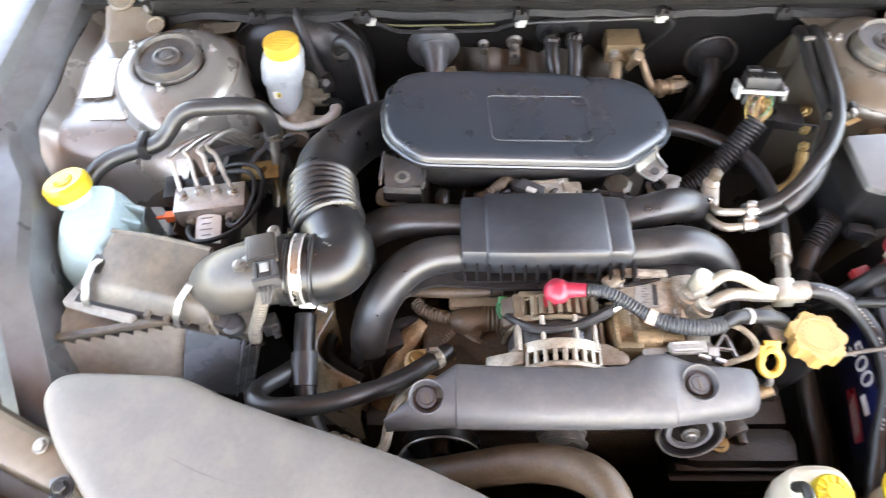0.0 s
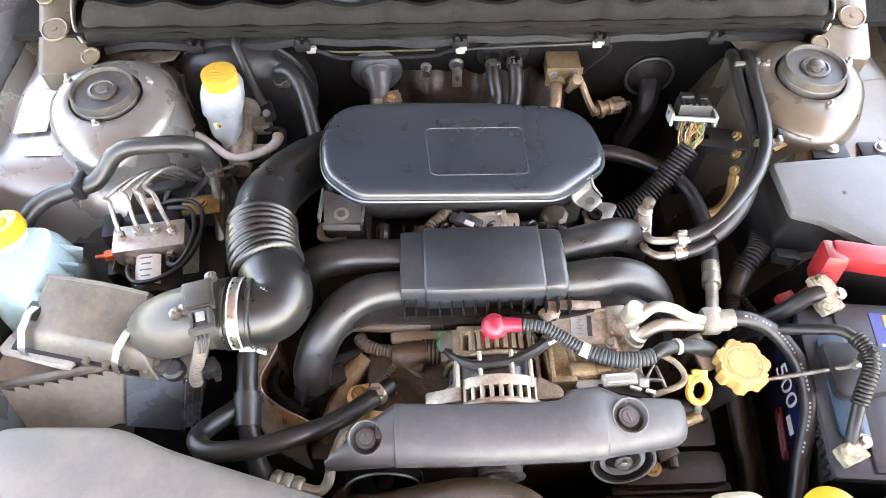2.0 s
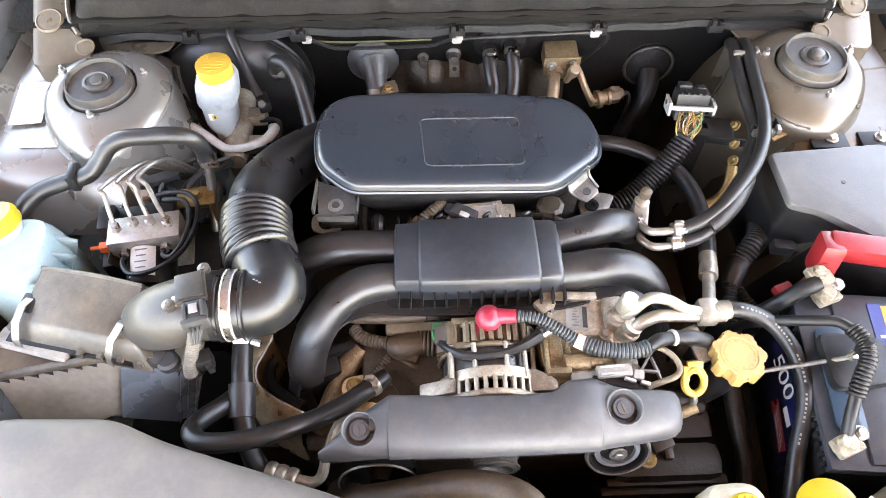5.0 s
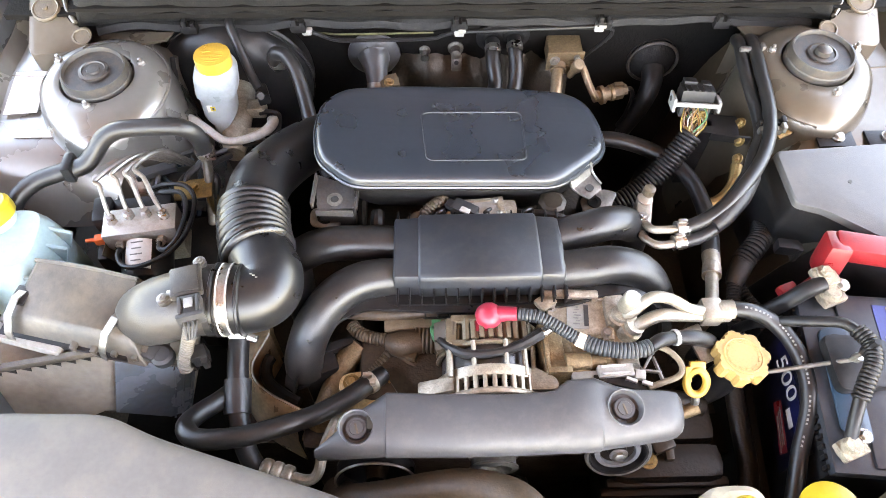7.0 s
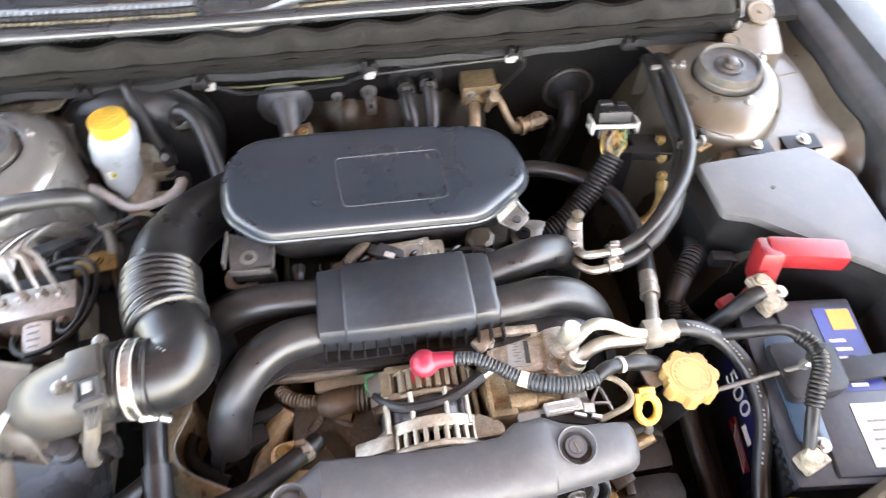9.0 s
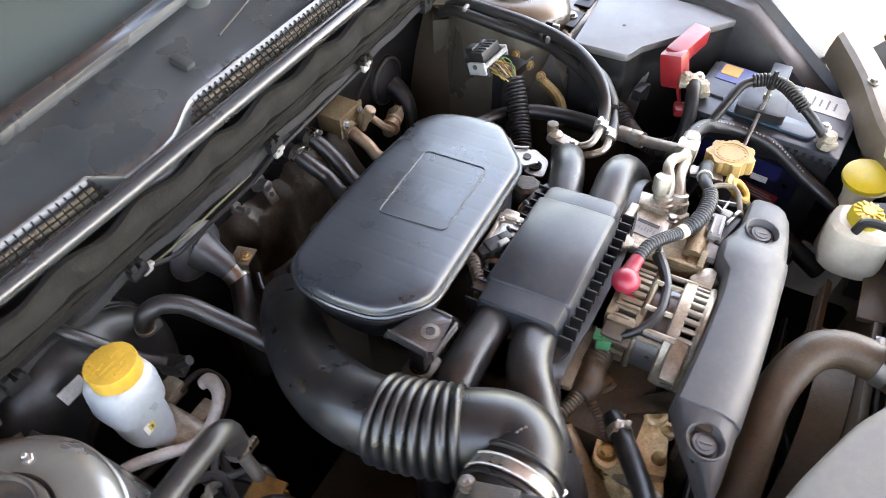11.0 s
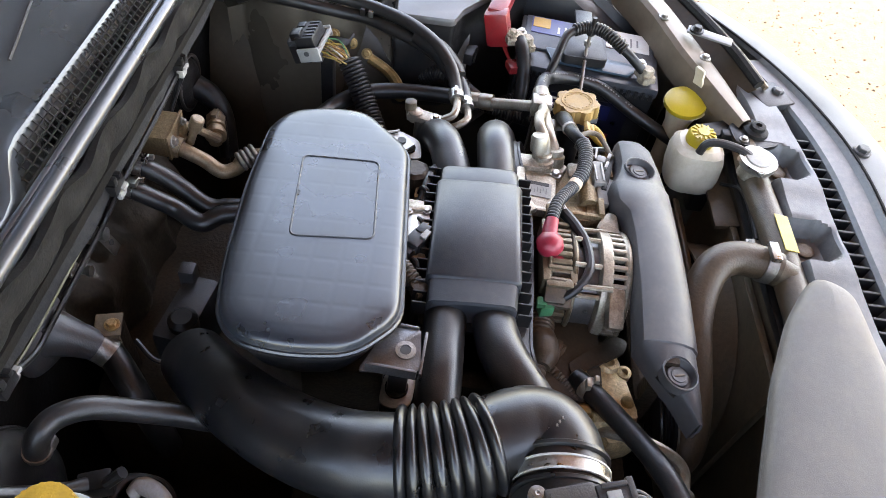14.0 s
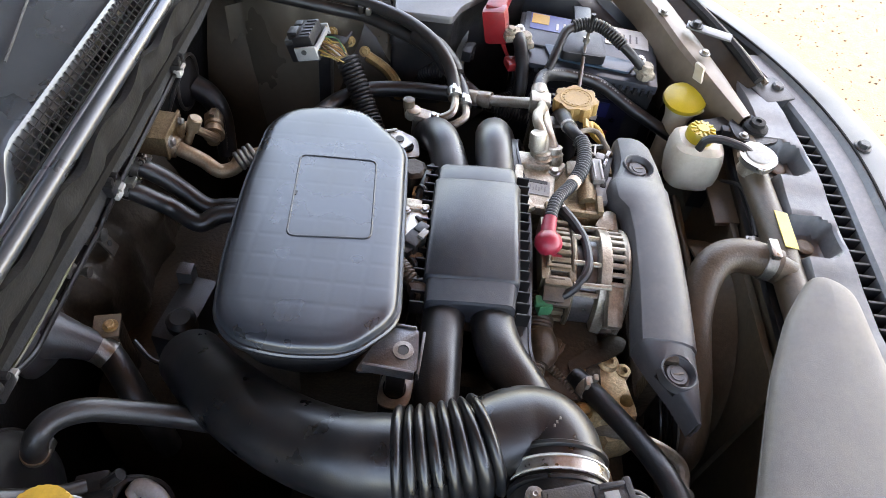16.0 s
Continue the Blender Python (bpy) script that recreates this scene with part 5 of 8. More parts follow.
part("terminal_boot", join(lathe([(0.012, -0.01), (0.0165, -0.003), (0.0175, 0.003), (0.015, 0.01), (0.008, 0.0155), (0, 0.017)], (0.02, -0.398, 0.872), (0, 0, 1), 22), tube([(0.022, -0.397, 0.874), (0.04, -0.398, 0.878), (0.055, -0.4, 0.881)], [0.012, 0.0095, 0.0085], 14), box((0.012, -0.407, 0.862), (0.024, 0.02, 0.014), 0.004)), M_CRIMSON, alt, "red rubber terminal boot")
part("plug", join(box((-0.043, -0.4, 0.832), (0.02, 0.018, 0.018), 0.003, rz=15), box((-0.046, -0.393, 0.842), (0.012, 0.01, 0.008), 0.001)), M_GREEN, alt, "green wiring plug")

# ---- wiring loom across the alternator ----
loom = thing("wiring_loom", (0.15, -0.43, 0.84), "grey corrugated wiring loom with beige tape", "cable")
part("conduit", ribbed([(0.056, -0.4, 0.881), (0.08, -0.406, 0.884), (0.1, -0.416, 0.881), (0.12, -0.428, 0.876), (0.135, -0.436, 0.873)], 0.0085, 0.0018, 0.0045, 12), M_FENDER, loom)
part("tape_wrap", tube([(0.127, -0.432, 0.874), (0.139, -0.438, 0.873)], 0.0095, 14), M_TAPE, loom, "beige cloth tape wrap")
part("conduit", ribbed([(0.137, -0.437, 0.873), (0.155, -0.446, 0.876), (0.18, -0.451, 0.878), (0.2, -0.451, 0.879), (0.215, -0.447, 0.88)], 0.0105, 0.002, 0.0045, 12), M_FENDER, loom)
part("sleeve", tube([(0.213, -0.448, 0.88), (0.23, -0.438, 0.878), (0.25, -0.432, 0.872)], [0.008, 0.009, 0.0085], 12), M_BLACK, loom)
part("sleeve", tube([(0.252, -0.432, 0.872), (0.275, -0.43, 0.866), (0.3, -0.428, 0.85), (0.31, -0.42, 0.82), (0.315, -0.4, 0.74)], [0.0085, 0.0105, 0.01, 0.009, 0.009], 12), M_BLACK, loom)
part("cable_tie", tube([(0.247, -0.433, 0.873), (0.252, -0.432, 0.872)], 0.0105, 12), M_WPLAST, loom)
part("connector", join(box((0.171, -0.4715, 0.862), (0.044, 0.016, 0.012), 0.002, rz=3), box((0.2, -0.4775, 0.862), (0.013, 0.012, 0.012), 0.002, rz=-12)), M_TINPLATE, loom, "grey plastic plug")
part("connector_rib", join(box((0.168, -0.4665, 0.869), (0.03, 0.0025, 0.003), 0.0006, rz=3), box((0.17, -0.476, 0.869), (0.034, 0.0025, 0.003), 0.0006, rz=3)), M_PALE, loom)
part("plug_socket", join(box((0.182, -0.486, 0.858), (0.05, 0.012, 0.01), 0.002, rz=-14), box((0.152, -0.48, 0.858), (0.018, 0.008, 0.01), 0.002, rz=-10)), M_BLACK, loom)
part("plug_clip", join(box((0.206, -0.489, 0.866), (0.012, 0.005, 0.006), 0.001, rz=-20), box((0.188, -0.484, 0.866), (0.014, 0.004, 0.006), 0.001, rz=-20)), M_PALE, loom)
part("stay_frame", join(box((0.214, -0.458, 0.862), (0.003, 0.04, 0.006), 0.001, rz=-35), box((0.224, -0.47, 0.862), (0.003, 0.034, 0.006), 0.001, rz=12), box((0.214, -0.472, 0.862), (0.026, 0.003, 0.006), 0.001, rz=-8)), M_PIPE, loom)
part("lead", tube([(0.222, -0.442, 0.872), (0.238, -0.45, 0.872), (0.249, -0.462, 0.87), (0.251, -0.474, 0.868), (0.243, -0.482, 0.866), (0.222, -0.489, 0.865), (0.208, -0.494, 0.864)], 0.0038, 10), M_TAPE2, loom, "taped grey plug lead")
part("lead", tube([(-0.045, -0.41, 0.845), (-0.035, -0.43, 0.858), (-0.01, -0.447, 0.868), (0.03, -0.446, 0.87), (0.06, -0.435, 0.868), (0.085, -0.42, 0.866)], [0.004, 0.0055, 0.006, 0.0055, 0.007, 0.008], 10), M_RUBBER, loom)
part("lead_tip", tube([(0.083, -0.421, 0.866), (0.1, -0.414, 0.868), (0.11, -0.412, 0.868)], [0.007, 0.005, 0.004], 10), M_STEEL, loom)

# ---- air conditioning compressor ----
comp = thing("air_conditioning_compressor", (0.16, -0.42, 0.7), "dirty cast aluminium compressor with a paper label", "compressor")
part("body", join(box((0.155, -0.425, 0.79), (0.1, 0.11, 0.1), 0.012), lathe([(0.052, 0), (0.056, 0.01), (0.056, 0.09)], (0.15, -0.39, 0.785), (0, -1, 0), 28)), M_ALUD, comp)
part("head", join(box((0.14, -0.39, 0.842), (0.075, 0.05, 0.018), 0.004, rz=-4), box((0.11, -0.37, 0.845), (0.02, 0.022, 0.012), 0.004, rz=40), box((0.195, -0.455, 0.825), (0.03, 0.04, 0.04), 0.006)), M_ALU, comp)
part("flange", box((0.185, -0.385, 0.852), (0.026, 0.045, 0.016), 0.004), M_ALU, comp)
part("side_lug", box((0.118, -0.44, 0.83), (0.014, 0.07, 0.04), 0.004, rz=6), M_ALUD, comp)
plate_label = part("paper_label", box((0.137, -0.39, 0.8518), (0.028, 0.036, 0.0008), rz=-5), M_TINPLATE, comp)
part("label_band", box((0.148, -0.39, 0.8524), (0.006, 0.03, 0.0005), rz=-5), M_INK, plate_label)
for i in range(7):
    part("label_line", box((0.134 + 0.0025 * (i % 2), -0.377 - 0.004 * i, 0.8524), (0.009 - 0.002 * (i % 3), 0.0014, 0.0005), rz=-5), M_GREYINK, plate_label, smooth=0)
part("head_rail", join(box((0.128, -0.3625, 0.856), (0.075, 0.012, 0.016), 0.003, rz=-3), box((0.096, -0.372, 0.858), (0.026, 0.02, 0.01), 0.004, rz=35)), M_ALU, comp)
part("side_casting", join(box((0.098, -0.43, 0.822), (0.03, 0.06, 0.07), 0.006, rz=4), box((0.118, -0.462, 0.835), (0.05, 0.02, 0.05), 0.005), lathe([(0.012, 0), (0.012, 0.03), (0.009, 0.032), (0.009, 0.05)], (0.112, -0.457, 0.857), (1, 0.05, 0), 18)), M_ALUD, comp)
part("pipe_flange", join(lathe([(0.015, 0), (0.015, 0.016), (0.0125, 0.018), (0.0125, 0.026)], (0.197, -0.414, 0.843), (0.35, 0.1, 1), 20), lathe([(0.015, 0), (0.015, 0.014), (0.012, 0.016), (0.012, 0.022)], (0.186, -0.398, 0.846), (0.2, 0.15, 1), 20), box((0.192, -0.405, 0.843), (0.032, 0.05, 0.012), 0.004, rz=-25)), M_ALU, comp)
part("cast_ridge", join(box((0.142, -0.364, 0.851), (0.08, 0.008, 0.012), 0.003, rz=-4), box((0.178, -0.395, 0.849), (0.008, 0.06, 0.012), 0.003, rz=-4), box((0.102, -0.392, 0.845), (0.008, 0.05, 0.014), 0.003, rz=-4)), M_ALU, comp)
part("mount_plate", join(box((0.09, -0.447, 0.835), (0.006, 0.05, 0.06), 0.002), box((0.103, -0.47, 0.845), (0.03, 0.008, 0.05), 0.002), lathe([(0.011, 0), (0.011, 0.035), (0.007, 0.037), (0.006, 0.05)], (0.095, -0.462, 0.84), (1, 0, 0), 18)), M_ALUD, comp)
part("field_plug", join(box((0.14, -0.476, 0.856), (0.045, 0.014, 0.01), 0.002, rz=3), box((0.155, -0.488, 0.853), (0.03, 0.012, 0.012), 0.002, rz=-8)), M_TINPLATE, comp)
for x, y in ((0.105, -0.375), (0.172, -0.415), (0.11, -0.41), (0.2, -0.465)):
    part("bolt", bolt((x, y, 0.85), r=0.0055, h=0.006), M_STEEL, comp)
part("clutch_pulley", lathe([(0.05, 0), (0.055, 0.004), (0.055, 0.022), (0.045, 0.024), (0.03, 0.016), (0, 0.016)], (0.15, -0.49, 0.785), (0, -1, 0), 32), M_PIPE, comp)

# ---- compressor pipes ----
pipes = thing("refrigerant_pipes", (0.25, -0.38, 0.8), "dull aluminium refrigerant pipes with a joint block", "pipe")
part("service_port", join(lathe([(0.009, -0.03), (0.009, 0.0), (0.0125, 0.002), (0.0125, 0.022), (0.011, 0.025), (0, 0.0255)], (0.196, -0.388, 0.868), (0.25, 0.1, 1), 18)), M_ALUM, pipes)
part("pipe", tube([(0.19, -0.4, 0.852), (0.205, -0.395, 0.878), (0.225, -0.385, 0.89), (0.25, -0.386, 0.886), (0.275, -0.394, 0.874), (0.3, -0.396, 0.868)], 0.0075, 12), M_ALUM, pipes)
part("pipe", tube([(0.2, -0.42, 0.848), (0.212, -0.41, 0.865), (0.235, -0.402, 0.872), (0.265, -0.4, 0.868), (0.3, -0.398, 0.862)], 0.0085, 12), M_ALUM, pipes)
part("joint_block", join(box((0.305, -0.394, 0.864), (0.026, 0.03, 0.026), 0.004), lathe([(0.014, 0), (0.014, 0.012), (0.0115, 0.014)], (0.316, -0.394, 0.865), (1, 0, 0.05), 16)), M_ALUM, pipes)
part("pipe", tube([(0.305, -0.39, 0.862), (0.318, -0.368, 0.85), (0.33, -0.335, 0.838), (0.337, -0.31, 0.832)], 0.0085, 12), M_ALUM, pipes)
part("crimp_sleeve", tube([(0.333, -0.325, 0.835), (0.338, -0.308, 0.832), (0.3395, -0.303, 0.831), (0.343, -0.286, 0.828)], [0.013, 0.013, 0.0115, 0.0125, 0.0125], 16), M_ALUM, pipes)
part("pipe_stay", box((0.29, -0.43, 0.845), (0.022, 0.05, 0.006), 0.002, rz=20, rx=10), M_PIPE, pipes)
part("stand", box((0.3, -0.395, 0.79), (0.02, 0.02, 0.14), 0.004), M_BLOCK, pipes)

ac = thing("refrigerant_hose", (0.4, -0.47, 0.82), "black rubber refrigerant hose with pale printed lettering", "hose")
AC = [(0.318, -0.393, 0.866), (0.335, -0.393, 0.869), (0.355, -0.396, 0.868), (0.38, -0.404, 0.86), (0.4, -0.422, 0.852), (0.412, -0.448, 0.846), (0.416, -0.478, 0.84), (0.413, -0.508, 0.832), (0.405, -0.535, 0.82), (0.396, -0.56, 0.809), (0.385, -0.6, 0.793), (0.375, -0.64, 0.775), (0.365, -0.68, 0.74)]
ac_tube = part("tube", tube(AC, 0.0105, 14), M_RUBBER, ac)
part("end_sleeve", tube([(0.315, -0.393, 0.866), (0.334, -0.393, 0.869)], 0.0125, 14), M_ALUM, ac)
acp = resample(spline(AC, 10), 0.0055)
for i in range(5, 44):
    if i % 9 in (3, 4) or i >= len(acp) - 2:
        continue
    a, b = acp[i], acp[i + 1]
    d = (b - a).normalized()
    up = Vector((-0.35, -0.1, 0.93))
    n = (up - d * up.dot(d)).normalized()
    side = d.cross(n)
    bm = box((0, 0, 0), (0.0022 + 0.001 * (i % 2), 0.0024, 0.0005))
    bm.transform(Matrix(((d.x, side.x, n.x, a.x + n.x * 0.0105), (d.y, side.y, n.y, a.y + n.y * 0.0105), (d.z, side.z, n.z, a.z + n.z * 0.0105), (0, 0, 0, 1))))
    part("printed_mark", bm, M_GREYINK, ac_tube, smooth=0)

# long pipe behind, running to the sleeve
lp = thing("suction_hose", (0.34, -0.2, 0.78), "dusty black rubber hose curving round the engine", "hose")
part("tube", tube([(0.19, -0.05, 0.8), (0.24, -0.06, 0.815), (0.3, -0.085, 0.815), (0.345, -0.13, 0.813), (0.358, -0.19, 0.815), (0.352, -0.25, 0.822), (0.343, -0.288, 0.828)], 0.0125, 14), M_RUBBER, lp)
part("tail", tube([(0.19, -0.05, 0.8), (0.15, -0.04, 0.78), (0.12, -0.03, 0.7)], 0.0125, 14), M_RUBBER, lp)

# ---- oil filler and dipstick ----
oil = thing("oil_filler_cap", (0.334, -0.453, 0.8), "faded yellow lobed oil filler cap on a black neck", "cap")
bm = bmesh.new()
prof = []
for i in range(84):
    a = 2 * math.pi * i / 84
    lobe = 0.5 + 0.5 * math.cos(7 * a)
    r = 0.0295 + 0.0055 * min(1, max(0, (lobe - 0.28) * 3))
    prof.append((r * math.cos(a), r * math.sin(a)))
capm = Matrix.Translation((0.334, -0.453, 0.852)) @ Matrix.Rotation(radians(-4), 4, "X") @ Matrix.Rotation(radians(4), 4, "Y")
oil_cap = part("cap", prism(prof, -0.013, 0.0085, 0.0025, 3, capm), M_TAN, oil)
ringb = lathe([(0.0255, 0.0075), (0.0255, 0.0094), (0.0235, 0.0097), (0.0225, 0.0086)], seg=36)
ringb.transform(capm)
part("cap_ring", ringb, M_TAN, oil_cap)
for i in range(16):
    a = 2 * math.pi * i / 16
    bm = box((0.0195 * math.cos(a), 0.0195 * math.sin(a), 0.009), (0.0025, 0.004, 0.0012), rz=math.degrees(a))
    bm.transform(capm)
    part("raised_mark", bm, M_TAN, oil_cap, smooth=0)
part("neck", tube([(0.334, -0.453, 0.842), (0.334, -0.455, 0.81), (0.325, -0.455, 0.76), (0.3, -0.45, 0.68)], 0.02, 18), M_BLACK, oil)
dip = thing("oil_dipstick", (0.27, -0.48, 0.76), "yellow plastic dipstick ring handle", "dipstick")
ringp = [(0.273 + 0.0125 * math.cos(a), -0.482 + 0.012 * math.sin(a), 0.848 + 0.010 * math.sin(a)) for a in [2 * math.pi * i / 24 for i in range(25)]]
part("ring", tube(ringp, 0.005, 10, smooth_path=False, caps=False), M_YELLOW, dip)
part("tab", join(box((0.274, -0.466, 0.859), (0.02, 0.014, 0.007), 0.002, rx=35), box((0.262, -0.474, 0.855), (0.008, 0.02, 0.007), 0.002, rx=35)), M_YELLOW, dip)
part("tube", tube([(0.272, -0.492, 0.838), (0.275, -0.5, 0.82), (0.27, -0.5, 0.76), (0.25, -0.49, 0.66)], 0.005, 10), M_PIPE, dip)
part("guide_pipe", tube([(0.235, -0.512, 0.8), (0.265, -0.507, 0.812), (0.28, -0.503, 0.818)], 0.0085, 12), M_ALUD, dip)

# ---- power steering pump and its hose ----
pump = thing("power_steering_pump", (-0.13, -0.45, 0.7), "tan oily cast power steering pump", "pump")
part("body", join(lathe([(0.02, 0), (0.034, 0.004), (0.036, 0.012), (0.036, 0.05), (0.03, 0.06), (0.02, 0.062)], (-0.128, -0.45, 0.75), (0, -1, 0), 28), lathe([(0.03, 0), (0.028, 0.035), (0.024, 0.045)], (-0.16, -0.47, 0.72), (0.2, -0.2, 1), 24), box((-0.124, -0.478, 0.768), (0.082, 0.07, 0.05), 0.012, rz=14), box((-0.152, -0.495, 0.75), (0.06, 0.05, 0.06), 0.014, rz=20)), M_CAST, pump)
part("flange", prism(rounded([(-0.092, -0.437), (-0.112, -0.432), (-0.172, -0.44), (-0.176, -0.462), (-0.15, -0.468), (-0.12, -0.462), (-0.098, -0.462)], 0.009), 0.784, 0.793, 0.002), M_CAST, pump)
part("boss", lathe([(0.015, 0), (0.015, 0.02), (0.012, 0.024), (0.007, 0.024), (0.006, 0.019), (0, 0.019)], (-0.088, -0.484, 0.774), (0.05, -0.1, 1), 18), M_CAST, pump)
part("lug", lathe([(0.009, 0), (0.009, 0.012), (0.005, 0.0125), (0.005, 0.004), (0, 0.004)], (-0.097, -0.505, 0.782), (0, 0, 1), 14), M_CAST, pump)
part("valve", join(lathe([(0.013, 0), (0.013, 0.012), (0.01, 0.013)], (-0.139, -0.5, 0.776), (0.1, -0.3, 1), 6), lathe([(0.008, 0.012), (0.008, 0.02), (0.005, 0.021)], (-0.139, -0.5, 0.776), (0.1, -0.3, 1), 14)), M_ZINC, pump)
part("pulley", lathe([(0.03, -0.004), (0.047, 0), (0.05, 0.001), (0.05, 0.003), (0.0465, 0.0045), (0.05, 0.006), (0.0465, 0.0085), (0.05, 0.01), (0.0465, 0.0125), (0.05, 0.014), (0.0465, 0.0165), (0.05, 0.018), (0.052, 0.02), (0.047, 0.021), (0.044, 0.004), (0.02, 0.002), (0, 0.002)], (-0.126, -0.55, 0.752), (0, -1, 0.2), 40), M_HOSE, pump)
part("pulley_rim", lathe([(0.0505, 0.0195), (0.053, 0.0205), (0.0525, 0.0225), (0.0495, 0.022), (0.0505, 0.0195)], (-0.126, -0.55, 0.752), (0, -1, 0.2), 40), M_PIPE, pump, "worn bright pulley rim")
part("pulley_hub", lathe([(0.016, 0.002), (0.012, 0.016), (0.012, 0.02), (0.007, 0.021), (0.006, 0.016), (0, 0.016)], (-0.126, -0.55, 0.752), (0, -1, 0.2), 24), M_OILY, pump)
for x, y, z, r in ((-0.105, -0.449, 0.793, 0.0085), (-0.158, -0.452, 0.793, 0.0075), (-0.165, -0.46, 0.76, 0.006), (-0.11, -0.505, 0.77, 0.006)):
    part("bolt", bolt((x, y, z), r=r, h=0.008), M_ZINC, pump)
bm = prism(rounded([(-0.118, -0.438), (-0.1, -0.434), (-0.052, -0.492), (-0.058, -0.51), (-0.075, -0.505)], 0.006), -0.003, 0.003, 0.001)
bm.transform(Matrix.Translation((0, 0, 0.8)))
part("arm", bm, M_HEAT, pump)
ps = thing("power_steering_hose", (-0.25, -0.53, 0.8), "black rubber power steering hose looping to the pump", "hose")
part("tube", tube([(-0.119, -0.446, 0.8), (-0.143, -0.465, 0.806), (-0.171, -0.486, 0.811), (-0.2, -0.504, 0.82), (-0.235, -0.52, 0.832), (-0.27, -0.532, 0.838), (-0.305, -0.537, 0.84), (-0.336, -0.534, 0.836), (-0.352, -0.518, 0.828), (-0.345, -0.498, 0.815), (-0.325, -0.475, 0.8), (-0.31, -0.45, 0.78)], 0.0125, 16), M_RUBBER, ps)
part("hose_clip", join(tube([(-0.128, -0.453, 0.802), (-0.136, -0.459, 0.804)], 0.014, 16), box((-0.135, -0.452, 0.818), (0.012, 0.006, 0.012), 0.002), box((-0.128, -0.462, 0.818), (0.008, 0.006, 0.01), 0.002)), M_ALUM, ps)
part("end_plug", lathe([(0.0125, 0), (0.0115, 0.006), (0.006, 0.009), (0, 0.0095)], (-0.119, -0.446, 0.8), (1, 0.75, -0.2), 16), M_RUBBER, ps)
vp = thing("breather_pipe", (-0.3, -0.45, 0.7), "black rubber pipe joined by a plain plastic sleeve", "pipe")
part("upper", tube([(-0.305, -0.4, 0.82), (-0.305, -0.43, 0.81), (-0.303, -0.46, 0.8)], 0.014, 14), M_RUBBER, vp)
part("sleeve", tube([(-0.304, -0.448, 0.803), (-0.302, -0.49, 0.792)], 0.0175, 18), M_FENDER, vp)
part("lower", tube([(-0.302, -0.485, 0.793), (-0.29, -0.53, 0.775), (-0.27, -0.56, 0.76), (-0.25, -0.58, 0.75)], 0.0135, 14), M_RUBBER, vp)
pr = thing("pressure_pipe", (-0.2, -0.57, 0.72), "crimped aluminium sleeve on a bent metal pipe", "pipe")
part("sleeve", ribbed([(-0.268, -0.553, 0.772), (-0.228, -0.566, 0.772)], 0.0135, 0.003, 0.014, 16), M_ALUM, pr)
part("pipe", tube([(-0.232, -0.565, 0.772), (-0.208, -0.57, 0.772), (-0.196, -0.562, 0.778), (-0.19, -0.54, 0.79), (-0.18, -0.51, 0.79), (-0.165, -0.47, 0.77)], 0.007, 10), M_ALUM, pr)

# ---- thermostat and wiring under the manifold ----
low = thing("coolant_crossover", (-0.1, -0.4, 0.72), "brown grimy crossover pipe and wiring below the manifold", "pipe")
part("pipe", tube([(-0.215, -0.5, 0.7), (-0.19, -0.455, 0.745), (-0.172, -0.42, 0.775), (-0.15, -0.395, 0.788)], [0.02, 0.019, 0.017, 0.014], 16), M_ALUD, low)
part("conduit", ribbed([(-0.075, -0.398, 0.805), (-0.05, -0.4, 0.806), (-0.025, -0.4, 0.805), (-0.012, -0.4, 0.804)], 0.018, 0.0035, 0.0052, 18), M_BROWN, low, "brown corrugated wiring conduit")
part("conduit", ribbed([(-0.1, -0.4, 0.806), (-0.13, -0.394, 0.805), (-0.15, -0.385, 0.803), (-0.16, -0.372, 0.8)], 0.0095, 0.002, 0.0045, 12), M_BROWN, low)
part("tape_wrap", join(tube([(-0.112, -0.4, 0.806), (-0.092, -0.404, 0.807), (-0.068, -0.4, 0.806)], [0.011, 0.018, 0.019, 0.017], 14), box((-0.085, -0.415, 0.803), (0.03, 0.02, 0.016), 0.005, rz=-20)), M_BROWN, low)
part("conduit", ribbed([(-0.105, -0.408, 0.802), (-0.12, -0.425, 0.797), (-0.142, -0.445, 0.79), (-0.165, -0.468, 0.775)], 0.0065, 0.0014, 0.0042, 10), M_BROWN, low)
part("branch", tube([(-0.1, -0.408, 0.802), (-0.085, -0.422, 0.797), (-0.066, -0.437, 0.79), (-0.05, -0.446, 0.784), (-0.03, -0.456, 0.775)], 0.0075, 10), M_BROWN, low)
part("conduit", ribbed([(-0.052, -0.445, 0.785), (-0.035, -0.454, 0.778), (-0.02, -0.462, 0.77)], 0.0095, 0.0018, 0.0045, 12), M_BROWN, low)
part("loom_cover", box((-0.066, -0.378, 0.812), (0.1, 0.02, 0.012), 0.0055, rz=1), M_TAPE2, low, "pale brown taped loom cover")
part("heater_hose", tube([(-0.19, -0.35, 0.8), (-0.15, -0.362, 0.816), (-0.1, -0.366, 0.82), (-0.03, -0.362, 0.82)], 0.009, 12), M_BROWN, low)
part("connector", join(box((-0.055, -0.428, 0.79), (0.014, 0.022, 0.016), 0.003, rz=15), box((-0.05, -0.442, 0.786), (0.01, 0.012, 0.01), 0.002)), M_INK, low)
part("stay", box((-0.13, -0.42, 0.74), (0.03, 0.03, 0.07), 0.006), M_BLOCK, low)
for x, y in ((-0.145, -0.385), (-0.03, -0.43)):
    part("cable_tie", box((x, y, 0.8), (0.012, 0.006, 0.007), 0.001, rz=20), M_TAPE2, low)
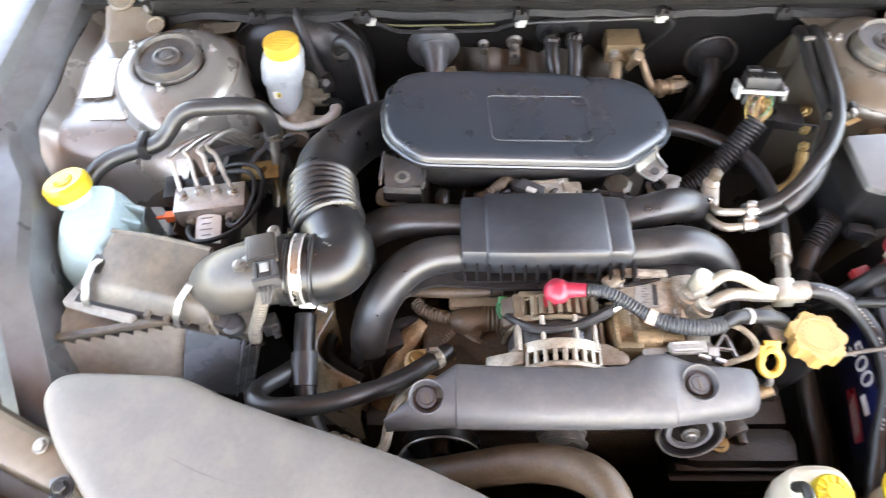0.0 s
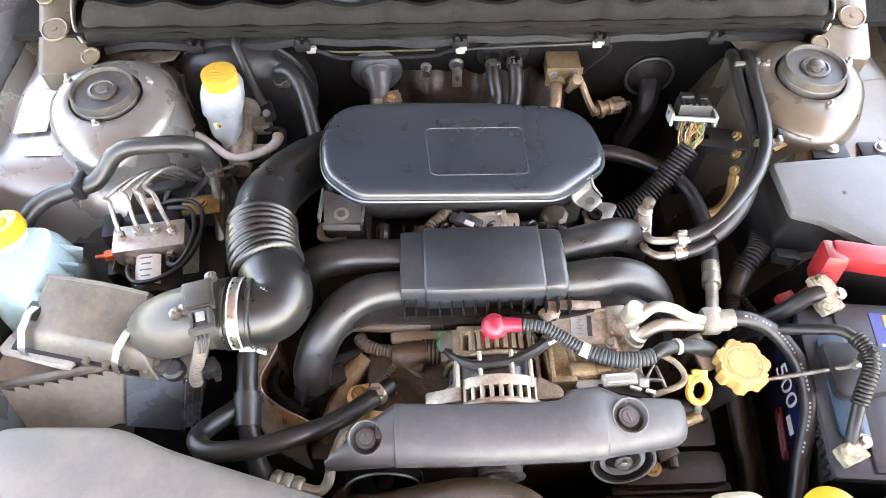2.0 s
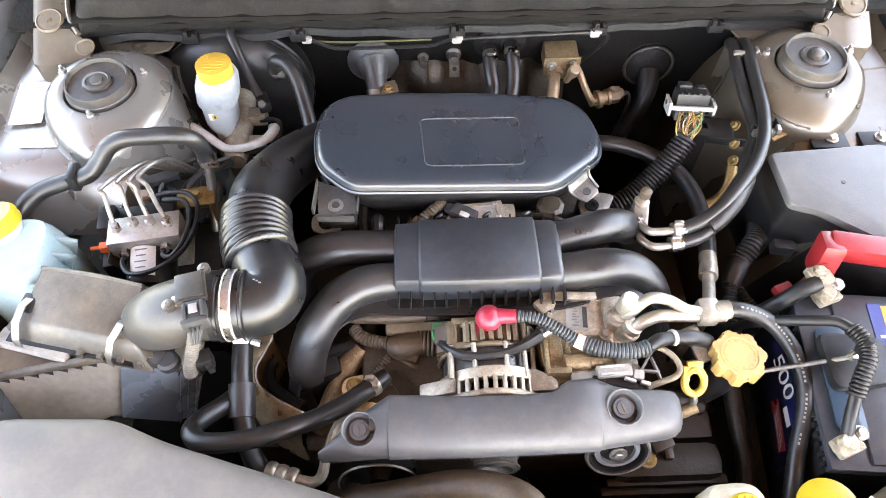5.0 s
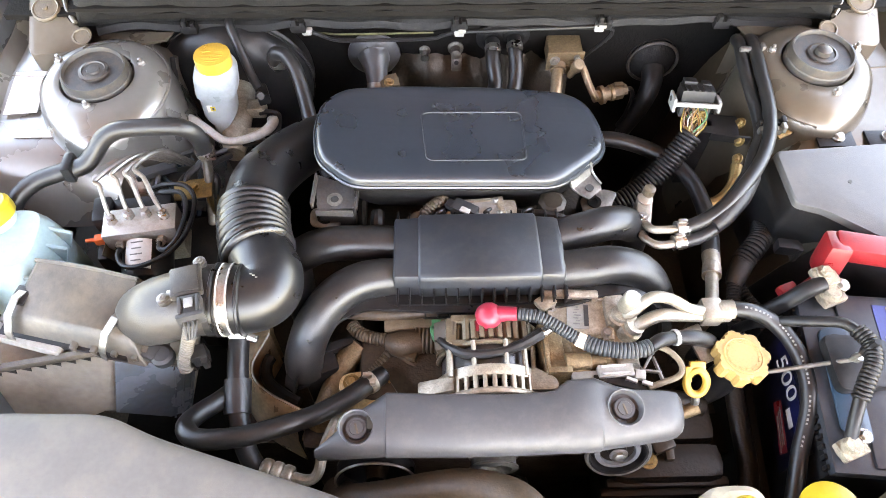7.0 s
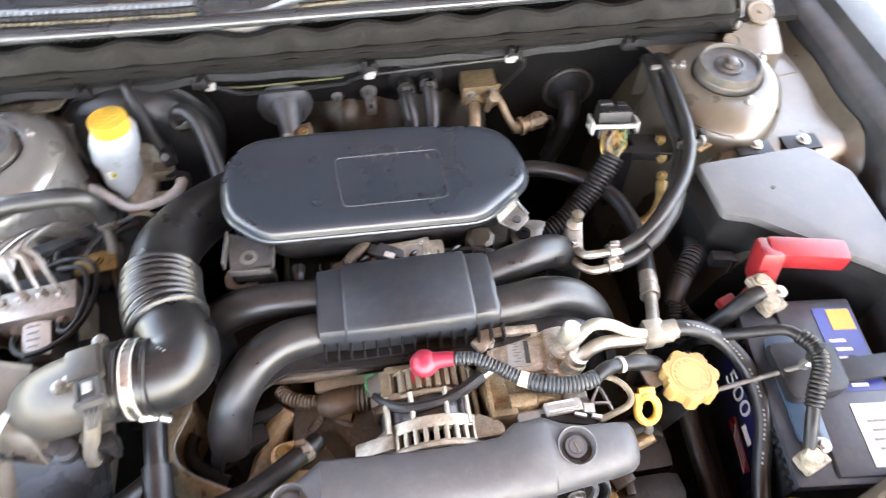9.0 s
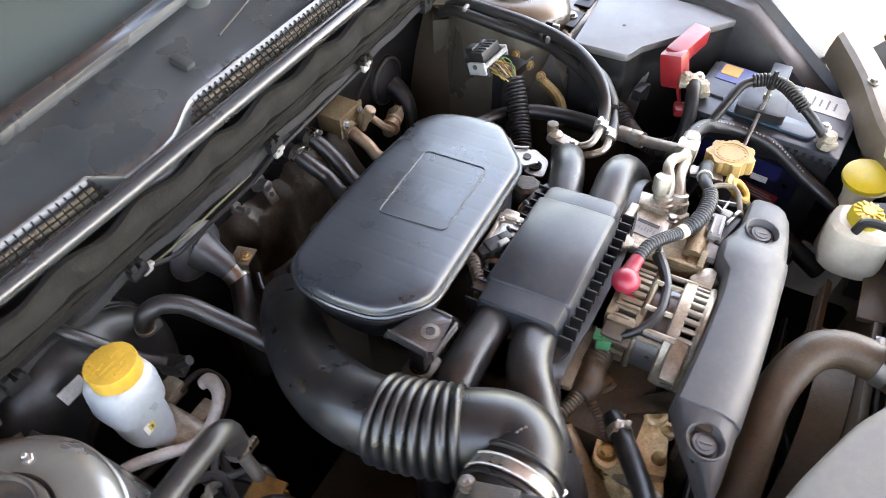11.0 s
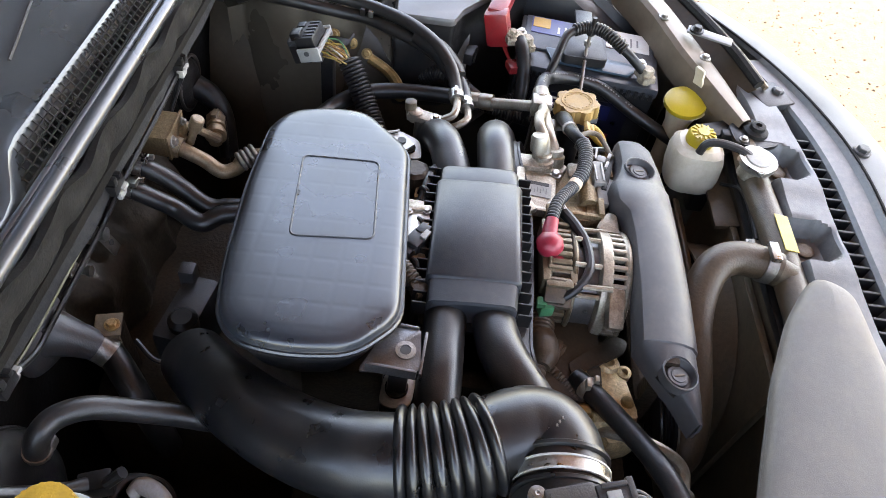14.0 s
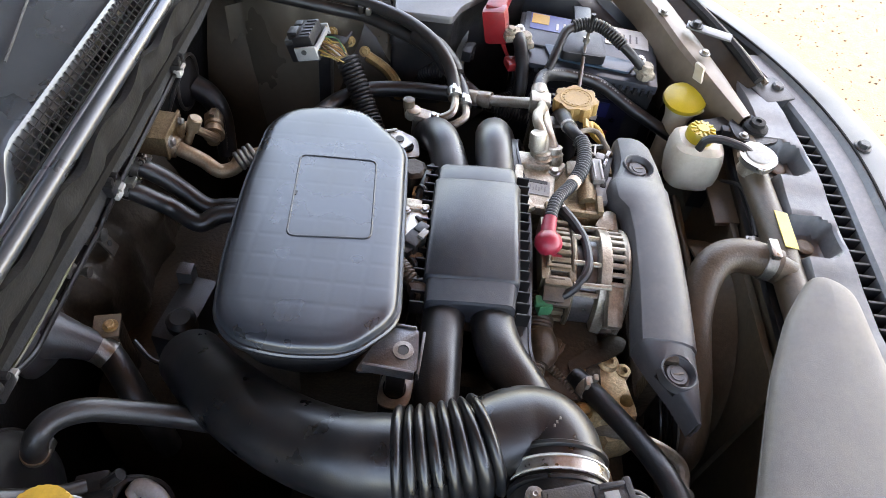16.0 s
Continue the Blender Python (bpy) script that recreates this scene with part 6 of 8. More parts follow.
cr = thing("curved_heat_shield", (-0.26, -0.45, 0.65), "bright curved metal shield with a dark rounded opening", "shield")
U = spline([(-0.28, -0.365, 0.762), (-0.29, -0.389, 0.761), (-0.2985, -0.41, 0.76), (-0.293, -0.433, 0.76), (-0.27, -0.453, 0.76), (-0.242, -0.4685, 0.76), (-0.205, -0.487, 0.758)], 6)
W = spline([(-0.286, -0.33, 0.748), (-0.31, -0.35, 0.742), (-0.328, -0.385, 0.738), (-0.325, -0.42, 0.736), (-0.308, -0.448, 0.736), (-0.28, -0.472, 0.736), (-0.235, -0.497, 0.736)], 6)
rows = []
for a, b in zip(U, W):
    m = a.lerp(b, 0.55)
    rows.append([(a.x, a.y, 0.66), (a.x, a.y, 0.74), tuple(a), (*a.lerp(b, 0.12).xy, 0.7635), (m.x, m.y, 0.756), tuple(b), (b.x - 0.004, b.y - 0.004, 0.7), (b.x - 0.004, b.y - 0.006, 0.62)])
part("shell", thicken(loft(rows), 0.002), M_SHIELD, cr)
part("bright_edge", tube([(*a.xy, a.z + 0.003) for a in U], 0.0014, 8, smooth_path=False), M_BRIGHT, cr, "bright cut metal edge")
part("lining", tube([(a.x + 0.012, a.y + 0.008, 0.735) for a in U[8:30]], 0.009, 8, smooth_path=False), M_BLACK, cr, "dark fibrous lining inside the opening")
part("stem", box((-0.29, -0.43, 0.58), (0.03, 0.04, 0.2), 0.006), M_BLOCK, cr)

# ---- brake gear on the firewall ----
booster = thing("brake_booster", (-0.385, 0.17, 0.66), "black round brake servo drum on the firewall", "brake servo")
part("drum", lathe([(0.128, 0), (0.13, 0.008), (0.13, 0.026), (0.126, 0.03), (0.126, 0.034), (0.13, 0.038), (0.13, 0.05), (0.122, 0.064), (0.1, 0.078), (0.07, 0.086), (0.045, 0.088), (0.044, 0.1), (0, 0.1)], (-0.385, 0.17, 0.765), (0, -1, 0), 48), M_BLACK, booster)
part("band", thicken(tube([(-0.385, 0.133, 0.765), (-0.385, 0.128, 0.765)], 0.1325, 48, smooth_path=False, caps=False), 0.002), M_FENDER, booster)
part("paper_label", box((-0.405, 0.075, 0.872), (0.03, 0.016, 0.001), rx=48), M_GREYINK, booster)
res = thing("brake_fluid_reservoir", (-0.375, 0.0, 0.8), "white translucent brake fluid reservoir with a yellow screw cap", "reservoir")


def rounded_stack(levels, material, name, parent, label="", n=28):
    """A blown plastic tank. levels: (x, y, z, half width, half depth)."""
    rows = []
    for x, y, z, a, b in levels:
        row = []
        for i in range(n):
            t = 2 * math.pi * i / n
            c, s = math.cos(t), math.sin(t)
            e = 0.62
            row.append((x + a * math.copysign(abs(c) ** e, c), y + b * math.copysign(abs(s) ** e, s), z))
        rows.append(row)
    bm = loft(rows, closed=True)
    bm.faces.new([bm.verts.new(p) for p in rows[-1]])
    bm.faces.new([bm.verts.new(p) for p in rows[0]])
    bmesh.ops.remove_doubles(bm, verts=bm.verts, dist=1e-6)
    return part(name, bm, material, parent, label)


rounded_stack([(-0.383, -0.012, 0.79, 0.013, 0.013), (-0.383, -0.008, 0.812, 0.0135, 0.0135), (-0.385, 0.004, 0.818, 0.022, 0.022), (-0.385, 0.01, 0.824, 0.0265, 0.0265), (-0.384, 0.0155, 0.856, 0.0275, 0.0275), (-0.3835, 0.017, 0.86, 0.028, 0.028), (-0.383, 0.018, 0.8625, 0.0325, 0.0325), (-0.3825, 0.019, 0.866, 0.0335, 0.0335), (-0.379, 0.022, 0.892, 0.033, 0.033), (-0.378, 0.022, 0.902, 0.03, 0.03), (-0.377, 0.022, 0.907, 0.024, 0.024)], M_RESV, "tank", res)
capp = []
for i in range(96):
    a = 2 * math.pi * i / 96
    r = 0.0272 + 0.00018 * (1 if (i // 4) % 2 else -1)
    capp.append((r * math.cos(a), r * math.sin(a)))
cm = Matrix.Translation((-0.3765, 0.0225, 0.911)) @ Matrix.Rotation(radians(-4), 4, "X")
res_cap = part("cap", prism(capp, -0.006, 0.0135, 0.0018, 3, cm), M_YELLOW, res, "yellow ribbed screw cap")
writing("OPEN", 0.0078, cm @ Matrix.Translation((-0.012, 0.0135, 0.0135)) @ Matrix.Rotation(radians(-90), 4, "Z"), "raised_letters", res_cap, M_YELLOW, 0.0006)
for i, (x, y, w) in enumerate(( (-0.011, 0.007, 0.016), (0.01, 0.006, 0.01), (-0.006, -0.001, 0.02), (0.012, -0.002, 0.008), (-0.008, -0.008, 0.014), (0.008, -0.009, 0.01), (0.0, -0.016, 0.016))):
    bm = box((x, y, 0.0138), (w, 0.0028, 0.0008))
    bm.transform(cm)
    part("raised_mark", bm, M_YELLOW, res_cap, smooth=0)
level = part("level_label", box((-0.389, -0.0125, 0.846), (0.019, 0.001, 0.013), rx=-8, rz=6), M_WHITE, res)
part("level_mark", box((-0.389, -0.0133, 0.846), (0.0085, 0.0008, 0.0085), rx=-8, rz=6), M_LEMON, level)
part("level_dot", box((-0.389, -0.0139, 0.846), (0.003, 0.0006, 0.0045), rx=-8, rz=6), M_INK, level)
mc = thing("brake_master_cylinder", (-0.36, -0.0, 0.77), "cast aluminium brake master cylinder with plugs", "cylinder")
part("barrel", tube([(-0.372, 0.09, 0.79), (-0.366, -0.03, 0.79), (-0.364, -0.06, 0.79)], [0.026, 0.024, 0.02, 0.016], 20, smooth_path=False), M_ALU, mc)
part("port", box((-0.335, -0.02, 0.79), (0.03, 0.02, 0.02), 0.004), M_ALU, mc)
part("port", box((-0.335, 0.03, 0.8), (0.03, 0.024, 0.022), 0.004), M_ALU, mc)
part("switch", join(box((-0.318, 0.025, 0.838), (0.02, 0.03, 0.022), 0.004, rz=20), lathe([(0.006, 0), (0.006, 0.02)], (-0.32, 0.012, 0.85), (0.3, -0.6, 0.5), 10)), M_BLACK, mc)
part("pipe", tube([(-0.45, -0.008, 0.812), (-0.435, -0.006, 0.818), (-0.405, -0.03, 0.82), (-0.375, -0.05, 0.813), (-0.345, -0.046, 0.81), (-0.315, -0.03, 0.81), (-0.303, -0.005, 0.806), (-0.31, 0.004, 0.8)], [0.0065, 0.0065, 0.0065, 0.0065, 0.0072, 0.009, 0.0075], 12), M_PALE, mc, "pale coated brake pipe")
part("pipe", tube([(-0.44, -0.02, 0.805), (-0.4, -0.03, 0.806), (-0.36, -0.045, 0.8), (-0.32, -0.04, 0.796), (-0.297, -0.022, 0.8), (-0.296, 0.008, 0.806), (-0.312, 0.018, 0.805), (-0.33, 0.02, 0.8)], 0.0042, 8), M_BLACK, mc)
part("bracket", join(box((-0.45, -0.005, 0.808), (0.026, 0.022, 0.02), 0.003, rz=20), bolt((-0.45, -0.005, 0.818), r=0.006, h=0.006)), M_PIPE, mc)
part("bracket_stay", box((-0.448, -0.01, 0.76), (0.02, 0.02, 0.1), 0.003), M_BLACK, mc)
cable = thing("bonnet_cable", (-0.35, 0.06, 0.85), "taped black cable dropping from the firewall flange", "cable")
part("cable", tube([(-0.368, 0.135, 0.905), (-0.366, 0.112, 0.906), (-0.357, 0.092, 0.892), (-0.345, 0.07, 0.87), (-0.335, 0.05, 0.855), (-0.322, 0.03, 0.845)], 0.0075, 12), M_RUBBER, cable)
vac = thing("vacuum_hose", (-0.27, 0.05, 0.8), "black rubber vacuum hose hooked into the brake servo", "hose")
part("tube", tube([(-0.297, 0.085, 0.84), (-0.3, 0.08, 0.862), (-0.294, 0.075, 0.878), (-0.278, 0.066, 0.882), (-0.262, 0.045, 0.875), (-0.25, 0.015, 0.855), (-0.24, -0.02, 0.835), (-0.23, -0.06, 0.81), (-0.21, -0.1, 0.78)], 0.0115, 14), M_RUBBER, vac)
part("clip", join(tube([(-0.299, 0.083, 0.85), (-0.2995, 0.081, 0.857)], 0.013, 14), box((-0.29, 0.073, 0.852), (0.012, 0.006, 0.012), 0.002)), M_STEEL, vac)
rod = thing("brake_level_lead", (-0.45, 0.02, 0.84), "thin black sensor lead with a plug", "cable")
part("lead", tube([(-0.462, 0.075, 0.87), (-0.456, 0.05, 0.862), (-0.452, 0.02, 0.845), (-0.45, -0.005, 0.815)], 0.004, 8), M_BLACK, rod)
part("sleeve", tube([(-0.458, 0.055, 0.863), (-0.452, 0.02, 0.846)], 0.006, 10), M_BLACK, rod)

# ---- firewall fittings ----
gd = thing("firewall_duct", (-0.145, 0.16, 0.74), "grey plastic elbow duct with a round flange on the firewall", "duct")
part("flange", lathe([(0.047, 0), (0.047, 0.004), (0.043, 0.008), (0.034, 0.016), (0.02, 0.02), (0, 0.021)], (-0.145, 0.17, 0.79), (0, -1, 0), 32), M_DUCT, gd)
part("elbow", tube([(-0.1445, 0.158, 0.797), (-0.143, 0.148, 0.793), (-0.141, 0.13, 0.784), (-0.14, 0.115, 0.775), (-0.14, 0.104, 0.767)], [0.03, 0.026, 0.02, 0.0175, 0.0165], 20), M_DUCT, gd)
part("rib", box((-0.155, 0.153, 0.802), (0.004, 0.02, 0.034), 0.001, rx=-20), M_DUCT, gd)
st = thing("firewall_stud", (0.0, 0.16, 0.79), "metal bracket stud on the firewall", "bracket")
part("stud", lathe([(0.014, 0), (0.014, 0.004), (0.009, 0.006), (0.009, 0.022), (0.005, 0.024)], (0.0, 0.17, 0.802), (0, -1, 0.1), 18), M_PIPE, st)
part("tab", box((0.001, 0.148, 0.786), (0.018, 0.004, 0.03), 0.003, rx=-25), M_PIPE, st)
part("hole", lathe([(0.004, 0), (0.004, 0.001), (0, 0.001)], (0.001, 0.1465, 0.788), (0, -1, 0.45), 10), M_INK, st)
st2 = thing("firewall_stud", (-0.055, 0.165, 0.79), "small metal stud on the firewall", "bracket")
part("stud", lathe([(0.01, 0), (0.01, 0.004), (0.005, 0.006), (0.005, 0.02), (0.007, 0.021), (0.007, 0.025)], (-0.055, 0.17, 0.797), (0, -1, 0.1), 14), M_PIPE, st2)
# crumpled heat blanket
rows = []
for i in range(41):
    x = -0.115 + i * 0.008
    row = []
    for j in range(15):
        t = j / 14
        w = noise.noise(Vector((x * 22, t * 3.5, 1.3))) * 0.02 + noise.noise(Vector((x * 60, t * 9, 4.1))) * 0.007
        row.append((x, 0.17 - 0.05 * math.sin(math.pi * t * 0.8) + w, 0.79 - 0.2 * t + 0.012 * noise.noise(Vector((x * 14, 2.2, 0.3)))))
    rows.append(row)
single("heat_blanket", thicken(loft(rows), 0.002), M_HEAT, "crumpled brown heat blanket hung on the firewall", "insulation", smooth=60)
hh = thing("heater_hoses", (0.08, 0.15, 0.8), "pair of black heater hoses clipped to firewall pipes", "hose")
part("seal", join(lathe([(0.028, 0), (0.028, 0.008), (0.018, 0.012), (0.018, 0.0121)], (0.063, 0.17, 0.828), (0, -1, 0), 24), lathe([(0.028, 0), (0.028, 0.008), (0.018, 0.012), (0.018, 0.0121)], (0.1, 0.17, 0.833), (0, -1, 0), 24)), M_MATT, hh)
part("hose", tube([(0.063, 0.155, 0.828), (0.062, 0.135, 0.825), (0.063, 0.11, 0.812), (0.066, 0.085, 0.795), (0.055, 0.05, 0.785), (0.07, 0.025, 0.79), (0.085, -0.02, 0.79)], 0.0125, 16), M_RUBBER, hh)
part("hose", tube([(0.1, 0.155, 0.833), (0.1, 0.135, 0.83), (0.102, 0.11, 0.815), (0.1, 0.085, 0.797), (0.09, 0.05, 0.78), (0.095, 0.02, 0.78), (0.1, -0.02, 0.78)], 0.0125, 16), M_RUBBER, hh)
for x, z in ((0.0625, 0.8265), (0.1, 0.8315)):
    part("clip", join(tube([(x, 0.142, z), (x, 0.132, z - 0.002)], 0.0142, 16), box((x, 0.13, z + 0.013), (0.016, 0.012, 0.008), 0.002), box((x + 0.008, 0.126, z + 0.01), (0.006, 0.014, 0.006), 0.001)), M_STEEL, hh)
ev = thing("expansion_valve", (0.19, 0.16, 0.77), "tarnished metal expansion valve block with pipes", "valve")
part("block", join(box((0.188, 0.147, 0.812), (0.06, 0.045, 0.034), 0.004), box((0.188, 0.13, 0.797), (0.045, 0.03, 0.02), 0.004)), M_ALUD, ev)
part("pipe", tube([(0.178, 0.122, 0.8), (0.175, 0.105, 0.795), (0.172, 0.08, 0.785), (0.165, 0.055, 0.775), (0.175, 0.036, 0.776), (0.19, 0.026, 0.784), (0.2, -0.01, 0.79)], 0.0105, 14), M_BRASS2, ev)
part("pipe_collar", tube([(0.178, 0.124, 0.801), (0.177, 0.113, 0.798)], 0.0145, 16), M_BRASS2, ev)
part("ribbed_end", ribbed([(0.182, 0.034, 0.78), (0.2, 0.012, 0.79)], 0.0155, 0.004, 0.0075, 14), M_PIPE, ev)
part("pipe", tube([(0.212, 0.128, 0.81), (0.222, 0.11, 0.8), (0.232, 0.095, 0.782), (0.243, 0.085, 0.765), (0.25, 0.09, 0.757)], 0.0065, 10), M_BRASS2, ev)
part("valve_stem", join(lathe([(0.006, -0.01), (0.006, 0.012), (0.0085, 0.0125), (0.0085, 0.019), (0.01, 0.0195), (0.01, 0.034), (0.008, 0.036), (0, 0.036)], (0.2, 0.105, 0.8), (0.15, -0.3, 0.8), 16)), M_BRASS2, ev)
part("end_plate", join(box((0.188, 0.122, 0.812), (0.064, 0.004, 0.04), 0.001), box((0.205, 0.118, 0.806), (0.02, 0.006, 0.02), 0.002)), M_ALUD, ev)
part("bolt", bolt((0.17, 0.12, 0.815), (0, -1, 0.2), 0.006, 0.006), M_PIPE, ev)
part("bolt", bolt((0.207, 0.118, 0.822), (0, -1, 0.2), 0.004, 0.006), M_PIPE, ev)
bs = thing("pressure_sensor", (0.27, 0.1, 0.74), "tarnished brass pressure sensor with a plug", "sensor")
part("body", join(lathe([(0.01, 0), (0.01, 0.012), (0.0165, 0.0125), (0.0165, 0.02), (0.012, 0.021), (0.012, 0.03), (0.0145, 0.031), (0.0145, 0.037)], (0.243, 0.089, 0.757), (1, 0.25, 0.05), 20)), M_BRASS2, bs)
part("plug", join(lathe([(0.0145, 0), (0.0155, 0.004), (0.0155, 0.016), (0.01, 0.017), (0.01, 0.026)], (0.279, 0.099, 0.7585), (1, 0.25, 0.05), 8), box((0.287, 0.1, 0.776), (0.016, 0.008, 0.006), 0.001)), M_TAPE2, bs)
part("wire", tube([(0.303, 0.105, 0.76), (0.315, 0.105, 0.757), (0.318, 0.1, 0.73), (0.31, 0.1, 0.65)], 0.004, 8), M_BLACK, bs)
gr = thing("cable_grommet", (0.36, 0.155, 0.72), "round black rubber grommet with a taped loom", "grommet")
part("rim", tube([(0.36 + 0.044 * math.cos(a), 0.162, 0.77 + 0.044 * math.sin(a)) for a in [2 * math.pi * i / 32 for i in range(33)]], 0.003, 8, smooth_path=False), M_CAP, gr)
part("disc", lathe([(0.047, 0), (0.048, 0.003), (0.046, 0.006), (0.042, 0.004), (0.038, 0.01), (0.02, 0.018), (0, 0.019)], (0.36, 0.17, 0.77), (0, -1, 0.1), 36), M_MATT, gr)
part("loom", tube([(0.36, 0.155, 0.765), (0.357, 0.13, 0.75), (0.345, 0.11, 0.72), (0.32, 0.1, 0.66)], [0.02, 0.019, 0.017, 0.016], 14), M_BLACK, gr)
# slim pipe and wire clipped under the flange
bp = thing("brake_line", (0.05, 0.12, 0.88), "slim black brake line held in white clips", "pipe")
part("line", tube([(-0.25, 0.125, 0.883), (-0.235, 0.12, 0.88), (-0.205, 0.122, 0.864), (-0.17, 0.124, 0.86), (-0.05, 0.124, 0.862), (-0.025, 0.12, 0.872), (0.002, 0.116, 0.882), (0.06, 0.117, 0.884), (0.15, 0.117, 0.887), (0.23, 0.118, 0.889), (0.252, 0.12, 0.884), (0.258, 0.124, 0.868), (0.25, 0.135, 0.84), (0.225, 0.15, 0.79), (0.21, 0.155, 0.74)], 0.0032, 8), M_BLACK, bp)
part("wire", tube([(-0.24, 0.13, 0.872), (-0.19, 0.13, 0.868), (-0.1, 0.13, 0.869), (-0.04, 0.13, 0.87)], 0.0018, 6), M_OLIVE, bp)
for x, y, z in ((-0.247, 0.12, 0.884), (0.002, 0.113, 0.884), (0.231, 0.114, 0.89)):
    part("clip", join(box((x, y, z), (0.016, 0.01, 0.012), 0.003), box((x + 0.004, y - 0.004, z + 0.006), (0.012, 0.007, 0.005), 0.001)), M_WPLAST, bp)
single("rubber_stop", box((-0.115, 0.164, 0.863), (0.17, 0.012, 0.014), 0.003), M_FENDER, "flat dark plate strip on the firewall", "plate")

# behind the resonator: pipes low on the gearbox
rp = thing("drain_hose", (-0.16, 0.08, 0.7), "grimy black rubber drain hose taped to the grey duct", "hose")
part("hose", tube([(-0.14, 0.108, 0.77), (-0.142, 0.098, 0.763), (-0.158, 0.08, 0.755), (-0.178, 0.06, 0.742), (-0.195, 0.04, 0.715), (-0.2, 0.03, 0.66)], 0.016, 16), M_RUBBER, rp)
part("tape", tube([(-0.14, 0.112, 0.773), (-0.1402, 0.106, 0.7685), (-0.1425, 0.097, 0.7625)], 0.0178, 18), M_PIPE, rp, "silver tape wrap")
cv = thing("rear_sensor_housing", (-0.06, 0.03, 0.66), "grey plastic sensor housing low behind the engine", "sensor")
part("housing", join(box((-0.065, 0.035, 0.72), (0.1, 0.045, 0.09), 0.008, rz=-8), box((-0.02, 0.045, 0.77), (0.02, 0.02, 0.03), 0.004)), M_FENDER, cv)
part("cap", lathe([(0.018, 0), (0.018, 0.02), (0.012, 0.026)], (-0.09, 0.03, 0.755), (0, 0, 1), 18), M_BLACK, cv)
part("wire", tube([(-0.13, 0.07, 0.78), (-0.15, 0.04, 0.775), (-0.14, 0.01, 0.77), (-0.11, -0.01, 0.77)], 0.003, 8), M_BLACK, cv)
part("bracket", join(box((-0.118, 0.105, 0.785), (0.032, 0.03, 0.004), 0.001, rz=15), box((-0.13, 0.105, 0.77), (0.004, 0.03, 0.03), 0.001, rz=15)), M_TAPE2, cv)
part("bolt", bolt((-0.118, 0.1, 0.787), r=0.006, h=0.006), M_BRASS, cv)
part("stay", box((-0.112, 0.108, 0.7), (0.02, 0.03, 0.165), 0.004), M_BLOCK, cv)

# ---- anti-lock brake unit ----
ab = thing("antilock_brake_unit", (-0.45, -0.24, 0.7), "aluminium anti-lock valve block with a black motor and steel pipes", "brake unit")
RZ = 8
part("valve_block", box((-0.452, -0.237, 0.842), (0.098, 0.044, 0.048), 0.002, rz=RZ), M_BRIGHT, ab)
part("lower_block", box((-0.45, -0.232, 0.805), (0.09, 0.05, 0.04), 0.003, rz=RZ), M_ALU, ab)
part("motor", lathe([(0.03, 0), (0.034, 0.003), (0.034, 0.05), (0.03, 0.056), (0, 0.057)], (-0.45, -0.255, 0.822), (0.12, -1, -0.12), 32), M_BLACK, ab)
motor_label = part("motor_label", thicken(loft([[(-0.45 + 0.0346 * math.sin(a) + 0.12 * d, -0.255 - d, 0.8225 + 0.0346 * math.cos(a) - 0.12 * d) for a in [radians(-38 + 8 * k) for k in range(9)]] for d in (0.006, 0.05)]), 0.0004), M_WHITE, ab)
for k in range(4):
    part("label_line", box((-0.452 + 0.001 * k, -0.268 - 0.009 * k, 0.8572 - 0.001 * k), (0.016 - 0.003 * (k % 2), 0.0018, 0.0006), rz=RZ), M_GREYINK, motor_label, smooth=0)
part("control_module", join(box((-0.47, -0.2, 0.81), (0.1, 0.03, 0.08), 0.005, rz=RZ), box((-0.51, -0.215, 0.848), (0.024, 0.04, 0.03), 0.003, rz=RZ)), M_BLACK, ab)
part("lock_lever", join(box((-0.503, -0.248, 0.836), (0.036, 0.012, 0.014), 0.003, rz=RZ), box((-0.527, -0.249, 0.834), (0.016, 0.005, 0.004), 0.001, rz=RZ)), M_ORANGE, ab, "orange connector lock lever")
part("plug", join(box((-0.502, -0.262, 0.8), (0.03, 0.03, 0.06), 0.004, rz=RZ)), M_BLACK, ab)
part("frame", join(box((-0.43, -0.24, 0.76), (0.13, 0.12, 0.05), 0.008, rz=RZ), box((-0.43, -0.24, 0.62), (0.05, 0.05, 0.24), 0.008)), M_BLACK, ab)
part("bracket", join(box((-0.398, -0.165, 0.838), (0.055, 0.035, 0.003), 0.001, rz=RZ), box((-0.375, -0.165, 0.79), (0.003, 0.035, 0.09), 0.001)), M_ZINC, ab)
part("bracket_bolt", bolt((-0.397, -0.162, 0.84), r=0.006, h=0.005), M_ZINC, ab)
PORT = [(-0.488, -0.24), (-0.466, -0.231), (-0.443, -0.229), (-0.418, -0.232)]
TOP = [(-0.5, -0.2, 0.91), (-0.48, -0.19, 0.912), (-0.462, -0.19, 0.914), (-0.45, -0.185, 0.916)]
END = [(-0.43, -0.12, 0.845), (-0.42, -0.118, 0.84), (-0.41, -0.116, 0.835), (-0.4, -0.114, 0.83)]
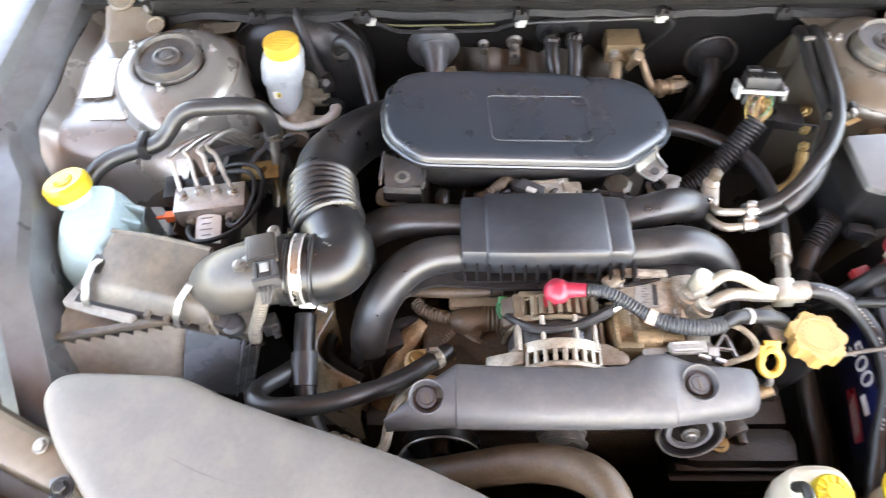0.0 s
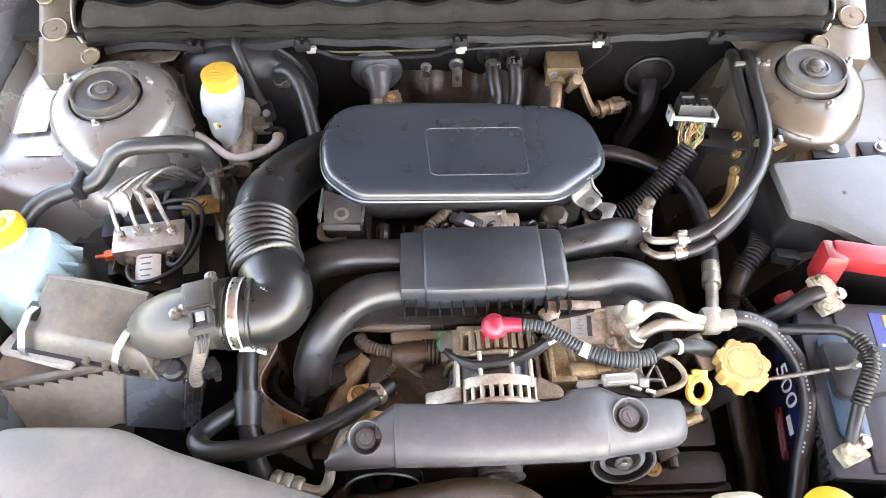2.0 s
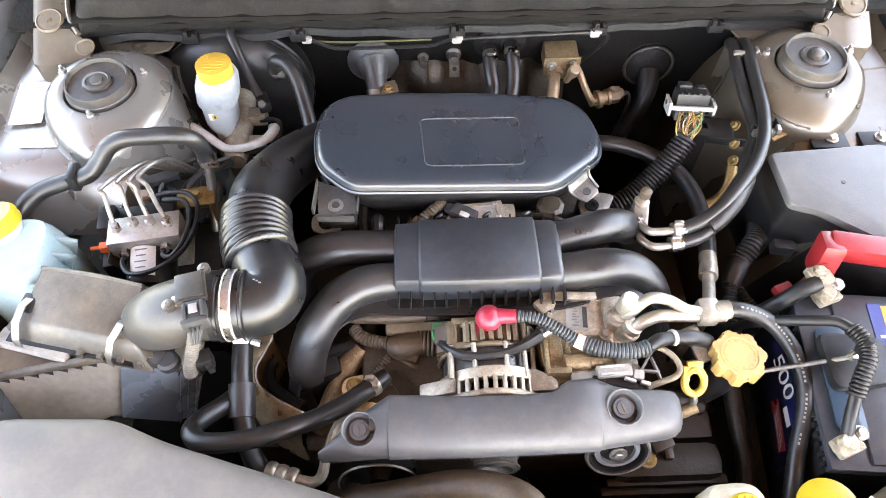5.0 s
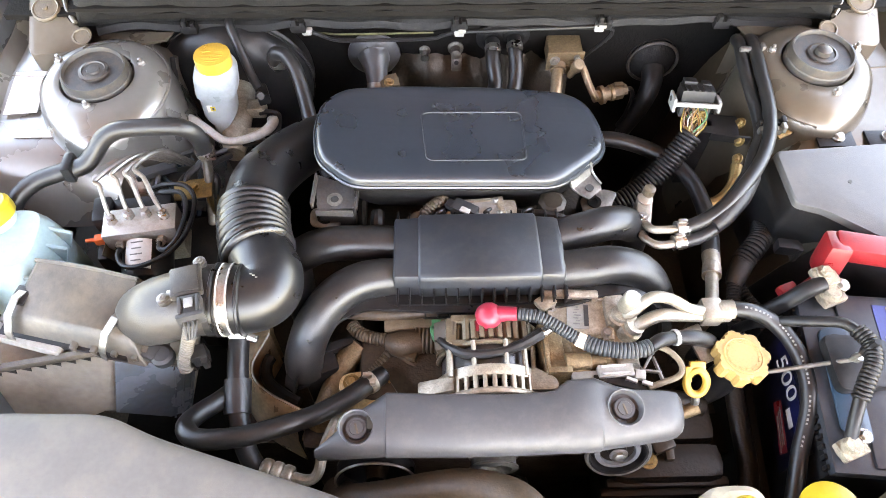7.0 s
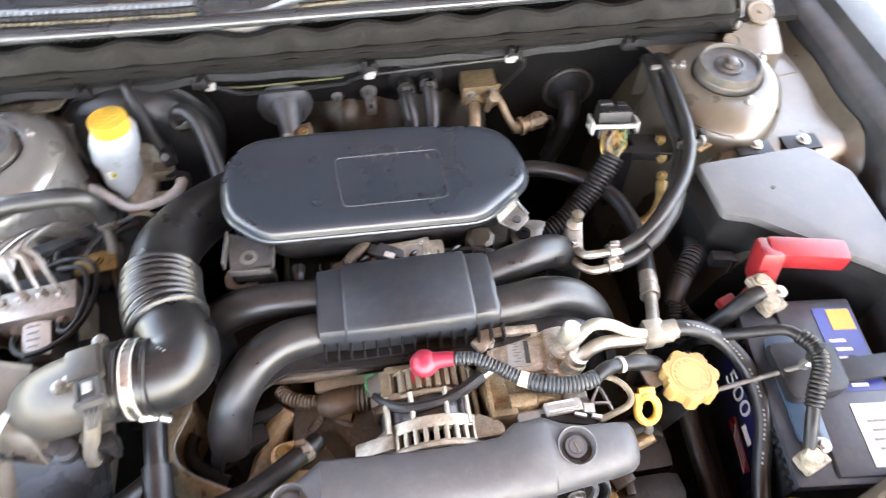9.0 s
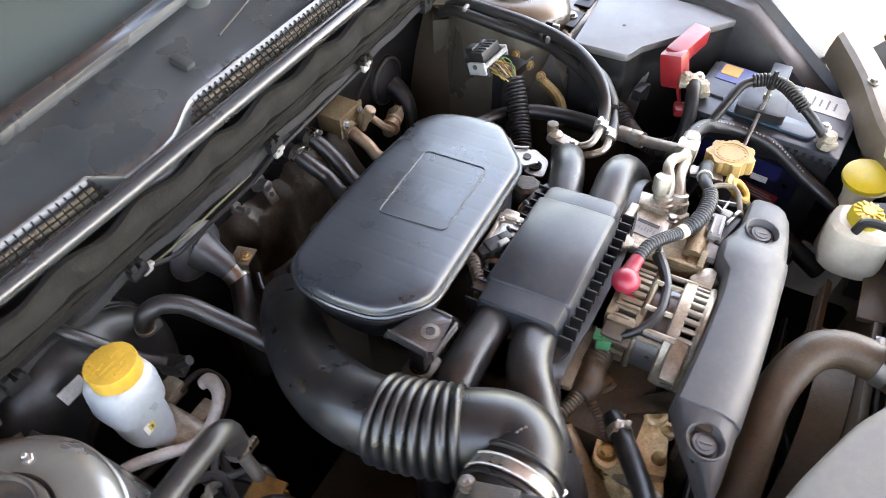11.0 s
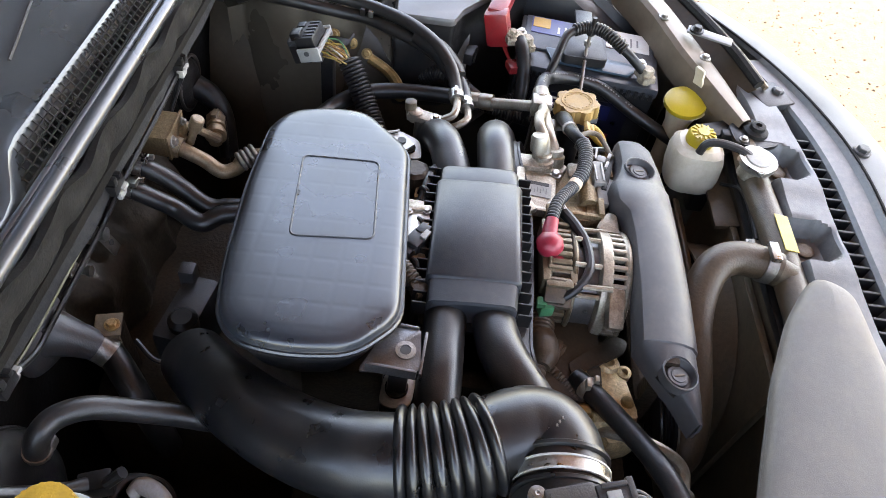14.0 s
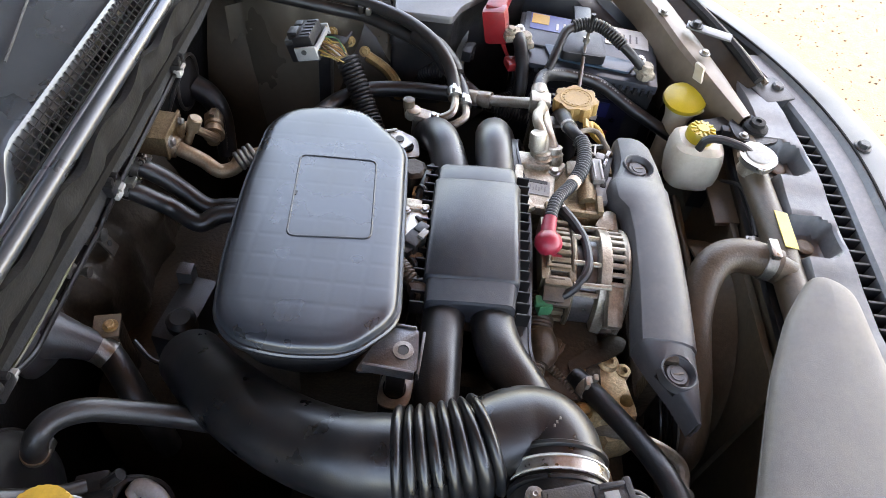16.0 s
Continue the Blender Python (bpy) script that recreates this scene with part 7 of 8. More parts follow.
for (x, y), tp, en in zip(PORT, TOP, END):
    part("pipe_nut", join(lathe([(0.0075, 0), (0.0075, 0.008), (0.0055, 0.009), (0.0055, 0.013)], (x, y, 0.866), (0, 0, 1), 6)), M_STEEL, ab)
    part("pipe", tube([(x, y, 0.872), ((x * 2 + tp[0]) / 3, (y * 2 + tp[1]) / 3, 0.889), ((x + 2 * tp[0]) / 3, (y + 2 * tp[1]) / 3 + 0.004, 0.906), tp, ((tp[0] + en[0]) / 2, (tp[1] + en[1]) / 2 + 0.006, 0.9), en], 0.0033, 8), M_PIPE, ab)
for x, dz in ((-0.478, 0.0), (-0.424, 0.004)):
    part("pipe_nut", lathe([(0.0075, 0), (0.0075, 0.008), (0.0055, 0.009), (0.0055, 0.013)], (x, -0.262 if x < -0.45 else -0.254, 0.846), (0.1, -1, 0.25), 6), M_STEEL, ab)
part("pipe", tube([(-0.477, -0.272, 0.848), (-0.476, -0.288, 0.85), (-0.46, -0.306, 0.855), (-0.43, -0.305, 0.86), (-0.4, -0.285, 0.862), (-0.385, -0.25, 0.86), (-0.385, -0.2, 0.856), (-0.4, -0.175, 0.858), (-0.43, -0.168, 0.855), (-0.46, -0.165, 0.84)], 0.0035, 8), M_BLACK, ab)
part("pipe", tube([(-0.423, -0.266, 0.852), (-0.42, -0.278, 0.856), (-0.408, -0.282, 0.86), (-0.396, -0.262, 0.862), (-0.393, -0.22, 0.86), (-0.405, -0.188, 0.86), (-0.44, -0.178, 0.85)], 0.0035, 8), M_BLACK, ab)
part("conduit", ribbed([(-0.478, -0.3, 0.79), (-0.475, -0.315, 0.78), (-0.47, -0.325, 0.74)], 0.008, 0.0016, 0.005, 10), M_SHROUD, ab)

# loom of dark leads behind the unit
lm = thing("wiring_loom", (-0.42, -0.1, 0.78), "bundle of dark blue-black leads beside the strut tower", "cable")
random.seed(5)
for i in range(9):
    x, z = -0.49 + 0.014 * i, 0.8 + 0.012 * (i % 3)
    part("lead", tube([(x, -0.17, z - 0.02), (x + 0.01, -0.145, z + 0.015), (x + random.uniform(-0.02, 0.03), -0.11, z + 0.012), (x + random.uniform(0, 0.05), -0.075, z - 0.005)], 0.004 + 0.001 * (i % 2), 8), M_BATTB if i % 3 == 0 else M_FENDER, lm)
part("holder", join(box((-0.455, -0.135, 0.845), (0.06, 0.016, 0.012), 0.003, rz=20), box((-0.44, -0.14, 0.8), (0.13, 0.06, 0.03), 0.01)), M_FENDER, lm)
part("stay", box((-0.44, -0.13, 0.7), (0.1, 0.04, 0.18), 0.01), M_BLACK, lm)

# vent hose over the unit
vh = thing("vent_hose", (-0.45, -0.14, 0.88), "grey-black rubber vent hose clipped along the inner wing", "hose")
part("tube", tube([(-0.64, -0.235, 0.845), (-0.625, -0.205, 0.872), (-0.6, -0.184, 0.884), (-0.565, -0.174, 0.892), (-0.53, -0.168, 0.9), (-0.513, -0.156, 0.912), (-0.497, -0.144, 0.928), (-0.475, -0.137, 0.937), (-0.44, -0.136, 0.94), (-0.4, -0.136, 0.941), (-0.383, -0.134, 0.932), (-0.375, -0.131, 0.912), (-0.374, -0.13, 0.886)], 0.0125, 14), M_RUBBER, vh)
part("hose_clip", join(tube([(-0.374, -0.13, 0.886), (-0.3742, -0.1295, 0.876)], 0.0138, 16), box((-0.366, -0.14, 0.882), (0.018, 0.006, 0.012), 0.002)), M_STEEL, vh)
part("steel_pipe", tube([(-0.3742, -0.1295, 0.88), (-0.377, -0.15, 0.835), (-0.38, -0.185, 0.785), (-0.382, -0.205, 0.755), (-0.37, -0.212, 0.745), (-0.35, -0.21, 0.742)], 0.0072, 12), M_PIPE, vh)
part("wing_clip", join(box((-0.548, -0.17, 0.898), (0.014, 0.032, 0.03), 0.004)), M_BLACK, vh)

# ---- washer tank by the wing ----
wt = thing("washer_fluid_tank", (-0.6, -0.29, 0.6), "pale bluish translucent tank with a yellow cap and moulded ribs", "tank")
rounded_stack([(-0.6, -0.29, 0.6, 0.045, 0.07), (-0.6, -0.292, 0.78, 0.045, 0.072), (-0.601, -0.29, 0.84, 0.044, 0.068), (-0.603, -0.284, 0.866, 0.04, 0.058), (-0.606, -0.275, 0.882, 0.032, 0.045)], M_CYAN, "tank", wt)
for i in range(4):
    part("rib", box((-0.572, -0.33 + 0.026 * i, 0.84), (0.04, 0.006, 0.06), 0.003, ry=25), M_CYAN, wt)
part("lug", box((-0.572, -0.352, 0.83), (0.03, 0.012, 0.03), 0.005, rz=20), M_CYAN, wt)
part("neck", lathe([(0.026, 0), (0.026, 0.02)], (-0.633, -0.247, 0.876), (-0.2, 0.2, 1), 24), M_CYAN, wt)
part("cap", lathe([(0.03, 0.0), (0.031, 0.003), (0.031, 0.016), (0.027, 0.021), (0.013, 0.021), (0.012, 0.026), (0, 0.027)], (-0.635, -0.245, 0.888), (-0.2, 0.2, 1), 24), M_LEMON, wt, "yellow tank cap")

# labels on the inner wing
for c, s, rz in (((-0.672, 0.003, 0.871), (0.05, 0.09, 0.001), 4), ((-0.636, -0.083, 0.871), (0.055, 0.014, 0.001), 0)):
    single("paper_label", box(c, s, rz=rz), M_WHITE, "faded white paper label stuck to the inner wing", "label", "labels on the inner wing", smooth=0)

# ---- battery ----
bat = thing("battery", (0.495, -0.482, 0.66), "dark grey car battery with blue side label and corroded terminals", "battery")
BM = Matrix.Translation((0.497, -0.483, 0)) @ Matrix.Rotation(radians(-5.5), 4, "Z")


def bb(b):
    b.transform(BM)
    return b


part("case", bb(box((0, 0, 0.745), (0.148, 0.235, 0.17), 0.005)), M_BLACK, bat)
part("lid", bb(join(box((0, 0, 0.838), (0.152, 0.239, 0.018), 0.004), box((0.022, 0, 0.8485), (0.1, 0.225, 0.006), 0.003))), M_BATT, bat)
ladder = finish("edge_tooth", box((0, 0, 0), (0.005, 0.006, 0.012), 0.001), M_BLACK, 0)
for i in range(19):
    ob = new("edge_tooth", ladder)
    ob.parent = bat
    ob.matrix_local = Matrix.Translation(-ORIGIN[bat.name]) @ BM @ Matrix.Translation((-0.077, -0.11 + i * 0.0122, 0.832))
part("vent_panel", bb(prism(rounded([(-0.06, -0.07), (-0.025, -0.085), (-0.022, 0.075), (-0.06, 0.06)], 0.008), 0.85, 0.8535, 0.001)), M_BATTB, bat)
blue_label = part("blue_label", bb(box((0.043, 0.045, 0.8522), (0.05, 0.115, 0.0008))), M_BLUE, bat)
part("gold_label", bb(box((0.05, 0.085, 0.8528), (0.03, 0.03, 0.0008))), M_YELLOW, bat)
white_label = part("white_label", bb(box((0.043, -0.066, 0.8524), (0.055, 0.075, 0.0008))), M_WHITE, bat)
for i in range(6):
    part("label_line", bb(box((0.034 + 0.004 * (i % 2), 0.055 - 0.012 * i, 0.853), (0.02, 0.004, 0.0006))), M_WHITE, blue_label, smooth=0)
for i in range(4):
    part("label_line", bb(box((0.04, -0.05 - 0.011 * i, 0.8532), (0.026 - 0.005 * (i % 2), 0.003, 0.0006))), M_GREYINK, white_label, smooth=0)
side_label = part("side_label", bb(box((-0.0746, 0.0, 0.755), (0.001, 0.17, 0.1))), M_NAVY, bat)
part("blue_band", bb(box((-0.0754, 0.01, 0.783), (0.0008, 0.13, 0.03))), M_BLUES, side_label)
writing("500", 0.042, Matrix(((0, 0, -1, 0.4204), (-1, 0, 0, -0.455), (0, 1, 0, 0.784), (0, 0, 0, 1))), "side_figures", side_label, M_WHITE)
part("side_patch", bb(box((-0.0755, -0.03, 0.735), (0.001, 0.07, 0.022), rx=8)), M_RED, side_label)
for i in range(3):
    part("side_line", bb(box((-0.0762, -0.03 - 0.004 * i, 0.741 - 0.006 * i), (0.0008, 0.05, 0.0025), rx=8)), M_GREYINK, side_label, smooth=0)
part("side_bars", bb(box((-0.0758, -0.028, 0.765), (0.0008, 0.026, 0.012))), M_WHITE, side_label, smooth=0)
part("vent_cap", bb(lathe([(0.009, 0.853), (0.009, 0.8545), (0.006, 0.8548)], (0.043, 0.025, 0), seg=18)), M_BLACK, bat)


def terminal(x, y, name, label):
    t = part(name, join(box((x, y, 0.858), (0.034, 0.024, 0.012), 0.003, rz=20), lathe([(0.012, 0.85), (0.011, 0.872), (0.009, 0.875)], (x - 0.004, y, 0), seg=16), box((x + 0.012, y + 0.01, 0.864), (0.016, 0.012, 0.014), 0.003)), M_CORRODE, bat, label)
    part("clamp_bolt", bolt((x + 0.012, y + 0.01, 0.871), r=0.006, h=0.006), M_STEEL, bat)
    return t


terminal(0.431, -0.57, "terminal", "corroded lead terminal clamp")
terminal(0.472, -0.372, "terminal", "corroded lead terminal clamp with fuse link")
part("fuse_link", join(box((0.464, -0.35, 0.872), (0.03, 0.03, 0.012), 0.003, rz=15), bolt((0.462, -0.347, 0.878), r=0.007, h=0.008)), M_CORRODE, bat)
hd = thing("battery_hold_down", (0.441, -0.469, 0.855), "steel hold-down rod and bracket across the battery", "bracket")
part("rod", join(tube([(0.346, -0.462, 0.815), (0.442, -0.468, 0.87), (0.455, -0.469, 0.878), (0.46, -0.469, 0.915)], 0.003, 8, smooth_path=False), lathe([(0.006, 0), (0.006, 0.008)], (0.459, -0.469, 0.88), (0.2, 0, 1), 6)), M_PIPE, hd)
part("plate", join(prism(rounded([(0.435, -0.505), (0.51, -0.5), (0.515, -0.44), (0.435, -0.43)], 0.012), 0.857, 0.872, 0.003), box((0.55, -0.475, 0.862), (0.09, 0.03, 0.006), 0.002)), M_BLACK, hd)
part("nut", lathe([(0.007, 0), (0.007, 0.01), (0.004, 0.011), (0.004, 0.03)], (0.46, -0.469, 0.9), (0, 0, 1), 6), M_BLACK, hd)
bc = thing("battery_cable", (0.45, -0.47, 0.88), "thick taped black battery cable looping over the hold-down", "cable")
part("cable", tube([(0.428, -0.562, 0.868), (0.433, -0.54, 0.885), (0.44, -0.52, 0.897)], 0.0075, 12), M_BLACK, bc)
part("conduit", ribbed([(0.438, -0.525, 0.895), (0.448, -0.505, 0.905), (0.46, -0.485, 0.91), (0.465, -0.462, 0.909), (0.458, -0.442, 0.905)], 0.0105, 0.002, 0.005, 12), M_BLACK, bc)
part("cable", tube([(0.459, -0.444, 0.905), (0.446, -0.43, 0.9), (0.42, -0.42, 0.885), (0.395, -0.41, 0.865), (0.375, -0.395, 0.83), (0.37, -0.38, 0.78)], 0.007, 12), M_BLACK, bc)
rc = thing("terminal_cover", (0.47, -0.33, 0.86), "red plastic battery terminal cover hinged open", "cover")
part("shield", join(box((0.525, -0.325, 0.895), (0.1, 0.032, 0.03), 0.006, rz=-12), box((0.478, -0.322, 0.878), (0.03, 0.04, 0.06), 0.008, rz=-12, rx=-15)), M_RED, rc)
part("strap", tube([(0.47, -0.335, 0.855), (0.45, -0.345, 0.845), (0.437, -0.352, 0.842)], [0.004, 0.003, 0.003], 8), M_RED, rc)
part("tab", join(box((0.428, -0.357, 0.842), (0.026, 0.026, 0.014), 0.004, rz=20)), M_RED, rc)
part("positive_lead", tube([(0.46, -0.36, 0.872), (0.44, -0.365, 0.866), (0.415, -0.372, 0.84), (0.39, -0.37, 0.8), (0.37, -0.34, 0.74)], 0.011, 12), M_BLACK, rc)
part("tray", bb(box((0, 0, 0.64), (0.17, 0.26, 0.05), 0.006)), M_BLACK, rc)

# ---- fuse box ----
fb = thing("fuse_box", (0.53, -0.26, 0.62), "black plastic fuse box with a broad sloping lid", "fuse box")
F = [(0.443, -0.158), (0.612, -0.146), (0.655, -0.2), (0.655, -0.385), (0.63, -0.375), (0.593, -0.345), (0.482, -0.262), (0.446, -0.25)]
ring = lambda k, z: [((x - 0.56) * k + 0.56, (y + 0.26) * k - 0.26, z) for x, y in rounded(F, 0.008, 4)]
rows = [ring(1.012, 0.887), ring(1.009, 0.893), ring(1.002, 0.8968), ring(0.99, 0.8982), ring(0.97, 0.8985)]
bm = loft(rows, closed=True)
bm.faces.new([bm.verts.new(p) for p in rows[-1]])
bmesh.ops.remove_doubles(bm, verts=bm.verts, dist=1e-6)
fuse_lid = part("lid", bm, M_FUSE, fb, "black plastic lid dulled with dust")
part("lid_skirt", loft([ring(1.045, 0.838), ring(1.05, 0.85), ring(1.035, 0.853), ring(1.03, 0.862), ring(1.013, 0.8865)], closed=True), M_BLACK, fuse_lid)
part("base", prism([p[:2] for p in ring(1.02, 0)], 0.62, 0.846), M_BLACK, fb)
part("latch", join(box((0.448, -0.282, 0.838), (0.03, 0.016, 0.02), 0.003, rz=-10), box((0.462, -0.287, 0.832), (0.008, 0.014, 0.03), 0.002)), M_BLACK, fb)
part("lid_dimple", lathe([(0.003, 0), (0.003, 0.001), (0, 0.001)], (0.53, -0.215, 0.8985), seg=10), M_INK, fb)

# ---- engine control connector and loom ----
ecu = thing("engine_loom_connector", (0.355, -0.05, 0.84), "grey lever connector with many coloured wires", "connector")
EM = Matrix.Translation((0.357, -0.045, 0.885)) @ Matrix.Rotation(radians(-6), 4, "Z") @ Matrix.Rotation(radians(-18), 4, "X")


def ee(b):
    b.transform(EM)
    return b


part("housing", ee(join(box((0, 0.006, 0.006), (0.05, 0.03, 0.026), 0.003), box((-0.01, 0.02, 0.018), (0.02, 0.016, 0.012), 0.002), box((0.015, 0.02, 0.016), (0.014, 0.014, 0.01), 0.002), box((0, 0.02, -0.01), (0.044, 0.03, 0.03), 0.003))), M_BLACK, ecu)
part("lever", ee(join(box((0, -0.013, -0.002), (0.066, 0.006, 0.007), 0.002), box((-0.034, 0.0, -0.004), (0.005, 0.034, 0.022), 0.003), box((0.034, 0.0, -0.004), (0.005, 0.03, 0.018), 0.003))), M_LEVER, ecu, "pale grey locking lever")
random.seed(11)
for i in range(32):
    a, b = random.uniform(-0.018, 0.018), random.uniform(-0.012, 0.004)
    p0 = EM @ Vector((a, -0.012, b - 0.006))
    p3 = Vector((0.341 + random.uniform(-0.008, 0.008), -0.104 + random.uniform(-0.006, 0.006), 0.862 + random.uniform(-0.006, 0.006)))
    mid = (p0 + p3) / 2 + Vector((random.uniform(-0.012, 0.016), random.uniform(-0.006, 0.004), random.uniform(0.0, 0.01)))
    part("wire", tube([p0, mid, p3], 0.0011, 5, 5), WIRE[random.choice((0, 0, 0, 0, 4, 4, 1, 2, 3, 4, 5, 0, 5))], ecu)
for x in (-0.036, 0.036):
    part("pivot", ee(lathe([(0.004, -0.002), (0.004, 0.002), (0.002, 0.0025)], (x, 0.002, 0.0), (1 if x > 0 else -1, 0, 0), 12)), M_INK, ecu)
for x in (-0.018, -0.009, 0.0, 0.009, 0.018):
    part("rib", ee(box((x, 0.0, 0.0195), (0.003, 0.016, 0.002), 0.0005)), M_BLACK, ecu)
part("hood", ee(join(box((0, -0.004, -0.016), (0.046, 0.014, 0.018), 0.003), box((0, 0.03, 0.0), (0.03, 0.02, 0.02), 0.004))), M_INK, ecu)
part("conduit", ribbed([(0.345, -0.098, 0.868), (0.325, -0.115, 0.845), (0.3, -0.133, 0.82), (0.27, -0.152, 0.8), (0.235, -0.168, 0.785)], 0.0175, 0.0035, 0.0062, 18), M_BLACK, ecu, "black corrugated conduit")
part("bracket", join(box((0.4, -0.062, 0.848), (0.06, 0.04, 0.004), 0.002, rz=-8), box((0.415, -0.085, 0.842), (0.06, 0.004, 0.016), 0.002, rz=-10), box((0.38, -0.06, 0.78), (0.03, 0.02, 0.14), 0.004)), M_BLACK, ecu)

# ---- hoses from the wing to the engine ----
fh = thing("fuel_hoses", (0.4, -0.15, 0.86), "two black fuel hoses held together with small clips", "hose")
H1 = [(0.478, 0.1, 0.875), (0.472, 0.075, 0.893), (0.464, 0.03, 0.903), (0.46, -0.01, 0.904), (0.456, -0.06, 0.903), (0.449, -0.1, 0.902), (0.436, -0.14, 0.902), (0.41, -0.185, 0.902), (0.375, -0.225, 0.898), (0.345, -0.25, 0.886), (0.318, -0.262, 0.874), (0.29, -0.268, 0.867)]
H2 = [(0.459, 0.1, 0.875), (0.452, 0.07, 0.89), (0.445, 0.025, 0.893), (0.443, -0.03, 0.889), (0.444, -0.07, 0.885), (0.438, -0.115, 0.884), (0.42, -0.15, 0.884), (0.4, -0.19, 0.882), (0.372, -0.232, 0.876), (0.345, -0.262, 0.867), (0.318, -0.277, 0.86), (0.285, -0.284, 0.856)]
part("hose", tube(H1, 0.0098, 12), M_RUBBER, fh)
part("hose", tube(H2, 0.0098, 12), M_RUBBER, fh)
part("braid_wrap", tube([(0.4, -0.196, 0.89), (0.375, -0.23, 0.887), (0.35, -0.254, 0.877), (0.335, -0.265, 0.871)], [0.014, 0.0165, 0.0165, 0.014], 12), M_BLACK, fh)
for k, (x, y, z) in enumerate(((0.453, -0.105, 0.896), (0.45, -0.118, 0.896), (0.462, 0.045, 0.9))):
    part("hose_clip", join(box((x - 0.004, y, z), (0.034, 0.009, 0.013), 0.003), box((x + 0.014, y, z + 0.006), (0.006, 0.012, 0.012), 0.001)), M_BLACK if k == 0 else M_PIPE, fh)
for x, y, z in ((0.292, -0.268, 0.867), (0.288, -0.284, 0.856)):
    part("end_clip", join(tube([(x + 0.01, y + 0.003, z + 0.001), (x - 0.006, y, z)], 0.0112, 14), box((x, y + 0.004, z + 0.012), (0.012, 0.005, 0.009), 0.001)), M_STEEL, fh)
part("end_pipe", tube([(0.292, -0.268, 0.867), (0.268, -0.268, 0.866), (0.255, -0.264, 0.862), (0.25, -0.25, 0.855)], 0.0058, 10), M_ALUM, fh)
part("end_pipe", tube([(0.288, -0.284, 0.856), (0.262, -0.286, 0.855), (0.248, -0.275, 0.852), (0.245, -0.26, 0.845)], 0.0058, 10), M_ALUM, fh)
pv = thing("purge_valve", (0.255, -0.225, 0.82), "bright metal pipe bracket with a black bolt stud", "valve")
part("arm", join(box((0.253, -0.225, 0.852), (0.022, 0.052, 0.012), 0.004, rz=-14), lathe([(0.011, 0), (0.011, 0.014), (0.008, 0.016)], (0.256, -0.21, 0.846), (0, 0, 1), 16)), M_ALUM, pv)
part("stud", lathe([(0.0065, 0), (0.0065, 0.012), (0.0085, 0.013), (0.0085, 0.026), (0.007, 0.027)], (0.26, -0.203, 0.846), (0.05, 0.05, 1), 14), M_SHROUD, pv)
part("bolt", bolt((0.248, -0.24, 0.858), r=0.005, h=0.005), M_STEEL, pv)
part("foot", box((0.25, -0.22, 0.82), (0.016, 0.02, 0.06), 0.003), M_PIPE, pv)
lt = thing("lifting_tab", (0.188, -0.205, 0.84), "pressed metal bracket with a bolt hole by the resonator", "bracket")
part("plate", prism(rounded([(0.168, -0.228), (0.205, -0.222), (0.222, -0.19), (0.2, -0.184), (0.165, -0.2)], 0.008), 0.846, 0.849, 0.0008), M_PIPE, lt)
part("boss", lathe([(0.01, 0), (0.01, 0.003), (0.005, 0.0035), (0.005, 0.001), (0, 0.001)], (0.185, -0.208, 0.849), seg=18), M_DARK, lt)
part("leg", box((0.18, -0.19, 0.82), (0.02, 0.02, 0.06), 0.003), M_BLACK, lt)
cd = thing("main_loom", (0.4, -0.3, 0.72), "thick corrugated wiring loom rising beside the fuse box", "cable")
part("conduit", ribbed([(0.455, -0.21, 0.78), (0.44, -0.238, 0.8), (0.42, -0.262, 0.806), (0.4, -0.283, 0.798)], 0.017, 0.003, 0.006, 16), M_BLACK, cd)
part("sleeve", tube([(0.405, -0.278, 0.8), (0.39, -0.3, 0.795), (0.382, -0.315, 0.79)], [0.016, 0.015, 0.012], 14), M_FENDER, cd)
part("conduit", ribbed([(0.385, -0.31, 0.79), (0.377, -0.34, 0.788), (0.372, -0.37, 0.785), (0.37, -0.41, 0.775), (0.355, -0.44, 0.75)], 0.0105, 0.002, 0.005, 12), M_BLACK, cd)
part("conduit", ribbed([(0.39, -0.31, 0.79), (0.4, -0.335, 0.786), (0.415, -0.36, 0.79), (0.44, -0.37, 0.8), (0.46, -0.362, 0.82)], 0.008, 0.0016, 0.0045, 12), M_BLACK, cd)
part("trunk", tube([(0.455, -0.21, 0.78), (0.46, -0.19, 0.76), (0.46, -0.18, 0.65)], 0.016, 12), M_BLACK, cd)

# small hardware on the inner wing
gs = thing("ground_strap", (0.49, -0.1, 0.86), "brass earth eyelet bolted to the inner wing", "bracket")
part("eyelet", join(box((0.49, -0.098, 0.868), (0.04, 0.008, 0.004), 0.001, rz=28), lathe([(0.008, 0), (0.008, 0.004)], (0.508, -0.089, 0.866), seg=14)), M_BRASS, gs)
part("bolt", bolt((0.508, -0.089, 0.87), r=0.005, h=0.005), M_ZINC, gs)
for x in (0.556, 0.632):
    pl = thing("mounting_plate", (x, -0.112, 0.85), "black plate with a bright bolt on the inner wing", "plate", "plates on the inner wing")
    part("plate", box((x, -0.114, 0.8705), (0.056, 0.03, 0.004), 0.001), M_BLACK, pl)
    part("bolt", bolt((x + 0.004, -0.112, 0.8725), r=0.0075, h=0.007, washer=0.01), M_STEEL, pl)
gbk = thing("gold_bracket", (0.4, -0.16, 0.76), "yellow zinc bracket arm on the inner wing", "bracket")
part("arm", tube([(0.425, -0.12, 0.82), (0.415, -0.15, 0.808), (0.395, -0.17, 0.8), (0.365, -0.18, 0.795)], 0.009, 10), M_ZINC, gbk)
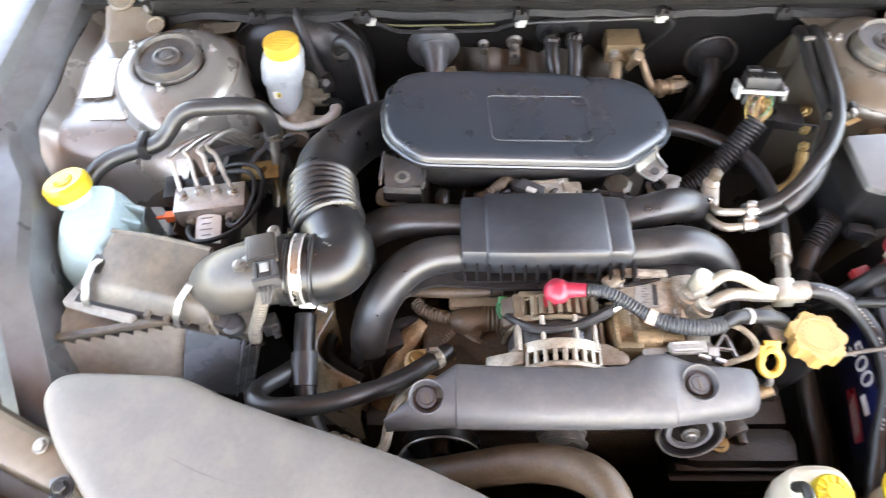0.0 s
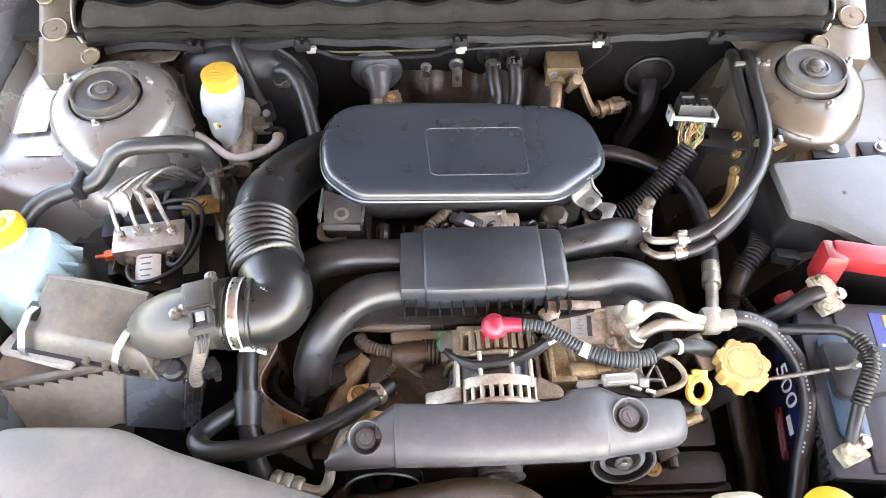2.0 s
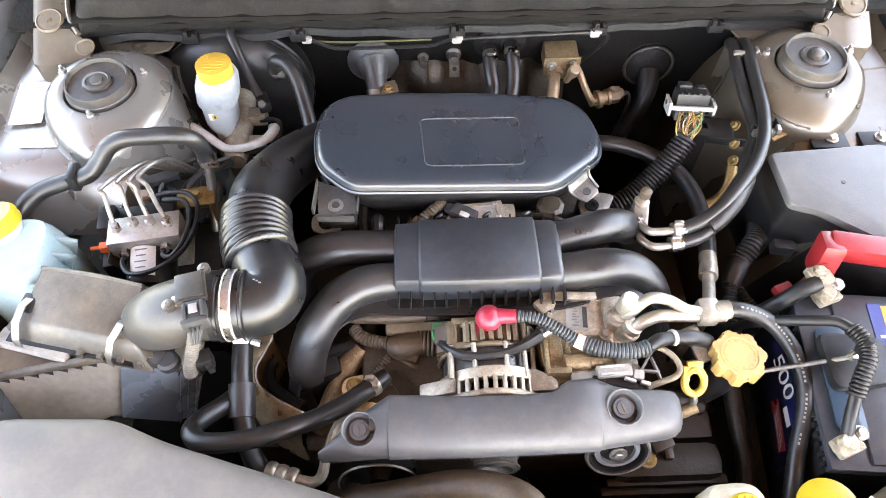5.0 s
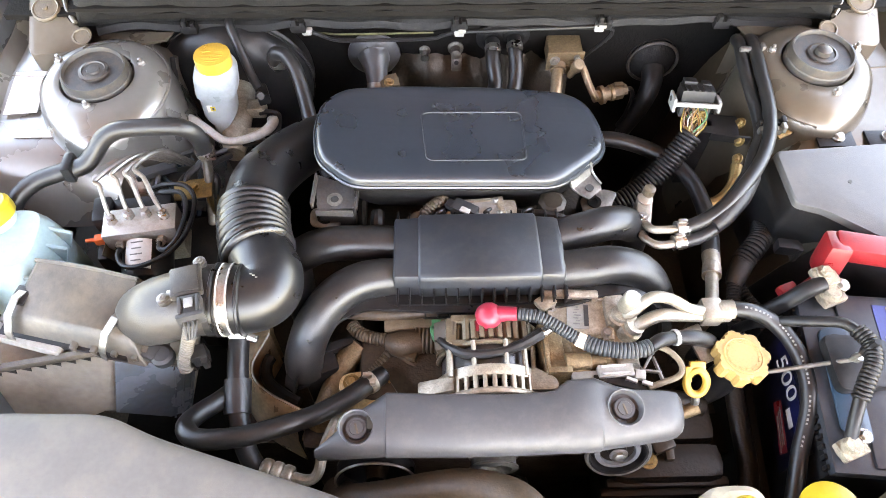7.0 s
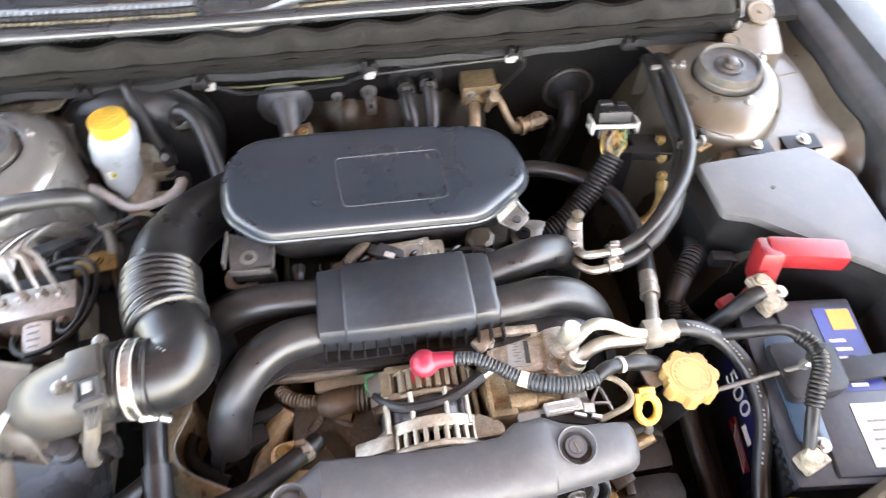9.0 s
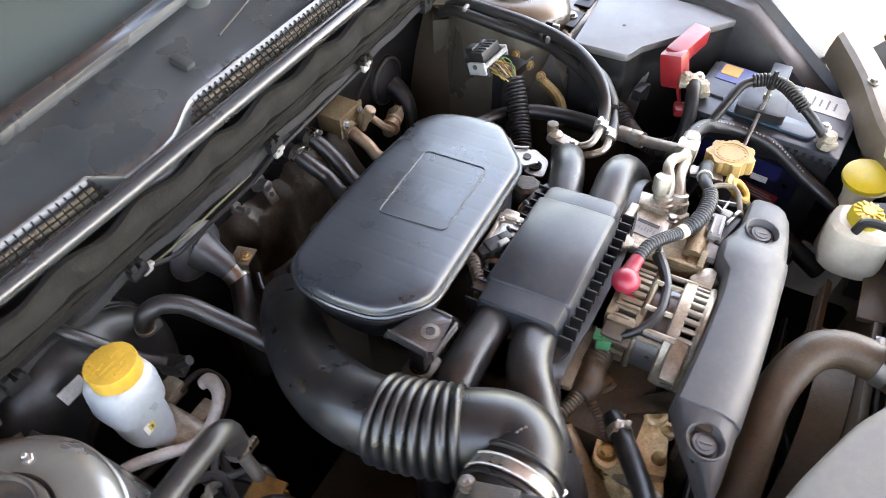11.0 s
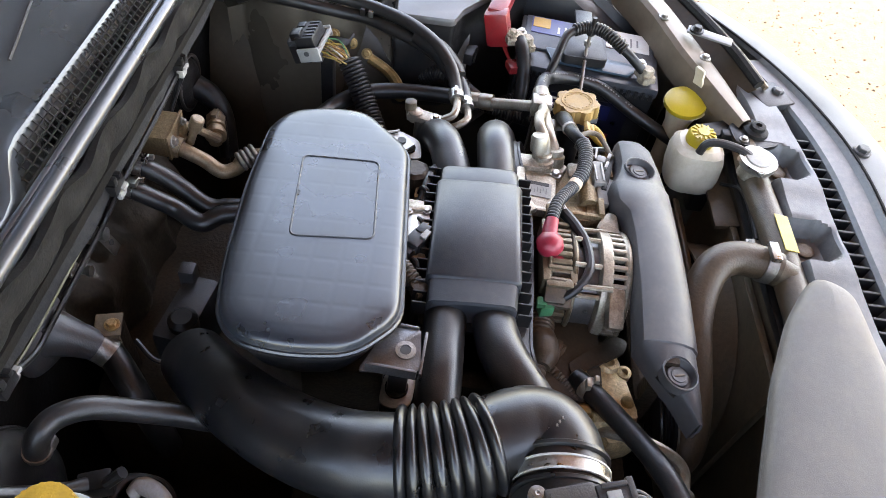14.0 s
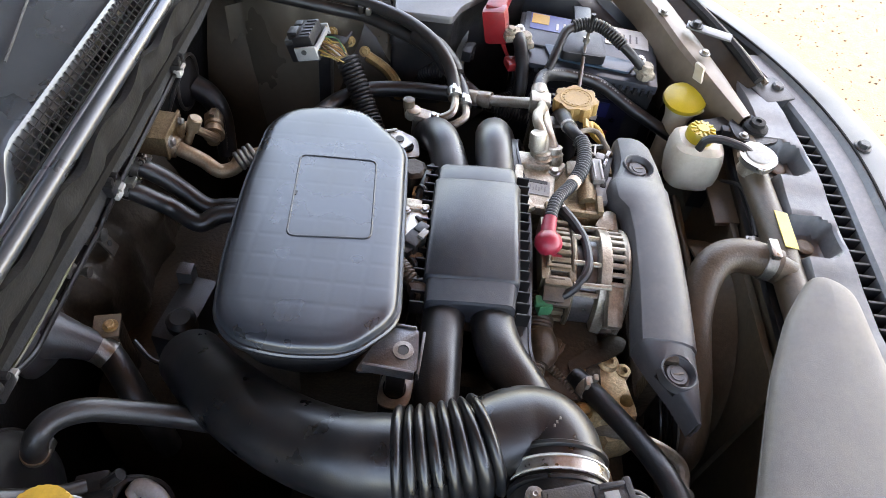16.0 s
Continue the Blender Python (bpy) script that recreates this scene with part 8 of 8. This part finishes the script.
for i, (x, y, z) in enumerate(((0.43, -0.09, 0.84), (0.436, -0.06, 0.848), (0.425, -0.115, 0.828))):
    part("bolt", bolt((x, y, z), (-0.8, 0, 0.6), 0.006, 0.007), M_ZINC, gbk)

# ---- radiator and front panel ----


def sweep(x):
    return 0.9 * max(0, abs(x) - 0.2) ** 2


rad = thing("radiator", (0.0, -0.72, 0.3), "slim radiator with a black plastic top tank and filler neck", "radiator")
part("core", box((-0.02, -0.725, 0.58), (0.68, 0.03, 0.5), 0.004), M_SHROUD, rad)
part("top_tank", tube([(-0.37, -0.722, 0.838), (0.1, -0.722, 0.84), (0.24, -0.716, 0.84), (0.32, -0.722, 0.838)], 0.02, 18, smooth_path=False), M_SHROUD, rad)
part("tank_edge", box((-0.02, -0.722, 0.815), (0.7, 0.044, 0.014), 0.003), M_BLACK, rad)
part("yellow_label", box((0.11, -0.725, 0.8605), (0.065, 0.02, 0.001), rx=8), M_LEMON, rad)
part("filler_neck", lathe([(0.02, 0.845), (0.018, 0.86), (0.022, 0.868)], (0.237, -0.709, 0), seg=24), M_ALU, rad)
capq = [((0.0275 + 0.003 * max(0, math.cos(2 * a)) ** 3) * math.cos(a), (0.0275 + 0.003 * max(0, math.cos(2 * a)) ** 3) * math.sin(a)) for a in [2 * math.pi * i / 64 for i in range(64)]]
part("filler_cap", prism(capq, 0.867, 0.876, 0.003, 3, Matrix.Translation((0.237, -0.709, 0))), M_STEEL, rad, "bright pressed radiator cap")
part("filler_cap_top", lathe([(0.019, 0.875), (0.018, 0.878), (0, 0.879)], (0.237, -0.709, 0), seg=28), M_WPLAST, rad)
part("outlet", tube([(0.045, -0.722, 0.842), (0.052, -0.705, 0.845), (0.056, -0.69, 0.847)], 0.0195, 18), M_SHROUD, rad)
shr = thing("radiator_fan", (0.1, -0.68, 0.3), "dusty black fan shroud with dark fan blades", "fan")
part("shroud", join(box((0.1, -0.698, 0.62), (0.4, 0.012, 0.34), 0.004), box((0.245, -0.69, 0.786), (0.13, 0.036, 0.008), 0.002, rx=-10)), M_SHROUD, shr)
part("ring", thicken(tube([(0.09, -0.69, 0.6), (0.09, -0.645, 0.6)], 0.165, 48, smooth_path=False, caps=False), 0.004), M_SHROUD, shr)
for i in range(7):
    a = 2 * math.pi * i / 7
    b = box((0, 0, 0.095), (0.06, 0.004, 0.12), 0.001, rz=22)
    b.transform(Matrix.Translation((0.09, -0.66, 0.6)) @ Matrix.Rotation(a, 4, "Y"))
    part("blade", b, M_BLACK, shr)
part("hub", lathe([(0.045, 0), (0.045, 0.03), (0.02, 0.036)], (0.09, -0.675, 0.6), (0, 1, 0), 24), M_BLACK, shr)
for z in (0.705, 0.725, 0.745):
    part("slat", box((0.19, -0.64, z), (0.16, 0.01, 0.006), 0.002, rx=30), M_SHROUD, shr)
part("connector", join(box((0.105, -0.695, 0.822), (0.03, 0.022, 0.018), 0.003), lathe([(0.006, 0), (0.006, 0.02)], (0.09, -0.69, 0.835), (1, 0, 0), 10)), M_PIPE, shr)
part("wire", tube([(0.12, -0.7, 0.83), (0.17, -0.702, 0.832), (0.22, -0.7, 0.828), (0.26, -0.69, 0.8)], 0.003, 8), M_BLACK, shr)
rh = thing("radiator_hose", (0.0, -0.63, 0.78), "thick dust-browned rubber radiator hose with a spring clamp", "hose")
part("hose", tube([(0.055, -0.705, 0.846), (0.062, -0.675, 0.849), (0.06, -0.645, 0.85), (0.045, -0.62, 0.846), (0.015, -0.603, 0.832), (-0.025, -0.594, 0.815), (-0.07, -0.594, 0.795), (-0.12, -0.595, 0.77), (-0.16, -0.59, 0.74), (-0.18, -0.57, 0.7)], 0.0225, 22), M_BROWN, rh)
part("clamp", join(tube([(0.0585, -0.698, 0.8468), (0.0603, -0.684, 0.848)], 0.0243, 24)), M_PIPE, rh)
part("clamp_ears", box((0.058, -0.69, 0.874), (0.03, 0.012, 0.008), 0.002), M_STEEL, rh)

# coolant overflow bottle
ov = thing("coolant_overflow_bottle", (0.29, -0.64, 0.7), "milky white coolant overflow bottle with a yellow cap", "bottle")
rounded_stack([(0.284, -0.648, 0.762, 0.026, 0.032), (0.285, -0.647, 0.77, 0.033, 0.039), (0.287, -0.646, 0.79, 0.037, 0.042), (0.29, -0.644, 0.818, 0.037, 0.0415), (0.2915, -0.643, 0.832, 0.034, 0.038), (0.293, -0.642, 0.839, 0.026, 0.03)], M_MILK, "bottle", ov)
part("bottle_stay", box((0.3, -0.68, 0.74), (0.05, 0.03, 0.06), 0.004), M_BLACK, ov)
bottle_cap = part("cap", lathe([(0.021, 0.838), (0.0215, 0.841), (0.0215, 0.852), (0.019, 0.856), (0.01, 0.8565), (0.009, 0.859), (0, 0.859)], (0.293, -0.641, 0), seg=24), M_LEMON, ov, "yellow bottle cap")
for i in range(12):
    a = 2 * math.pi * i / 12
    part("cap_rib", box((0.293 + 0.0145 * math.cos(a), -0.641 + 0.0145 * math.sin(a), 0.857), (0.008, 0.003, 0.003), 0.0008, rz=math.degrees(a)), M_LEMON, bottle_cap, smooth=0)
part("hose", tube([(0.258, -0.632, 0.845), (0.26, -0.638, 0.862), (0.258, -0.655, 0.868), (0.253, -0.675, 0.868), (0.248, -0.69, 0.866), (0.242, -0.7, 0.862)], 0.0062, 10), M_RUBBER, ov)
part("bracket", join(box((0.33, -0.675, 0.835), (0.03, 0.05, 0.012), 0.003, rz=25), box((0.318, -0.7, 0.82), (0.016, 0.04, 0.05), 0.003)), M_BLACK, ov)
ov.location.z += 0.01
# washer filler
wf = thing("washer_filler_neck", (0.39, -0.64, 0.7), "bright yellow washer filler cap on a milky neck", "filler")
part("neck", tube([(0.385, -0.632, 0.7), (0.386, -0.633, 0.76), (0.388, -0.635, 0.81), (0.392, -0.637, 0.838)], [0.016, 0.017, 0.02, 0.03], 22), M_MILK, wf)
part("cap", lathe([(0.033, 0), (0.034, 0.003), (0.0335, 0.008), (0.024, 0.012), (0.012, 0.0125), (0, 0.012)], (0.393, -0.637, 0.84), (-0.15, 0.1, 1), 32), M_LEMON, wf, "bright yellow snap cap")
bm = prism(rounded([(-0.011, 0), (0.011, 0), (0.008, 0.03), (0.01, 0.046), (-0.01, 0.046), (-0.008, 0.03)], 0.006), -0.002, 0.002)
bm.transform(Matrix.Translation((0.416, -0.655, 0.858)) @ Matrix.Rotation(radians(35), 4, "Z") @ Matrix.Rotation(radians(70), 4, "X"))
part("tongue", bm, M_MILK, wf)
part("lip", lathe([(0.03, 0), (0.036, 0.008), (0.034, 0.01)], (0.398, -0.64, 0.83), (-0.1, 0.05, 1), 28), M_MILK, wf)
# rubber mount plate of the radiator
mt = thing("radiator_mount", (0.32, -0.735, 0.8), "black bracket plate holding a rubber radiator mount", "bracket")
part("plate", prism(rounded([(0.29, -0.695), (0.335, -0.69), (0.36, -0.735), (0.345, -0.768), (0.3, -0.765), (0.285, -0.735)], 0.012), 0.852, 0.858, 0.002), M_BLACK, mt)
part("rubber", lathe([(0.02, 0.857), (0.019, 0.863), (0.012, 0.866), (0.0115, 0.872), (0.005, 0.873), (0.004, 0.869), (0, 0.869)], (0.322, -0.73, 0), seg=24), M_MATT, mt)
part("post", box((0.322, -0.735, 0.81), (0.03, 0.03, 0.09), 0.004), M_BLACK, mt)
part("bolt", bolt((0.3, -0.708, 0.858), r=0.005, h=0.005), M_PIPE, mt)

# black slam panel cover
front = thing("front_panel_cover", (0, -0.79, 0.8), "black plastic radiator cover with recesses and open slots", "panel")
def step(a, b, v):
    t = min(1, max(0, (v - a) / (b - a)))
    return t * t * (3 - 2 * t)


def panel_z(x, y):
    """Height of the cover: pockets open towards the engine, a crease between them, soft ends."""
    z = 0.862 - 0.003 * step(0.01, 0.05, abs((x + 0.007) % 0.155 - 0.0775))
    for xc in (0.262, 0.107, -0.15):
        wide = 0.036 - 0.012 * step(-0.77, -0.795, y)
        z -= 0.03 * (1 - step(wide - 0.006, wide + 0.004, abs(x - xc))) * step(-0.797, -0.786, y)
    return z


rows = []
for i in range(181):
    x = -0.48 + i * 0.0053
    s = sweep(x)
    row = [(x, -0.738 + s * 0.3, 0.812)]
    for k in range(19):
        y = -0.74 - 0.066 * k / 18
        row.append((x, y + s * (0.3 + 0.4 * k / 18), panel_z(x, y) - (0.005 if k == 0 else 0.0) - (0.004 if k == 18 else 0.0)))
    rows.append(row + [(x, -0.81 + s * 0.75, 0.82)])
part("panel", thicken(loft(rows), 0.003), M_PANEL, front)
slot_me = finish("slot_fin", box((0, 0, 0), (0.004, 0.026, 0.03), 0.001), M_BLACK, 0)
for i in range(26):
    x = -0.2 + i * 0.021
    ob = new("slot_fin", slot_me)
    ob.parent = front
    ob.location = Vector((x, -0.822 + sweep(x) * 0.8, 0.838)) - ORIGIN[front.name]
rows = []
for i in range(55):
    x = -0.52 + i * 0.0193
    s = sweep(x)
    rows.append([(x, -0.832 + s * 0.85, 0.82), (x, -0.833 + s * 0.85, 0.854), (x, -0.838 + s * 0.88, 0.859), (x, -0.868 + s * 0.95, 0.861), (x, -0.874 + s * 0.97, 0.868), (x, -0.877 + s, 0.868)])
part("grille_strip", thicken(loft(rows), 0.003), M_PANEL, front, "scuffed dark grille top strip")
for x in (0.262, 0.107, -0.15):
    part("push_rivet", lathe([(0.013, 0), (0.013, 0.003), (0.009, 0.005), (0.005, 0.0045), (0, 0.004)], (x, -0.762, 0.833), seg=20), M_SHROUD, front)
part("corner_block", join(box((0.425, -0.778, 0.855), (0.06, 0.06, 0.016), 0.005, rz=24), lathe([(0.01, 0.862), (0.01, 0.868), (0.007, 0.87)], (0.432, -0.79, 0), seg=6)), M_FENDER, front)
part("foot", box((0.0, -0.8, 0.55), (0.9, 0.03, 0.56), 0.004), M_BLACK, front)
# painted bumper edge
rows = []
for i in range(61):
    x = -0.68 + i * 0.0227
    s = sweep(x)
    rows.append([(x, -0.876 + s, 0.86), (x, -0.88 + s, 0.8665), (x, -0.925 + s, 0.867), (x, -0.95 + s, 0.858), (x, -0.972 + s * 1.05, 0.8), (x, -0.985 + s * 1.1, 0.6), (x, -0.97 + s * 1.1, 0.0)])
bump = thing("front_bumper", (0, -0.9, 0.5), "silver painted front bumper edge above the grille", "bumper")
part("skin", thicken(loft(rows), 0.003), M_BUMPER, bump)
part("edge_seal", tube([(x, -0.8785 + sweep(x), 0.869) for x in [-0.66 + 0.033 * k for k in range(41)]], 0.0022, 6), M_MATT, bump, "thin black rubber edge seal")
for x in (-0.3, 0.3):
    part("bolt", join(lathe([(0.0135, 0), (0.0135, 0.002), (0.0125, 0.003)], (x, -0.897 + sweep(x), 0.867), seg=24), lathe([(0.0095, 0.002), (0.0095, 0.0075), (0.008, 0.009), (0, 0.009)], (x, -0.897 + sweep(x), 0.867), seg=6)), M_FENDER, bump, "black bolt head")

# headlamp panel rails at both corners
for s in (1, -1):
    rl = thing("headlamp_panel", (0.45 * s, -0.66, 0.6), "painted steel rail behind the headlamp", "panel", "headlamp panels")
    I = [(0.66, -0.53), (0.6, -0.56), (0.557, -0.581), (0.464, -0.616), (0.39, -0.66), (0.326, -0.703)]
    O = [(0.69, -0.575), (0.64, -0.602), (0.59, -0.626), (0.502, -0.664), (0.42, -0.7), (0.345, -0.729)]
    rows = []
    for (a, b), (c, d), z in zip(I, O, (0.905, 0.903, 0.9, 0.892, 0.88, 0.868)):
        u, v = Vector((a * s, b)), Vector((c * s, d))
        rows.append([(*u, z - 0.05), (*u.lerp(v, 0.02), z - 0.03), (*u.lerp(v, 0.12), z - 0.006), (*u.lerp(v, 0.25), z), (*u.lerp(v, 0.75), z), (*u.lerp(v, 0.9), z - 0.004), (*v, z - 0.03), (*v.lerp(u, -0.05), 0.72)])
    part("rail", thicken(loft(rows), 0.002), M_RAIL, rl)
    T = [(0.7, -0.61, 0.9), (0.64, -0.645, 0.897), (0.565, -0.685, 0.893), (0.49, -0.72, 0.888), (0.425, -0.752, 0.876)]
    rows = [[(a * s, b, z - 0.024), ((a + x) / 2 * s, (b + y) / 2, z - 0.03), (x * s, y, z - 0.01)] for (a, b), (x, y, z) in zip(O, T)]
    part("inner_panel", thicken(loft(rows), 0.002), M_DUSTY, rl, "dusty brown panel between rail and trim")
    part("lamp_back", box((0.55 * s, -0.72, 0.68), (0.2, 0.08, 0.2), 0.03, rz=-32 * s), M_BLACK, rl)
    part("edge_trim", tube([(0.7 * s, -0.61, 0.9), (0.64 * s, -0.645, 0.897), (0.565 * s, -0.685, 0.893), (0.49 * s, -0.72, 0.888), (0.425 * s, -0.752, 0.876)], 0.009, 8), M_MATT, rl)
    part("edge_lip", tube([(0.7 * s, -0.63, 0.893), (0.64 * s, -0.664, 0.89), (0.565 * s, -0.703, 0.886), (0.49 * s, -0.738, 0.88), (0.43 * s, -0.768, 0.868)], 0.005, 8), M_RAIL, rl)
    part("stay_plate", box((0.503 * s, -0.672, 0.904), (0.022, 0.075, 0.004), 0.0015, rz=-20 * s), M_PANEL, rl)
    part("stay_bolt", bolt((0.509 * s, -0.65, 0.906), r=0.0075, h=0.008, washer=0.012), M_BLACK, rl)
    for t in (0.2, 0.6):
        x, y = 0.6 - 0.25 * t, -0.575 - 0.14 * t
        part("bolt", bolt((x * s, y, 0.901 - 0.012 * t), r=0.006, h=0.006), M_PIPE, rl)

# pulleys below the belt cover
pu = thing("belt_pulleys", (0.1, -0.56, 0.68), "black ribbed belt pulleys below the cover", "pulley")
TA, TX = (0.174, -0.538, 0.797), (0, -1, 0.42)
part("tensioner", lathe([(0.036, 0), (0.0395, 0.001), (0.0395, 0.004), (0.037, 0.006), (0.037, 0.014), (0.0395, 0.016), (0.0405, 0.019), (0.0385, 0.0215), (0.0345, 0.0205), (0.033, 0.009), (0.0285, 0.008), (0, 0.008)], TA, TX, 40), M_BLACK, pu)
part("tensioner_rim", lathe([(0.0415, 0.0185), (0.0413, 0.0205), (0.039, 0.0222), (0.0368, 0.0214), (0.0415, 0.0185)], TA, TX, 40), M_PIPE, pu, "worn bright pulley rim")
part("tensioner_step", lathe([(0.0285, 0.0115), (0.028, 0.0175), (0.0225, 0.018), (0.0215, 0.0125), (0.0285, 0.0115)], TA, TX, 36), M_PANEL, pu)
part("tensioner_hub", lathe([(0.0215, 0.008), (0.0215, 0.0125), (0.012, 0.0125), (0.011, 0.02), (0, 0.0205)], TA, TX, 24), M_OILY, pu)
part("tensioner_bolt", bolt((0.174, -0.5565, 0.805), TX, 0.0075, 0.006), M_PIPE, pu)
part("alternator_pulley", lathe([(0.024, 0), (0.031, 0.002), (0.031, 0.004), (0.028, 0.006), (0.028, 0.014), (0.031, 0.016), (0.031, 0.018), (0.022, 0.019), (0.012, 0.012), (0, 0.013)], (0.022, -0.548, 0.787), (0, -1, 0), 28), M_PIPE, pu)
part("crank_pulley", lathe([(0.068, 0), (0.07, 0.006), (0.066, 0.012), (0.07, 0.018), (0.07, 0.026), (0.05, 0.028), (0.03, 0.018), (0, 0.02)], (0.02, -0.53, 0.58), (0, -1, 0), 32), M_BLACK, pu)
part("carrier", box((0.05, -0.525, 0.7), (0.36, 0.02, 0.18), 0.008), M_BLOCK, pu)
tc = thing("front_timing_cover", (0.25, -0.56, 0.6), "brown dusty timing cover with a bolted rim", "cover")
part("shell", box((0.25, -0.552, 0.68), (0.15, 0.05, 0.16), 0.02), M_OILY, tc)
for y, z, w in ((-0.575, 0.735, 0.16), (-0.582, 0.715, 0.17)):
    part("rim", box((0.25, y, z), (w, 0.012, 0.012), 0.004), M_OILY, tc)
part("bolt", bolt((0.222, -0.553, 0.762), r=0.008, h=0.008), M_ZINC, tc)
part("bracket", join(box((0.24, -0.53, 0.77), (0.03, 0.03, 0.012), 0.003, rz=20), box((0.25, -0.54, 0.755), (0.012, 0.03, 0.03), 0.003)), M_HEAT, tc)
for k in range(4):
    part("cooling_fin", box((0.16 - 0.012 * k, -0.608 - 0.006 * k, 0.69 - 0.012 * k), (0.12, 0.004, 0.012), 0.0015, rx=20), M_OILY, tc)
rk = thing("right_engine_mount", (0.34, -0.5, 0.5), "grimy cast bracket and dark box beside the battery", "bracket")
part("cast_bracket", join(tube([(0.355, -0.43, 0.77), (0.362, -0.5, 0.74), (0.37, -0.56, 0.71), (0.36, -0.64, 0.67)], [0.012, 0.013, 0.014, 0.016], 12)), M_OILY, rk)
part("casting", join(box((0.27, -0.49, 0.7), (0.11, 0.07, 0.1), 0.015), tube([(0.23, -0.47, 0.75), (0.27, -0.475, 0.765), (0.31, -0.48, 0.75)], 0.014, 12)), M_OILY, rk)
part("post", box((0.33, -0.5, 0.5), (0.06, 0.06, 0.4), 0.01), M_DARK, rk)
